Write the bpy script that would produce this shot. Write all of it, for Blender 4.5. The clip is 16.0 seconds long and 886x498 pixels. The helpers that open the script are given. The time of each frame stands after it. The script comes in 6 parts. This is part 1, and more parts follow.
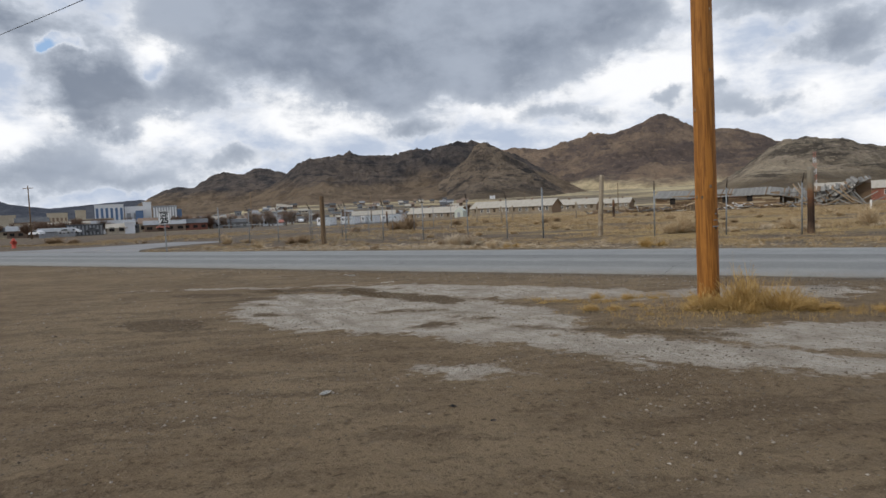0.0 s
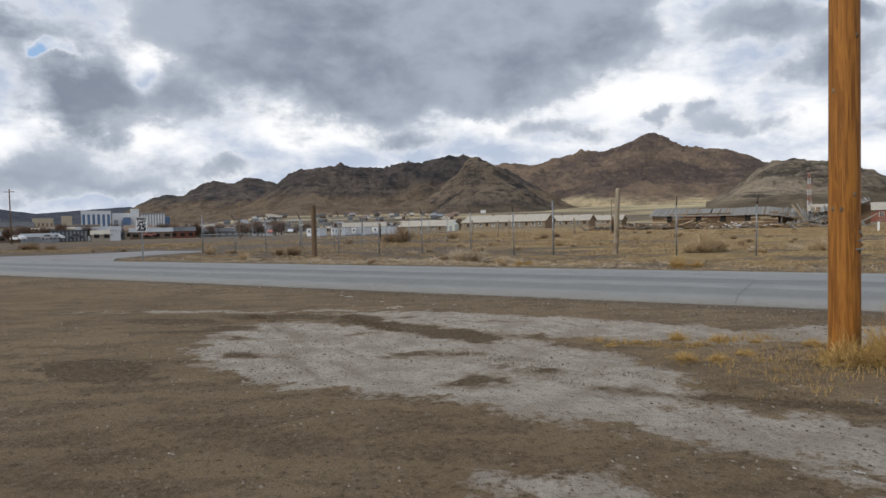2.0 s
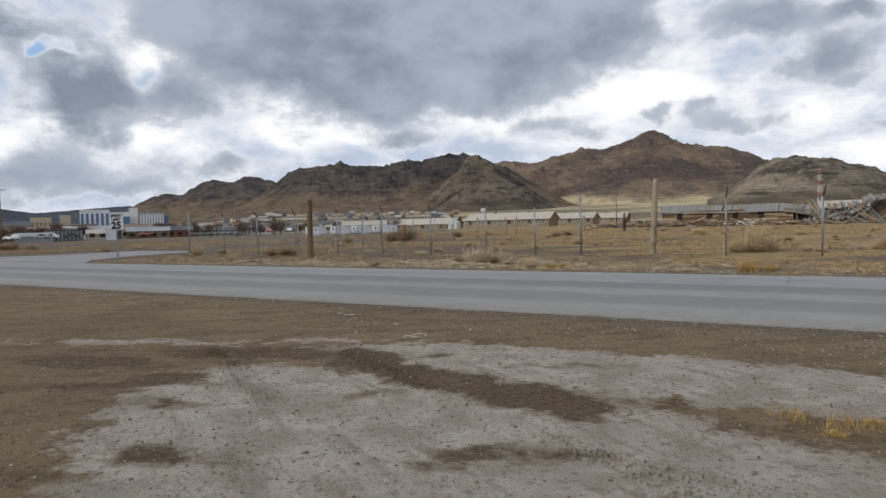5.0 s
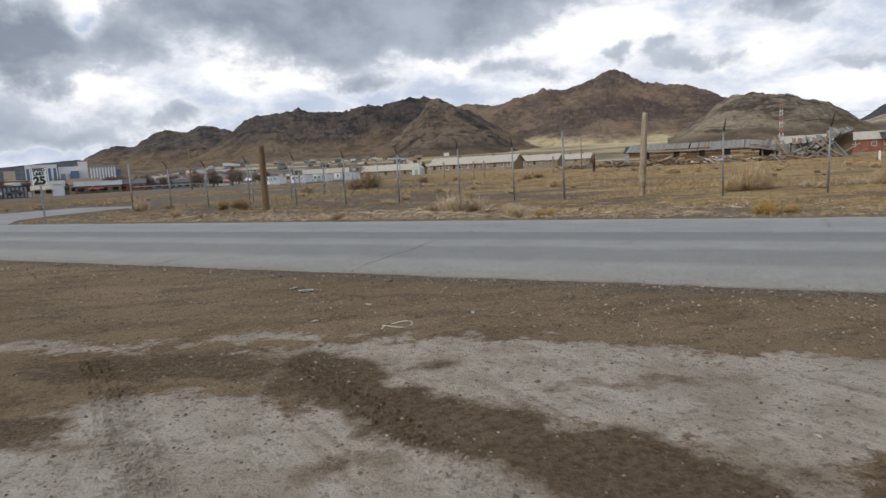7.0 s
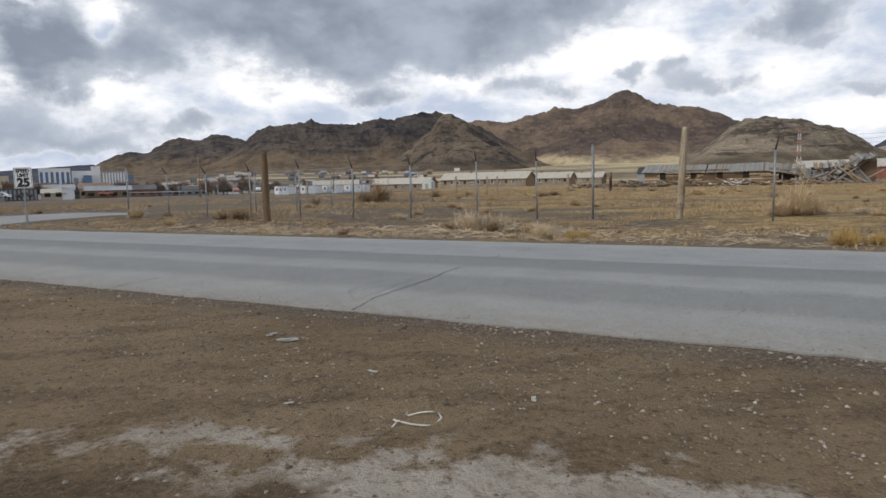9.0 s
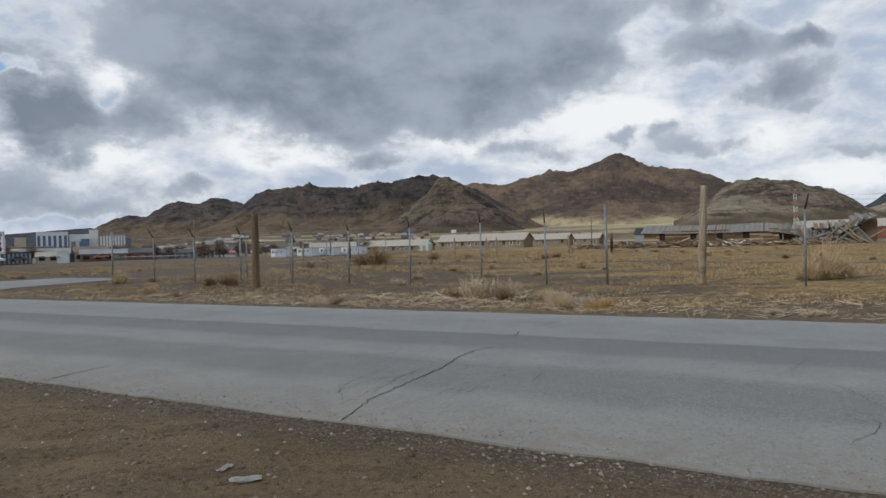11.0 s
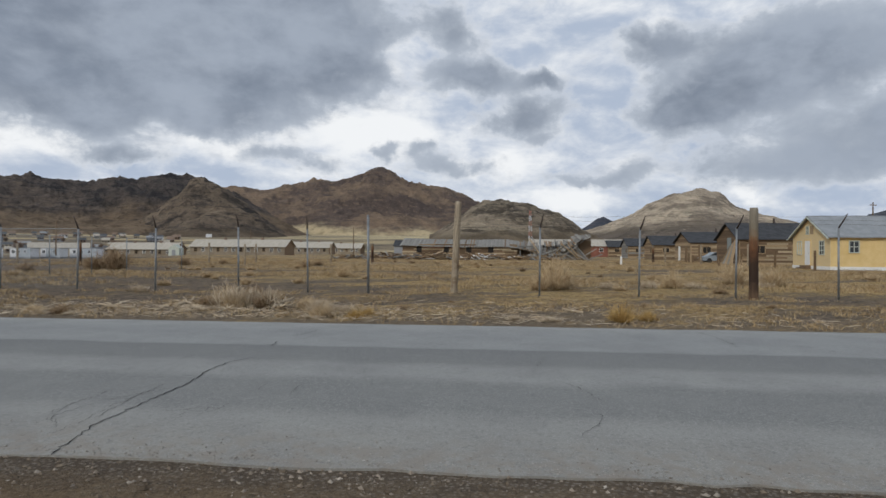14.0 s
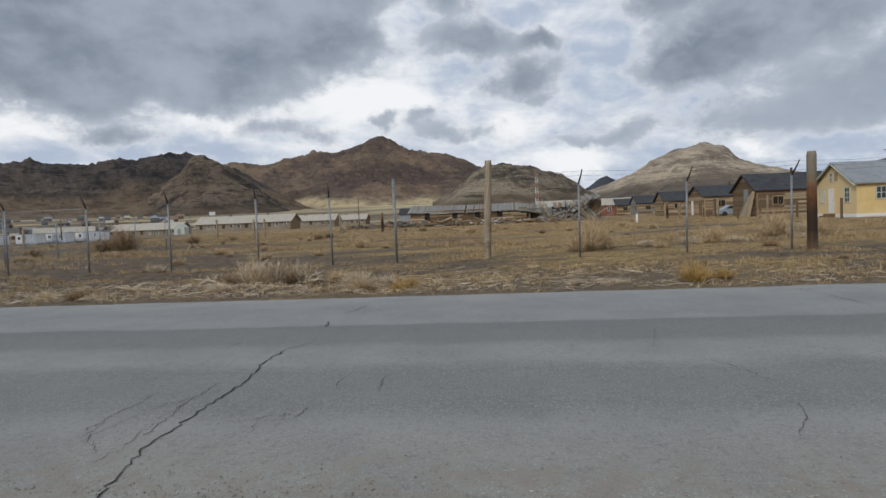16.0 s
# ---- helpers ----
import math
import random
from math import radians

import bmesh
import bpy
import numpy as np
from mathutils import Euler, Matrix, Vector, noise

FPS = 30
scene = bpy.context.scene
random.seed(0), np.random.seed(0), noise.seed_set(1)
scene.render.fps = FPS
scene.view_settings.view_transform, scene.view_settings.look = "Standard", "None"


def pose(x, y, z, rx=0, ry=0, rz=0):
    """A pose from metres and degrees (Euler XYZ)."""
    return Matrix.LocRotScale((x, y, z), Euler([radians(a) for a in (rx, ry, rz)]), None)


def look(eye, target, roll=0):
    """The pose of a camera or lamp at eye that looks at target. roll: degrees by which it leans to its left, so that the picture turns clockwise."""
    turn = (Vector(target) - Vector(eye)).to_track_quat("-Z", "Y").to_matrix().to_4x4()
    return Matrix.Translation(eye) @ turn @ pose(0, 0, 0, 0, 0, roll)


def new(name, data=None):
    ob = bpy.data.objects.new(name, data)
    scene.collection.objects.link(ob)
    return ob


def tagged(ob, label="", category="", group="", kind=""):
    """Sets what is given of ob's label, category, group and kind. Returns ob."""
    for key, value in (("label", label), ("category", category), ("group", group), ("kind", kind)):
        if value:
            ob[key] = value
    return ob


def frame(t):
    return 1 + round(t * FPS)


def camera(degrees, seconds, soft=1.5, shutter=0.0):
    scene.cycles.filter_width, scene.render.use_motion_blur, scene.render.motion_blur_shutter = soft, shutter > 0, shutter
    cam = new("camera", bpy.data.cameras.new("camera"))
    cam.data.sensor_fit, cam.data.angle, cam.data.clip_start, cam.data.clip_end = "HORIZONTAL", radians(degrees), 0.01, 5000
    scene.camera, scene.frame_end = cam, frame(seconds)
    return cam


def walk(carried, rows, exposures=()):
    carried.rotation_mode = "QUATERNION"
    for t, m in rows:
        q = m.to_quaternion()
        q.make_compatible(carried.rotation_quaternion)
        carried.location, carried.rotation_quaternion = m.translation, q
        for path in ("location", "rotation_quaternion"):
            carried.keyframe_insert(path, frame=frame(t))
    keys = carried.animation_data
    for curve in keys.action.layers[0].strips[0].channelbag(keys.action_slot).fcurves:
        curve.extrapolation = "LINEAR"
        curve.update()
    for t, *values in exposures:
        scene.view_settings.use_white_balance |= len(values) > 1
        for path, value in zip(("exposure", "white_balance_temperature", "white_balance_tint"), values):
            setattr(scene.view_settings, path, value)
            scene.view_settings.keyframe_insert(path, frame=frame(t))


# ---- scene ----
cam = camera(70.6, 16.0)

PATH = [
    (0, (1.156, -0.78, 1.524), (1.173, 1.217, 1.407), -2.5),
    (0.5, (1.006, -0.072, 1.529), (1.094, 1.923, 1.416), -0.6),
    (1, (0.883, 0.528, 1.482), (0.948, 2.522, 1.336), -1.1),
    (1.5, (0.71, 1.104, 1.502), (0.736, 3.1, 1.384), -1.5),
    (2, (0.615, 1.724, 1.5), (0.667, 3.722, 1.425), -1.3),
    (2.5, (0.487, 2.298, 1.501), (0.606, 4.293, 1.422), 0.8),
    (3, (0.42, 2.856, 1.514), (0.5, 4.853, 1.465), -0.7),
    (3.5, (0.386, 3.456, 1.511), (0.524, 5.449, 1.426), -0.4),
    (4, (0.311, 4.011, 1.49), (0.445, 6.006, 1.428), -1.2),
    (6.5, (0.041, 7.034, 1.401), (-0.009, 9.023, 1.196), -0.6),
    (7, (0.004, 7.592, 1.415), (0.161, 9.57, 1.158), -3.0),
    (7.5, (-0.051, 8.117, 1.402), (0.014, 10.105, 1.187), -2.9),
    (8, (-0.082, 8.665, 1.392), (0.108, 10.64, 1.139), -2.2),
    (8.5, (-0.069, 9.202, 1.359), (0.064, 11.184, 1.123), -1.3),
    (11, (-0.133, 11.341, 1.422), (0.017, 13.336, 1.408), -1.6),
    (11.5, (-0.224, 11.501, 1.427), (-0.098, 13.497, 1.465), -0.6),
    (12, (-0.185, 11.531, 1.409), (0.06, 13.516, 1.44), -0.2),
    (12.5, (-0.132, 11.501, 1.417), (0.263, 13.461, 1.471), -0.2),
    (13, (-0.12, 11.574, 1.403), (0.482, 13.481, 1.442), -0.6),
    (13.5, (-0.083, 11.517, 1.407), (0.675, 13.367, 1.433), -0.3),
    (14, (-0.094, 11.565, 1.386), (0.778, 13.365, 1.392), 0.3),
    (14.5, (-0.145, 11.657, 1.378), (0.741, 13.45, 1.347), -0.0),
    (15, (-0.085, 12.058, 1.329), (0.83, 13.835, 1.254), 0.1),
    (15.5, (-0.171, 12.515, 1.334), (0.709, 14.311, 1.294), -0.3),
    (16, (-0.329, 13.032, 1.306), (0.528, 14.836, 1.207), -2.4),
]
EXPOSURES = [(0, 0.08, 6550, 10), (1.0, 0.15, 6600, 10), (2.5, 0.08, 6550, 10), (4.2, 0.07, 6550, 10), (6.3, 0.22, 6650, 10.5), (8.7, 0.22, 6650, 10.5), (10.8, -0.08, 6450, 8.5), (16, -0.06, 6500, 9)]
walk(cam, [(t, look(eye, target, roll)) for t, eye, target, roll in PATH], EXPOSURES)

# ---------------------------------------------------------------- world, sun
SUN_AZ, SUN_EL = radians(243), radians(30)
world = bpy.data.worlds.new("overcast_sky")
scene.world = world
world.use_nodes = True


class Graph:
    """A small helper to wire shader nodes."""

    def __init__(self, tree):
        self.t = tree
        tree.nodes.clear()

    def n(self, kind, **values):
        node = self.t.nodes.new(kind)
        for k, v in values.items():
            if k == "operation":
                node.operation = v
            elif k == "clamp":
                node.use_clamp = v
        return node

    def put(self, sock, v):
        if isinstance(v, bpy.types.NodeSocket):
            self.t.links.new(v, sock)
        else:
            sock.default_value = v

    def math(self, op, a, b=0.0, c=0.0, clamp=False):
        m = self.n("ShaderNodeMath", operation=op, clamp=clamp)
        self.put(m.inputs[0], a)
        self.put(m.inputs[1], b)
        self.put(m.inputs[2], c)
        return m.outputs[0]

    def vec(self, op, a, b=(0, 0, 0), out=0):
        m = self.n("ShaderNodeVectorMath", operation=op)
        self.put(m.inputs[0], a)
        self.put(m.inputs[1], b)
        return m.outputs[out]

    def noise(self, co, scale, detail=6.0, rough=0.55, distort=0.0, colour=False):
        m = self.n("ShaderNodeTexNoise")
        self.put(m.inputs["Vector"], co)
        self.put(m.inputs["Scale"], scale)
        self.put(m.inputs["Detail"], detail)
        self.put(m.inputs["Roughness"], rough)
        self.put(m.inputs["Distortion"], distort)
        return m.outputs["Color" if colour else "Fac"]

    def voronoi(self, co, scale, out="Distance", feature="F1"):
        m = self.n("ShaderNodeTexVoronoi")
        m.feature = feature
        self.put(m.inputs["Vector"], co)
        self.put(m.inputs["Scale"], scale)
        return m.outputs[out]

    def step(self, v, a, b, lo=0.0, hi=1.0):
        m = self.n("ShaderNodeMapRange")
        m.interpolation_type = "SMOOTHSTEP"
        self.put(m.inputs["Value"], v)
        m.inputs["From Min"].default_value, m.inputs["From Max"].default_value = a, b
        m.inputs["To Min"].default_value, m.inputs["To Max"].default_value = lo, hi
        return m.outputs["Result"]

    def mix(self, f, a, b, blend="MIX"):
        m = self.n("ShaderNodeMix")
        m.data_type, m.blend_type = "RGBA", blend
        self.put(m.inputs[0], f)
        self.put(m.inputs[6], (*a, 1) if isinstance(a, tuple) and len(a) == 3 else a)
        self.put(m.inputs[7], (*b, 1) if isinstance(b, tuple) and len(b) == 3 else b)
        return m.outputs[2]

    def ramp(self, f, stops, smooth=False):
        m = self.n("ShaderNodeValToRGB")
        self.put(m.inputs[0], f)
        e = m.color_ramp.elements
        while len(e) < len(stops):
            e.new(0.5)
        for k, (p, c) in zip(e, stops):
            k.position, k.color = p, (*c, 1)
        if smooth:
            m.color_ramp.interpolation = "EASE"
        return m.outputs[0]

    def xyz(self, v):
        m = self.n("ShaderNodeSeparateXYZ")
        self.put(m.inputs[0], v)
        return m.outputs

    def join(self, x, y, z=0.0):
        m = self.n("ShaderNodeCombineXYZ")
        for i, v in enumerate((x, y, z)):
            self.put(m.inputs[i], v)
        return m.outputs[0]

    def inside(self, p, rows):
        """Metres inside the nearest of some turned ellipses (x, y, rx, ry, degrees); negative outside."""
        best = -9.0
        for x, y, rx, ry, a in rows:
            c, s_ = math.cos(radians(a)), math.sin(radians(a))
            d = self.vec("SUBTRACT", p, (x, y, 0))
            e = self.vec("DOT_PRODUCT", d, (c / rx, s_ / rx, 0), out=1)
            f = self.vec("DOT_PRODUCT", d, (-s_ / ry, c / ry, 0), out=1)
            r = self.math("SQRT", self.math("ADD", self.math("MULTIPLY", e, e), self.math("MULTIPLY", f, f)))
            best = self.math("MAXIMUM", best, self.math("MULTIPLY", self.math("SUBTRACT", 1.0, r), min(rx, ry)))
        return best

    def blobs(self, p, rows):
        """Sum of soft ellipses (x, y, rx, ry, weight) over the plane point p."""
        total = 0.0
        for x, y, rx, ry, w in rows:
            d = self.vec("MULTIPLY", self.vec("SUBTRACT", p, (x, y, 0)), (1 / rx, 1 / ry, 0))
            d = self.vec("DOT_PRODUCT", d, d, out=1)
            g = self.math("MULTIPLY", self.math("POWER", 2.71828, self.math("MULTIPLY", d, -1.0)), w)
            total = self.math("ADD", total, g)
        return total


# clouds: bearing and height in degrees, half sizes, weight
CLOUDS = [
    (-18.5, 16.5, 7, 3.8, 0.9), (-10, 15.0, 8, 4.4, 1.0), (0, 15.2, 9, 4.6, 1.0), (10, 15.8, 8, 4.2, 1.0), (16, 18.0, 5, 3.0, 0.8),
    (-4.5, 10.8, 4.6, 2.2, 0.7), (5.5, 11.3, 4.6, 1.8, 0.6), (-28.3, 10.8, 4.4, 2.9, 1.2), (-20.8, 10.6, 3.4, 2.2, 0.55),
    (-23.0, 12.6, 1.3, 1.7, -0.5), (-29.7, 14.0, 1.1, 0.5, -1.15), (-28.0, 8.0, 2.4, 0.7, 0.5), (-34, 15.4, 6, 1.8, 0.7), (29.5, 15.3, 4.4, 1.5, 1.0), (35, 15.0, 1.6, 0.8, 0.8),
    (33.0, 11.9, 3.9, 1.5, 0.95), (34.5, 9.8, 2.0, 0.9, 0.5), (-2, 22, 22, 4, 0.9),
]
CLOUDS2 = [
    (20.3, 9.2, 1.5, 0.9, 0.75), (24.2, 9.2, 1.4, 0.7, 0.65), (26.5, 7.6, 4.5, 0.9, 0.5), (26.6, 19.2, 2.2, 1.6, 0.7),
    (52, 13.6, 7, 2.8, 1.05), (58, 16.2, 7, 3.2, 1.0), (47.5, 12.0, 4.0, 1.4, 0.7), (61, 9.6, 8, 2.0, 0.8),
    (45.5, 17.5, 4.0, 1.8, 0.7), (48, 7.0, 13, 1.7, 0.5), (61, 6.6, 8, 1.6, 0.6), (38, 6.6, 5, 0.5, 0.4),
    (-18.0, 5.6, 4.2, 1.0, 0.6), (-2, 7.6, 5, 0.7, 0.5), (-32, 4.6, 8, 1.5, 0.85), (12, 8.0, 6, 0.8, 0.4), (-25, 3.4, 6, 0.8, 0.6),
]
BRIGHT = [
    (-11, 8.8, 6, 1.9, 1.0), (-23.5, 8.0, 4, 2.2, 0.9), (20, 11.5, 6, 2.4, 1.0), (31, 7.5, 5, 1.6, 0.7),
    (8, 9.0, 6, 1.2, 0.7), (51.3, 4.9, 0.8, 0.7, 0.9), (37.5, 4.6, 5, 1.3, 0.8), (-24, 14.0, 2.2, 1.5, 0.8), (-33, 7.5, 4, 1.4, 0.7),
]
g = Graph(world.node_tree)
co = g.n("ShaderNodeTexCoord").outputs["Generated"]
dx, dy, dz = g.xyz(co)[:3]
bearing = g.math("MULTIPLY", g.math("ARCTAN2", dx, dy), 57.29578)
height = g.math("MULTIPLY", g.math("ARCSINE", dz), 57.29578)
wob = g.vec("SUBTRACT", g.noise(co, 5.0, 2, 0.5, colour=True), (0.5, 0.5, 0.5))
wob2 = g.vec("SUBTRACT", g.noise(co, 14.0, 6, 0.56, colour=True), (0.5, 0.5, 0.5))
flat = g.vec("ADD", g.join(bearing, height), g.vec("ADD", g.vec("MULTIPLY", wob, (1.4, 0.9, 0.0)), g.vec("MULTIPLY", wob2, (6.0, 4.0, 0.0))))
squash = g.vec("MULTIPLY", co, (1.0, 1.0, 1.7))
fbm = g.noise(squash, 11.0, 10, 0.60, 0.15)
soft_n = g.noise(squash, 4.2, 4, 0.5, 0.2)
wisp = g.noise(g.vec("MULTIPLY", co, (1.0, 1.0, 2.1)), 10.0, 9, 0.58, 0.2)
sky = g.n("ShaderNodeTexSky")
sky.sky_type, sky.sun_disc, sky.sun_elevation, sky.sun_rotation = "NISHITA", False, SUN_EL, SUN_AZ
blue = g.mix(0.45, g.mix(1.0, sky.outputs[0], (0.13, 0.13, 0.13), "MULTIPLY"), (0.34, 0.53, 0.86))
light = g.math("ADD", g.blobs(flat, BRIGHT), g.math("MULTIPLY", g.math("SUBTRACT", wisp, 0.5), 2.6))
thin = g.mix(g.step(light, -0.35, 0.80), (0.45, 0.525, 0.66), (0.93, 0.945, 0.97))
thin = g.mix(g.step(g.blobs(flat, [(-30.2, 13.8, 1.1, 0.7, 1.0), (17, 16, 2.5, 1, 0.4)]), 0.3, 0.8), thin, blue)
dark = g.math("ADD", g.blobs(flat, CLOUDS), g.blobs(flat, CLOUDS2))
dark = g.math("ADD", dark, g.math("MULTIPLY", g.math("SUBTRACT", fbm, 0.5), 1.6))
rim = g.math("MULTIPLY", g.step(dark, 0.12, 0.36), g.step(dark, 0.36, 0.60, 1.0, 0.0))
thin = g.mix(g.math("MULTIPLY", rim, 0.35), thin, (0.93, 0.935, 0.95))
grey = g.mix(g.step(g.math("ADD", soft_n, g.math("MULTIPLY", fbm, 0.6)), 0.62, 1.0), (0.205, 0.243, 0.312), (0.37, 0.42, 0.505))
edge = g.mix(g.step(dark, 0.35, 1.0), (0.47, 0.52, 0.60), grey)
colour = g.mix(g.step(dark, 0.17, 0.58, 0.0, 0.97), thin, edge)
bg = g.n("ShaderNodeBackground")
g.put(bg.inputs[0], colour)
bg.inputs[1].default_value = 1.0
g.put(g.n("ShaderNodeOutputWorld").inputs[0], bg.outputs[0])

sun = new("sun", bpy.data.lights.new("sun", "SUN"))
sun.data.energy, sun.data.angle, sun.data.color = 1.5, radians(12), (1.0, 0.95, 0.87)
sun.matrix_world = look((0, 0, 0), (-math.sin(SUN_AZ) * math.cos(SUN_EL), -math.cos(SUN_AZ) * math.cos(SUN_EL), -math.sin(SUN_EL)))

# ---------------------------------------------------------------- plan: the road's own axes
ROAD_O, ROAD_A = Vector((-0.63, 16.45, 0)), radians(-32)
EU = Vector((math.cos(ROAD_A), math.sin(ROAD_A), 0))
EV = Vector((-math.sin(ROAD_A), math.cos(ROAD_A), 0))
ROAD_W = 7.6


def along(u, v, z=0.0):
    """A place given along and across the road."""
    return ROAD_O + EU * u + EV * v + Vector((0, 0, z))


def uv_of(x, y):
    r = Vector((x, y, 0)) - ROAD_O
    return r.dot(EU), r.dot(EV)


def polar(bearing_deg, r, z=0.0):
    b = radians(bearing_deg)
    return Vector((math.sin(b) * r, 7.6 + math.cos(b) * r, z))


def soft(a, b, x):
    t = min(1.0, max(0.0, (x - a) / (b - a)))
    return t * t * (3 - 2 * t)


def ground_z(x, y):
    u, v = uv_of(x, y)
    r = math.hypot(x, y - 7.6)
    b = math.degrees(math.atan2(x, y - 7.6))
    z = 0.0
    if r > 420:
        w = soft(-24, -13, b) * (1 - 0.45 * soft(30, 42, b))
        z += (r - 420) * 0.032 * w * soft(420, 900, r)
    if v > 20:
        z -= 1.1 * soft(80, 185, r) * (1 - soft(-3, 6, b)) * (1 - soft(420, 900, r))
    if r < 130:
        n = noise.noise((x * 0.6, y * 0.6, 3)) * 0.03 + noise.noise((x * 2.3, y * 2.3, 7)) * 0.014 + noise.noise((x * 6.5, y * 6.5, 1)) * 0.008
        out = soft(0.0, 1.2, -v) if v < 3.8 else soft(0.0, 1.0, v - ROAD_W)
        z += n * (0.25 + 0.75 * out) if v < 3.8 else n * 2.0 * (0.2 + 0.8 * out)
    if 0.25 < v < ROAD_W - 0.25 and -330 < u < 330:
        z = -0.10
    return z


# ---------------------------------------------------------------- materials
def material(name, build, rough=0.85, metal=0.0, spec=0.3):
    m = bpy.data.materials.new(name)
    m.use_nodes = True
    k = Graph(m.node_tree)
    bsdf = k.n("ShaderNodeBsdfPrincipled")
    bsdf.inputs["Roughness"].default_value = rough
    bsdf.inputs["Metallic"].default_value = metal
    bsdf.inputs["Specular IOR Level"].default_value = spec
    k.put(k.n("ShaderNodeOutputMaterial").inputs[0], bsdf.outputs[0])
    pos = k.n("ShaderNodeTexCoord").outputs["Object"]
    made = build(k, pos)
    col, bump, strength, dist = made if isinstance(made, tuple) else (made, None, 0, 0)
    k.put(bsdf.inputs["Base Color"], col)
    if bump is not None:
        b = k.n("ShaderNodeBump")
        b.inputs["Strength"].default_value, b.inputs["Distance"].default_value = strength, dist
        k.put(b.inputs["Height"], bump)
        k.put(bsdf.inputs["Normal"], b.outputs[0])
    return m


def rnd(k):
    return k.n("ShaderNodeObjectInfo").outputs["Random"]


def island(k):
    return k.n("ShaderNodeNewGeometry").outputs["Random Per Island"]


def worn(name, a, b, scale=2.0, c=None, rough=0.85, metal=0.0, grain=30.0, bump=0.3, dist=0.01, stretch=(1, 1, 1), vary=0.0, spec=0.3):
    """Paint, wood or metal: two tones in large stains, a third in fine grain."""
    def build(k, p):
        q = k.vec("MULTIPLY", p, stretch)
        if vary:
            q = k.vec("ADD", q, k.join(k.math("MULTIPLY", rnd(k), 37.0), k.math("MULTIPLY", rnd(k), 11.0)))
        n1 = k.noise(q, scale, 6, 0.6)
        n2 = k.noise(q, grain, 5, 0.6)
        col = k.mix(k.step(n1, 0.35, 0.65), a, b)
        col = k.mix(k.step(n2, 0.45, 0.75, 0.0, 0.6), col, c or tuple(x * 0.6 for x in a))
        if vary:
            col = k.mix(vary, col, k.ramp(rnd(k), [(0, tuple(x * 0.55 for x in a)), (0.5, a), (1, tuple(min(1, x * 1.35) for x in b))]))
        return col, n2, bump, dist
    return material(name, build, rough, metal, spec)


# dried mud on the lot: centre, half sizes in metres, turn in degrees
PALE = [
    (0.0, 9.3, 2.75, 1.75, -38), (2.1, 10.95, 3.5, 0.85, -29), (1.8, 7.9, 1.2, 1.55, 20), (3.35, 5.75, 2.2, 0.50, -34),
    (6.4, 9.3, 1.6, 0.75, -10), (6.0, 5.7, 1.8, 0.8, -20), (-3.6, 13.42, 1.45, 0.13, -9), (-0.95, 13.1, 0.36, 0.07, -14),
    (-1.55, 10.9, 1.0, 0.85, -15), (1.4, 5.2, 0.42, 0.24, -10), (3.02, 5.15, 0.15, 0.09, -30), (5.0, 4.6, 1.4, 0.35, -25),
]
WET = [
    (-0.5, 11.9, 0.78, 0.36, -58), (-0.05, 11.3, 0.45, 0.30, -50), (0.3, 10.88, 0.62, 0.38, -35), (1.0, 10.25, 0.66, 0.40, -38), (1.32, 9.92, 0.42, 0.26, 0),
    (-2.8, 11.12, 0.75, 0.20, 0), (-2.05, 10.45, 0.26, 0.11, -10), (-1.5, 9.15, 0.36, 0.17, -10), (0.35, 9.0, 0.30, 0.15, 10),
    (0.88, 8.97, 0.24, 0.07, 0), (1.3, 8.3, 0.17, 0.07, -20), (1.75, 8.0, 0.26, 0.15, 20), (1.15, 7.65, 0.36, 0.19, 0),
    (-0.27, 10.54, 0.14, 0.07, 0), (1.17, 11.31, 0.26, 0.05, -10), (1.78, 11.27, 0.16, 0.04, -10), (0.23, 11.94, 0.16, 0.06, 0),
    (3.4, 6.68, 1.1, 0.14, -25), (-1.95, 12.45, 1.2, 0.36, -12),
    (-2.35, 11.3, 0.42, 0.28, 0), (-3.0, 8.6, 1.0, 0.45, -35), (-3.6, 12.2, 0.9, 0.3, -10),
]
BARE = [(4.6, 8.0, 1.75, 0.95, -20)]


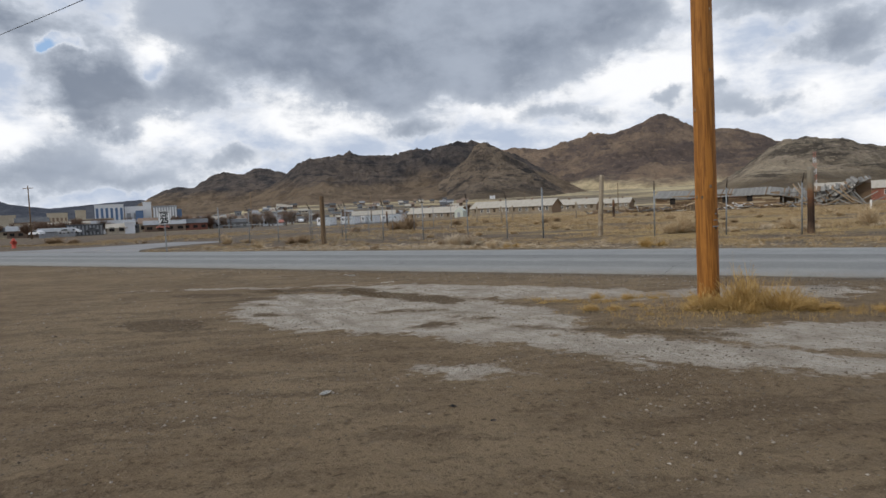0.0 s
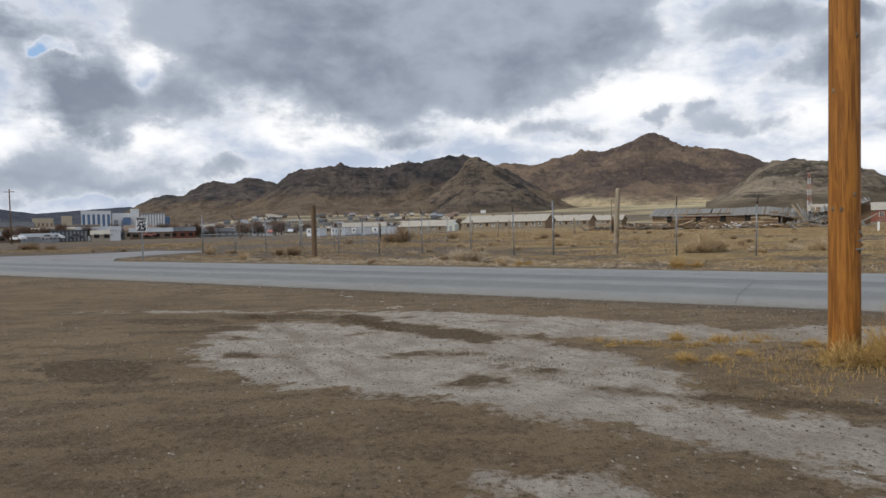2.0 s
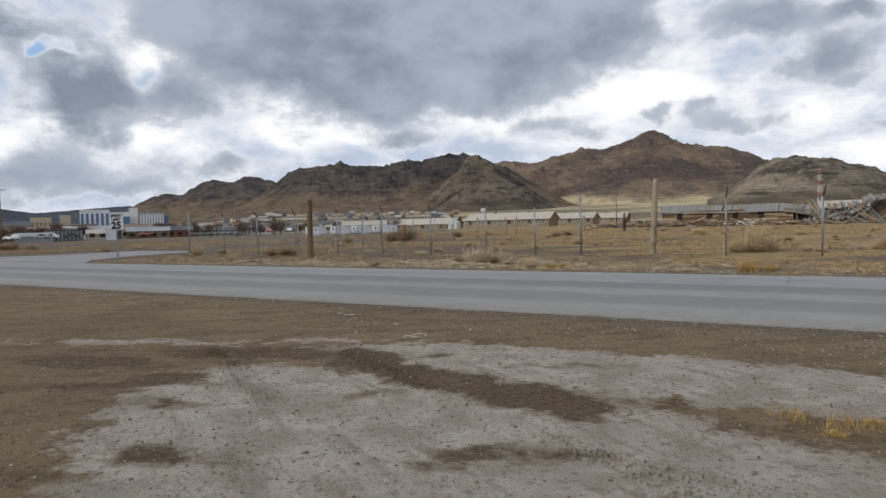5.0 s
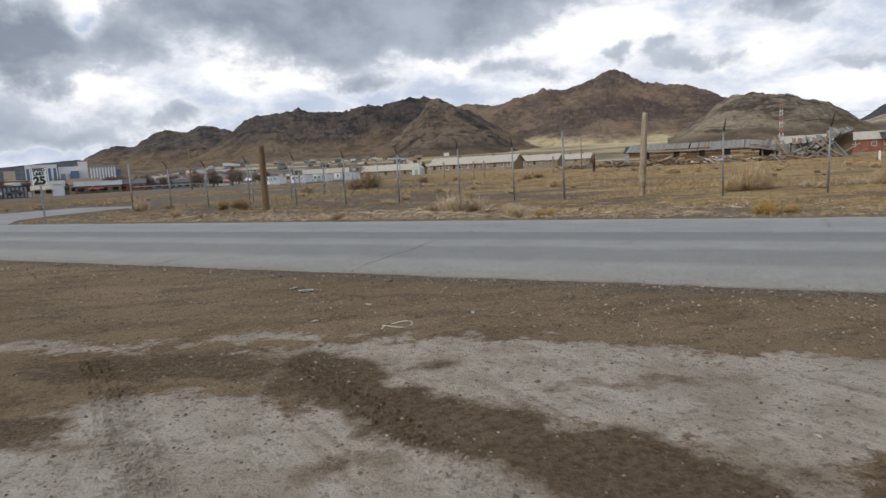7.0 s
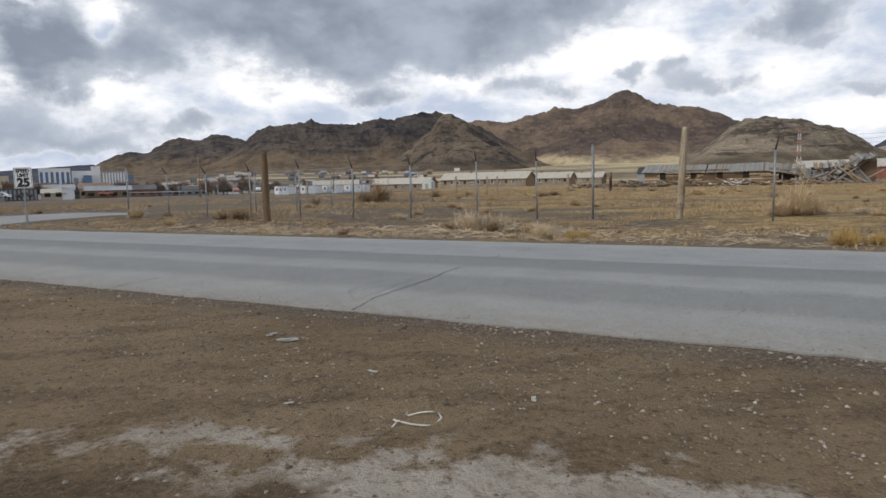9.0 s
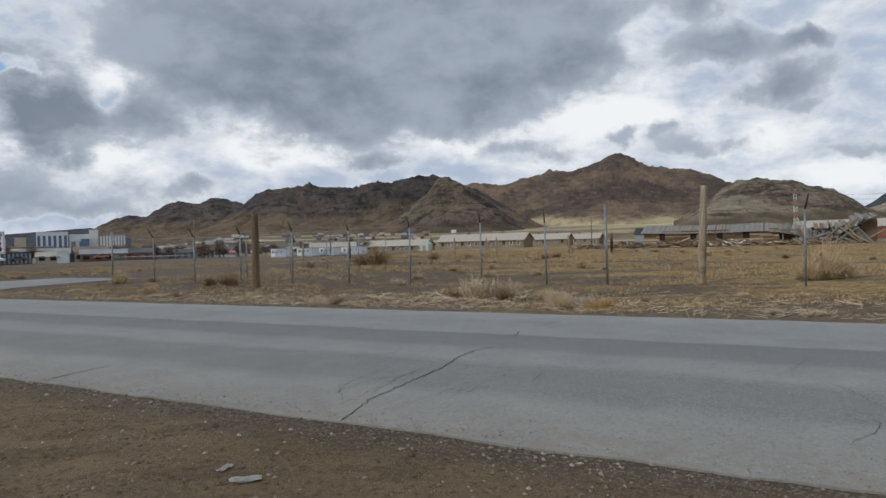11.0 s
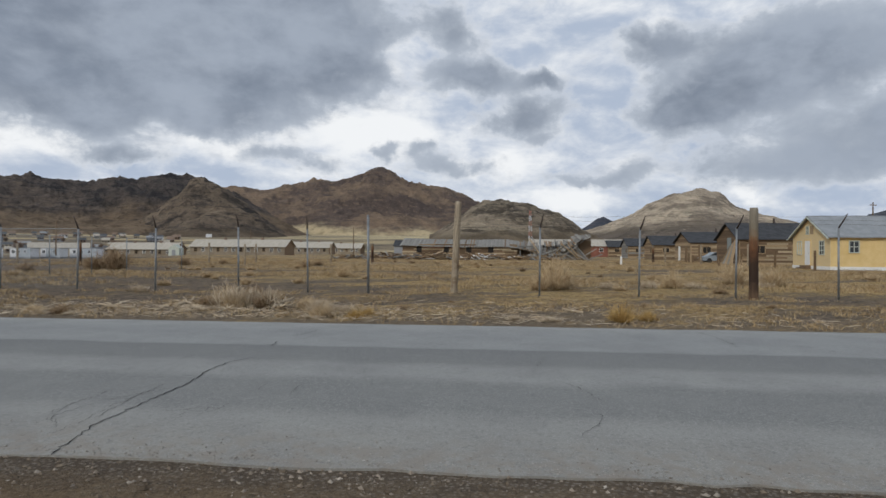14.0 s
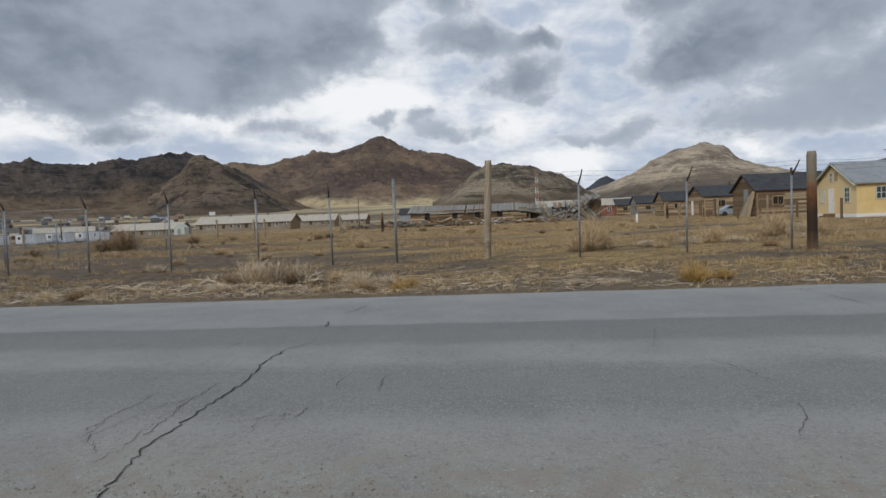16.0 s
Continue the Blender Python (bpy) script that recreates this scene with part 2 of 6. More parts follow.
def build_ground(k, p):
    x, y, z = k.xyz(p)[:3]
    jit = k.vec("SUBTRACT", k.noise(p, 3.2, 7, 0.66, colour=True), (0.5, 0.5, 0.5))
    q = k.vec("ADD", p, k.vec("MULTIPLY", jit, (1.1, 0.75, 0.0)))
    v = k.math("ADD", k.math("MULTIPLY", k.math("ADD", x, 0.63), EV.x), k.math("MULTIPLY", k.math("SUBTRACT", y, 16.45), EV.y))
    r = k.vec("LENGTH", k.vec("SUBTRACT", p, (0, 7.6, 0)), out=1)
    big, mid = k.noise(p, 0.35, 6, 0.6), k.noise(p, 2.6, 7, 0.65)
    grit = k.noise(p, 42.0, 5, 0.65)
    crumbs = k.voronoi(k.vec("ADD", p, k.vec("MULTIPLY", jit, (0.4, 0.4, 0.4))), 19.0)
    # lot: damp brown dirt, pale dried mud over it
    clod = k.noise(p, 15.0, 6, 0.7)
    drag = k.noise(k.vec("MULTIPLY", q, (0.9, 3.4, 1.0)), 1.0, 7, 0.65, 0.4)
    speck = k.noise(p, 95.0, 3, 0.7)
    dirt = k.mix(k.step(big, 0.35, 0.65), (0.208, 0.147, 0.086), (0.290, 0.214, 0.130))
    dirt = k.mix(k.step(drag, 0.44, 0.62, 0.0, 0.6), dirt, (0.112, 0.077, 0.046))
    dirt = k.mix(k.step(mid, 0.52, 0.70, 0.0, 0.5), dirt, (0.235, 0.182, 0.125))
    dirt = k.mix(k.step(clod, 0.52, 0.66, 0.0, 0.55), dirt, (0.285, 0.21, 0.136))
    dirt = k.mix(k.step(clod, 0.46, 0.36, 0.0, 0.6), dirt, (0.062, 0.042, 0.024))
    dirt = k.mix(k.step(grit, 0.56, 0.68, 0.0, 0.6), dirt, (0.36, 0.275, 0.178))
    dirt = k.mix(k.step(speck, 0.46, 0.34, 0.0, 0.45), dirt, (0.055, 0.037, 0.021))
    # dried mud: scraped along the wheel ruts, wet hollows in it
    edge = k.math("ADD", k.math("MULTIPLY", k.math("SUBTRACT", mid, 0.5), 1.25), k.math("MULTIPLY", k.math("SUBTRACT", clod, 0.5), 0.30))
    thin_q = k.vec("ADD", p, k.vec("MULTIPLY", jit, (0.5, 0.4, 0.0)))
    pale = k.math("ADD", k.inside(thin_q, PALE), edge)
    wet = k.math("ADD", k.inside(thin_q, WET), k.math("MULTIPLY", edge, 0.5))
    bare = k.math("ADD", k.inside(thin_q, BARE), k.math("MULTIPLY", edge, 0.8))
    pale = k.math("MINIMUM", pale, k.math("MULTIPLY", k.math("MAXIMUM", wet, bare), -1.0))
    rut = k.noise(k.join(k.math("ADD", k.math("MULTIPLY", x, 6.2), k.math("MULTIPLY", y, 3.1)), k.math("SUBTRACT", k.math("MULTIPLY", y, 0.5), k.math("MULTIPLY", x, 0.25))), 1.0, 6, 0.6, 0.3)
    mud = k.mix(k.step(mid, 0.35, 0.65), (0.52, 0.462, 0.385), (0.405, 0.35, 0.28))
    mud = k.mix(k.step(rut, 0.52, 0.68, 0.0, 0.6), mud, (0.55, 0.505, 0.435))
    mud = k.mix(k.step(rut, 0.46, 0.33, 0.0, 0.55), mud, (0.25, 0.205, 0.155))
    mud = k.mix(k.step(grit, 0.56, 0.70, 0.0, 0.35), mud, (0.56, 0.51, 0.445))
    mud = k.mix(k.step(grit, 0.45, 0.33, 0.0, 0.4), mud, (0.22, 0.18, 0.138))
    mud = k.mix(k.step(k.noise(q, 1.3, 6, 0.62), 0.44, 0.62, 0.0, 0.6), mud, (0.33, 0.28, 0.22))
    mud = k.mix(k.step(clod, 0.47, 0.37, 0.0, 0.6), mud, (0.19, 0.155, 0.115))
    damp = k.mix(k.step(clod, 0.40, 0.60), (0.080, 0.055, 0.032), (0.150, 0.108, 0.066))
    dirt = k.mix(k.step(wet, -0.02, 0.06, 0.0, 0.75), dirt, damp)
    film = k.mix(0.5, dirt, mud)
    lot = k.mix(k.step(pale, -0.09, 0.0), dirt, film)
    lot = k.mix(k.step(pale, 0.0, 0.06), lot, mud)
    gravel = k.mix(k.step(k.voronoi(p, 30.0, "Distance"), 0.1, 0.6), (0.27, 0.24, 0.205), (0.105, 0.085, 0.066))
    lot = k.mix(k.step(k.math("ADD", v, k.math("MULTIPLY", mid, 0.8)), -0.35, 0.45, 0.0, 0.8), lot, gravel)
    # field: dry grass over grey soil
    fz = k.noise(p, 3.4, 8, 0.75)
    fy = k.noise(k.vec("MULTIPLY", p, (1.0, 2.2, 1.0)), 0.9, 8, 0.7)
    soil = k.mix(k.step(fz, 0.42, 0.58), (0.205, 0.157, 0.110), (0.085, 0.066, 0.049))
    bandx = k.join(k.math("MULTIPLY", x, 0.06), k.math("MULTIPLY", y, 0.20))
    clump = k.math("ADD", k.noise(bandx, 1.6, 9, 0.72), k.math("MULTIPLY", k.math("SUBTRACT", fz, 0.5), 0.5))
    clump = k.math("ADD", clump, k.step(x, -6, 14, -0.16, 0.02))
    straw = k.mix(k.step(fy, 0.38, 0.62), (0.50, 0.355, 0.155), (0.33, 0.225, 0.098))
    straw = k.mix(k.step(k.noise(p, 6.0, 7, 0.78), 0.48, 0.57, 0.0, 0.85), straw, (0.125, 0.083, 0.043))
    field = k.mix(k.step(clump, 0.44, 0.56), soil, straw)
    verge = k.step(v, 8.0, 12.5, 1.0, 0.0)
    debris = k.mix(k.step(k.noise(k.vec("MULTIPLY", p, (2.0, 7.0, 1.0)), 2.5, 7, 0.75), 0.44, 0.60), (0.125, 0.092, 0.062), (0.315, 0.255, 0.175))
    field = k.mix(k.math("MULTIPLY", verge, k.step(mid, 0.35, 0.60, 0.25, 0.9)), field, debris)
    # the plain beyond
    far = k.noise(k.vec("MULTIPLY", p, (0.004, 0.011, 0.0)), 1.0, 8, 0.62)
    sage = k.mix(k.step(k.noise(p, 0.05, 8, 0.7), 0.4, 0.6), (0.19, 0.15, 0.10), (0.10, 0.082, 0.060))
    plain = k.mix(k.step(far, 0.47, 0.60), sage, (0.42, 0.335, 0.19))
    # golden band: dry grass with a patch of sun put into its colour
    gold = k.math("MULTIPLY", k.step(r, 900, 1250), k.step(r, 1700, 2300, 1.0, 0.0))
    plain = k.mix(k.math("MULTIPLY", gold, k.step(far, 0.38, 0.55, 0.1, 0.85)), plain, (0.52, 0.43, 0.25))
    field = k.mix(k.step(r, 150, 330), field, plain)
    col = k.mix(k.step(v, 3.0, 4.6), lot, field)
    h = k.math("ADD", k.math("MULTIPLY", grit, 0.5), k.math("ADD", k.math("MULTIPLY", clod, 1.4), k.math("MULTIPLY", crumbs, -0.15)))
    return col, h, 1.0, 0.055


M_GROUND = material("dirt_and_dry_grass", build_ground, 0.95, spec=0.15)


def build_asphalt(k, p):
    x, y, z = k.xyz(p)[:3]
    v = k.math("ADD", y, k.math("MULTIPLY", k.math("SUBTRACT", k.noise(p, 0.6, 5, 0.6), 0.5), 0.5))
    lanes = k.ramp(k.math("DIVIDE", v, ROAD_W), [
        (0.0, (0.265, 0.25, 0.228)), (0.13, (0.265, 0.258, 0.245)), (0.18, (0.192, 0.190, 0.184)), (0.30, (0.186, 0.185, 0.180)),
        (0.345, (0.268, 0.264, 0.255)), (0.42, (0.245, 0.242, 0.235)), (0.455, (0.175, 0.174, 0.171)), (0.585, (0.155, 0.155, 0.154)),
        (0.605, (0.262, 0.262, 0.260)), (0.80, (0.245, 0.246, 0.246)), (0.95, (0.29, 0.287, 0.28))])
    lanes = k.mix(1.0, lanes, (0.985, 1.0, 0.965), "MULTIPLY")
    n1 = k.noise(p, 1.1, 8, 0.65)
    n2 = k.noise(p, 70.0, 4, 0.7)
    stones = k.voronoi(p, 110.0)
    col = k.mix(k.step(n1, 0.35, 0.7, 0.0, 0.35), lanes, (0.12, 0.12, 0.12))
    col = k.mix(k.step(n2, 0.5, 0.66, 0.0, 0.6), col, (0.39, 0.38, 0.36))
    col = k.mix(k.step(k.noise(p, 24.0, 6, 0.75), 0.50, 0.66, 0.0, 0.5), col, (0.11, 0.11, 0.108))
    col = k.mix(k.step(stones, 0.0, 0.35, 0.25, 0.0), col, (0.07, 0.07, 0.07))
    dust = k.math("MULTIPLY", k.step(v, 0.05, 0.9, 1.0, 0.0), k.step(k.noise(p, 5.0, 6, 0.65), 0.42, 0.62))
    col = k.mix(k.math("MULTIPLY", dust, 0.7), col, (0.23, 0.20, 0.165))
    return col, k.math("ADD", stones, n2), 0.35, 0.006


M_ASPHALT = material("bleached_asphalt", build_asphalt, 0.8, spec=0.35)
M_CRACK = worn("crack_shadow", (0.022, 0.021, 0.020), (0.045, 0.042, 0.039), 9.0, rough=0.95)


def build_pole(k, p):
    q = k.vec("MULTIPLY", p, (9, 9, 0.55))
    grain = k.noise(q, 3.0, 7, 0.65, 0.6)
    col = k.mix(k.step(grain, 0.30, 0.68), (0.160, 0.058, 0.009), (0.39, 0.160, 0.028))
    col = k.mix(k.step(k.noise(p, 1.6, 5, 0.6), 0.5, 0.75, 0.0, 0.5), col, (0.28, 0.125, 0.03))
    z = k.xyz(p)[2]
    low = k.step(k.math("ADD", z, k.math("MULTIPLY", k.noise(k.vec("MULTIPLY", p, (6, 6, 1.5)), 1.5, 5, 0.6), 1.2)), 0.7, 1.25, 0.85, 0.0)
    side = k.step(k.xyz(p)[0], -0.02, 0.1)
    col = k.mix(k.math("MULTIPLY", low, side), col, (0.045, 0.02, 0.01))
    knots = k.voronoi(k.vec("MULTIPLY", p, (3.2, 3.2, 1.7)), 1.0)
    col = k.mix(k.step(knots, 0.05, 0.16, 0.8, 0.0), col, (0.07, 0.03, 0.012))
    fissure = k.noise(k.vec("MULTIPLY", p, (26, 26, 0.8)), 1.6, 4, 0.6)
    col = k.mix(k.step(fissure, 0.60, 0.72, 0.0, 0.55), col, (0.09, 0.036, 0.012))
    return col, k.math("ADD", grain, fissure), 0.5, 0.012


M_POLE = material("treated_pine", build_pole, 0.7, spec=0.3)


def build_post(k, p):
    grain = k.noise(k.vec("MULTIPLY", p, (14, 14, 0.8)), 2.0, 7, 0.65, 0.5)
    col = k.mix(k.step(grain, 0.3, 0.7), (0.19, 0.145, 0.095), (0.40, 0.34, 0.25))
    z = k.xyz(p)[2]
    rot = k.step(k.math("ADD", z, k.math("MULTIPLY", grain, 0.9)), 1.2, 2.0, 0.75, 0.0)
    col = k.mix(k.math("MULTIPLY", rot, k.step(k.noise(p, 2.2, 5, 0.6), 0.40, 0.6)), col, (0.13, 0.075, 0.035))
    return col, grain, 0.6, 0.02


M_POST = material("weathered_post_wood", build_post, 0.85)


def build_charred(k, p):
    grain = k.noise(k.vec("MULTIPLY", p, (14, 14, 0.8)), 2.0, 7, 0.65, 0.5)
    z = k.xyz(p)[2]
    h = k.math("ADD", z, k.math("ADD", k.math("MULTIPLY", k.math("SUBTRACT", grain, 0.5), 0.5), k.math("MULTIPLY", k.math("SUBTRACT", k.noise(p, 3.0, 5, 0.6), 0.5), 0.8)))
    col = k.ramp(k.math("DIVIDE", h, 2.7), [(0.0, (0.16, 0.10, 0.06)), (0.18, (0.035, 0.02, 0.013)), (0.42, (0.045, 0.025, 0.015)), (0.56, (0.14, 0.06, 0.026)), (0.68, (0.20, 0.12, 0.065)), (0.78, (0.20, 0.17, 0.125)), (1.0, (0.25, 0.22, 0.17))])
    col = k.mix(k.step(grain, 0.45, 0.7, 0.0, 0.5), col, (0.05, 0.035, 0.022))
    return col, grain, 0.6, 0.02


M_CHARRED = material("charred_post_wood", build_charred, 0.85)
M_GALV = worn("galvanised_steel", (0.20, 0.215, 0.22), (0.27, 0.28, 0.285), 6.0, (0.20, 0.19, 0.18), 0.5, 0.55)
M_DARKMETAL = worn("rusty_dark_steel", (0.07, 0.06, 0.055), (0.11, 0.085, 0.07), 8.0, (0.14, 0.08, 0.05), 0.7, 0.4)


def blades(name, stops, rough=0.9):
    def build(k, p):
        col = k.ramp(island(k), stops)
        return k.mix(k.step(k.noise(p, 0.8, 4, 0.6), 0.35, 0.7, 0.0, 0.5), col, tuple(x * 0.7 for x in stops[0][1]))
    return material(name, build, rough, spec=0.15)


M_GRASS = blades("dry_grass", [(0.0, (0.28, 0.19, 0.10)), (0.4, (0.45, 0.325, 0.17)), (0.75, (0.53, 0.41, 0.24)), (1.0, (0.24, 0.175, 0.11))])
M_TWIG = blades("brown_brush", [(0.0, (0.19, 0.125, 0.07)), (0.5, (0.33, 0.23, 0.135)), (1.0, (0.44, 0.33, 0.21))])
M_TAN = blades("tan_brush", [(0.0, (0.38, 0.27, 0.15)), (0.5, (0.54, 0.41, 0.25)), (1.0, (0.66, 0.53, 0.35))])
M_PALE_TWIG = blades("bleached_brush", [(0.0, (0.33, 0.25, 0.165)), (0.5, (0.55, 0.45, 0.32)), (1.0, (0.70, 0.60, 0.46))])
M_GOLD = blades("golden_grass", [(0.0, (0.32, 0.20, 0.065)), (0.5, (0.50, 0.325, 0.115)), (1.0, (0.60, 0.43, 0.19))])
M_STONE = blades("loose_stones", [(0.0, (0.10, 0.076, 0.052)), (0.5, (0.23, 0.185, 0.138)), (0.85, (0.32, 0.27, 0.215)), (1.0, (0.46, 0.41, 0.345))])
M_GRIT = blades("pale_road_grit", [(0.0, (0.20, 0.18, 0.155)), (0.5, (0.29, 0.27, 0.24)), (1.0, (0.40, 0.38, 0.345))])
M_BARE = blades("bare_tree_wood", [(0.0, (0.15, 0.092, 0.064)), (0.5, (0.21, 0.14, 0.10)), (1.0, (0.27, 0.205, 0.15))])


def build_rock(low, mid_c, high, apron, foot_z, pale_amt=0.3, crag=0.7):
    """Bare rock in ledges above, a smooth grass apron below about foot_z metres, for some hills coloured as sunlit or
    shaded; crag: how much dark rock breaks the slope.
    """
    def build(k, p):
        x, y, z = k.xyz(p)[:3]
        n0 = k.noise(p, 0.0042, 9, 0.58)
        n1 = k.noise(p, 0.019, 9, 0.62)
        n2 = k.noise(k.vec("MULTIPLY", p, (0.6, 0.6, 2.4)), 0.09, 7, 0.68)
        n3 = k.noise(p, 0.16, 6, 0.72)
        strata = k.noise(k.vec("MULTIPLY", p, (0.006, 0.006, 0.085)), 1.0, 7, 0.66, 0.5)
        gul = k.noise(k.vec("MULTIPLY", p, (1.0, 0.35, 0.25)), 0.014, 7, 0.62, 0.3)
        col = k.mix(k.step(n0, 0.38, 0.62), mid_c, high)
        col = k.mix(k.step(gul, 0.46, 0.62, 0.0, 0.55), col, tuple(0.5 * (a + b) for a, b in zip(low, mid_c)))
        rock = k.math("MULTIPLY", k.step(n0, 0.42, 0.58, 1.0, 0.35), k.step(n1, 0.46, 0.60, 0.0, crag))
        col = k.mix(rock, col, low)
        col = k.mix(k.math("MULTIPLY", k.step(strata, 0.54, 0.60, 0.0, crag), k.step(n1, 0.40, 0.52)), col, low)
        col = k.mix(k.step(n2, 0.56, 0.70, 0.0, pale_amt), col, tuple(min(1, c * 1.7) for c in high))
        col = k.mix(k.step(n3, 0.56, 0.68, 0.0, 0.45), col, low)
        n4 = k.noise(k.vec("MULTIPLY", p, (1.0, 0.5, 1.6)), 0.045, 9, 0.72)
        col = k.mix(k.step(n4, 0.54, 0.58, 0.0, crag * 0.55), col, tuple(c * 0.8 for c in low))
        col = k.mix(k.step(n4, 0.44, 0.40, 0.0, 0.3), col, tuple(min(1, c * 1.35) for c in high))
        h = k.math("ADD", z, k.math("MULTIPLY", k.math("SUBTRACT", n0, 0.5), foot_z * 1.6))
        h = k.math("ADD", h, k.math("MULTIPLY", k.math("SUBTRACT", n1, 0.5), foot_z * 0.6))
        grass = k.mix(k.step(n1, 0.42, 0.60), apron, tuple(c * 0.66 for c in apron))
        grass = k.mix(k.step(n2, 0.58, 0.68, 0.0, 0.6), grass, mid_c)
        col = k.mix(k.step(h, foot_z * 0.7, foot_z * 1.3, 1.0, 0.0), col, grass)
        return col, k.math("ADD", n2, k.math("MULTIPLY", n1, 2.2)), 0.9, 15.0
    return build


# dry grass tone brightened to hold a patch of sunlight
SUNLIT_GOLD = (0.60, 0.485, 0.30)
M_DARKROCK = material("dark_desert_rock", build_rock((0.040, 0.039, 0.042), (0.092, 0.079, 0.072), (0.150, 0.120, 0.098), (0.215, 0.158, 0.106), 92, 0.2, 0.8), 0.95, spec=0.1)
M_REDROCK = material("reddish_desert_rock", build_rock((0.080, 0.066, 0.062), (0.145, 0.108, 0.088), (0.265, 0.190, 0.130), SUNLIT_GOLD, 66, 0.12, 0.5), 0.95, spec=0.1)
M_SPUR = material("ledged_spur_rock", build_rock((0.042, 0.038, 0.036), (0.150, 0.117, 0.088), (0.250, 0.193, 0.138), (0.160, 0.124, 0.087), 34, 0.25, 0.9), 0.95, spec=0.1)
# upper tones raised for sunlight, apron greyed for shade on the lower slope
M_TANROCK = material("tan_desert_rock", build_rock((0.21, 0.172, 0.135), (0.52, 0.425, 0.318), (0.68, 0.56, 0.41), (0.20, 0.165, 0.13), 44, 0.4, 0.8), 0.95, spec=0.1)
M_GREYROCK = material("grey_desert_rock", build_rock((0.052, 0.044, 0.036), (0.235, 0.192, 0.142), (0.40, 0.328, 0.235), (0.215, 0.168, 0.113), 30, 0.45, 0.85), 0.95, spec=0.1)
# bluish albedo stands in for haze over the farthest hills
M_HAZEROCK = material("far_haze_blue_rock", build_rock((0.055, 0.062, 0.080), (0.080, 0.086, 0.104), (0.10, 0.105, 0.12), (0.12, 0.115, 0.11), 20, 0.1), 0.95, spec=0.1)
M_HYDRANT = worn("red_hydrant_paint", (0.40, 0.055, 0.035), (0.48, 0.08, 0.05), 3.0, rough=0.5)

M_YELLOW = worn("yellow_house_paint", (0.66, 0.475, 0.205), (0.72, 0.54, 0.26), 1.2, (0.56, 0.39, 0.17), 0.8, grain=14)
M_YELLOW_WORN = worn("faded_yellow_boards", (0.72, 0.555, 0.30), (0.66, 0.52, 0.30), 1.6, (0.52, 0.41, 0.25), 0.85, grain=9, stretch=(1, 1, 6))
M_WHITE = worn("white_paint", (0.70, 0.70, 0.68), (0.78, 0.77, 0.74), 1.5, (0.52, 0.50, 0.46), 0.7)
M_GREENWHITE = worn("pale_green_trim", (0.42, 0.46, 0.40), (0.55, 0.57, 0.50), 3.0, rough=0.75)
M_GREYROOF = worn("grey_shingle_roof", (0.23, 0.245, 0.255), (0.285, 0.30, 0.31), 1.5, (0.16, 0.17, 0.18), 0.9, grain=12)
M_TARROOF = worn("black_tar_paper_roof", (0.028, 0.030, 0.034), (0.05, 0.052, 0.056), 1.2, (0.085, 0.085, 0.085), 0.85, grain=8)
M_PALEROOF = worn("pale_corrugated_roof", (0.38, 0.345, 0.285), (0.46, 0.42, 0.35), 0.5, (0.29, 0.24, 0.18), 0.7, grain=3, stretch=(4, 1, 1))
M_BARRACK = worn("weathered_tan_wall", (0.225, 0.185, 0.135), (0.30, 0.25, 0.185), 0.4, (0.15, 0.12, 0.085), 0.9, grain=3)
M_BOARD = worn("bare_brown_boards", (0.265, 0.19, 0.112), (0.37, 0.275, 0.17), 1.2, (0.18, 0.125, 0.075), 0.9, grain=7, stretch=(1, 1, 5), vary=0.6)
M_BOARD_DARK = worn("dark_brown_boards", (0.150, 0.100, 0.060), (0.22, 0.150, 0.092), 1.2, (0.08, 0.052, 0.034), 0.9, grain=7, stretch=(1, 1, 5), vary=0.6)
M_BOARD_GREY = worn("silver_weathered_boards", (0.20, 0.192, 0.175), (0.30, 0.287, 0.258), 1.2, (0.085, 0.077, 0.066), 0.9, grain=7, stretch=(1, 1, 5), vary=0.6)
M_OLDROOF = worn("grey_split_roof_boards", (0.215, 0.208, 0.19), (0.29, 0.278, 0.25), 0.8, (0.10, 0.092, 0.08), 0.9, grain=6, stretch=(5, 1, 1), vary=0.25)
M_BOARD_TAN = worn("pale_tan_boards", (0.36, 0.285, 0.185), (0.46, 0.375, 0.255), 1.2, (0.27, 0.20, 0.125), 0.9, grain=7, stretch=(1, 1, 5), vary=0.5)
M_GLASS = worn("dark_window_glass", (0.03, 0.035, 0.04), (0.05, 0.055, 0.06), 1.0, rough=0.12, bump=0.0, spec=0.6)
# near-black paint stands for the shade inside empty openings
M_VOID = worn("empty_window_dark", (0.022, 0.02, 0.018), (0.035, 0.03, 0.027), 1.0, rough=0.95)
M_SIGNWHITE = worn("sign_white_sheet", (0.66, 0.67, 0.66), (0.72, 0.72, 0.70), 4.0, (0.58, 0.57, 0.54), 0.45, grain=20)
M_BLACK = worn("sign_black_ink", (0.02, 0.02, 0.02), (0.03, 0.03, 0.03), 4.0, rough=0.5)
M_RED = worn("faded_red_paint", (0.42, 0.16, 0.12), (0.48, 0.20, 0.15), 3.0, rough=0.6)
M_REDWALL = worn("dull_red_wall", (0.22, 0.085, 0.06), (0.27, 0.115, 0.08), 0.6, (0.15, 0.06, 0.045), 0.85, grain=4)
M_BLUEGLASS = worn("blue_curtain_glass", (0.075, 0.135, 0.25), (0.10, 0.18, 0.32), 0.2, rough=0.25, bump=0.0, spec=0.6)
M_TOWNWHITE = worn("white_tower_wall", (0.66, 0.67, 0.68), (0.72, 0.72, 0.72), 0.1, (0.58, 0.58, 0.58), 0.7, grain=1)
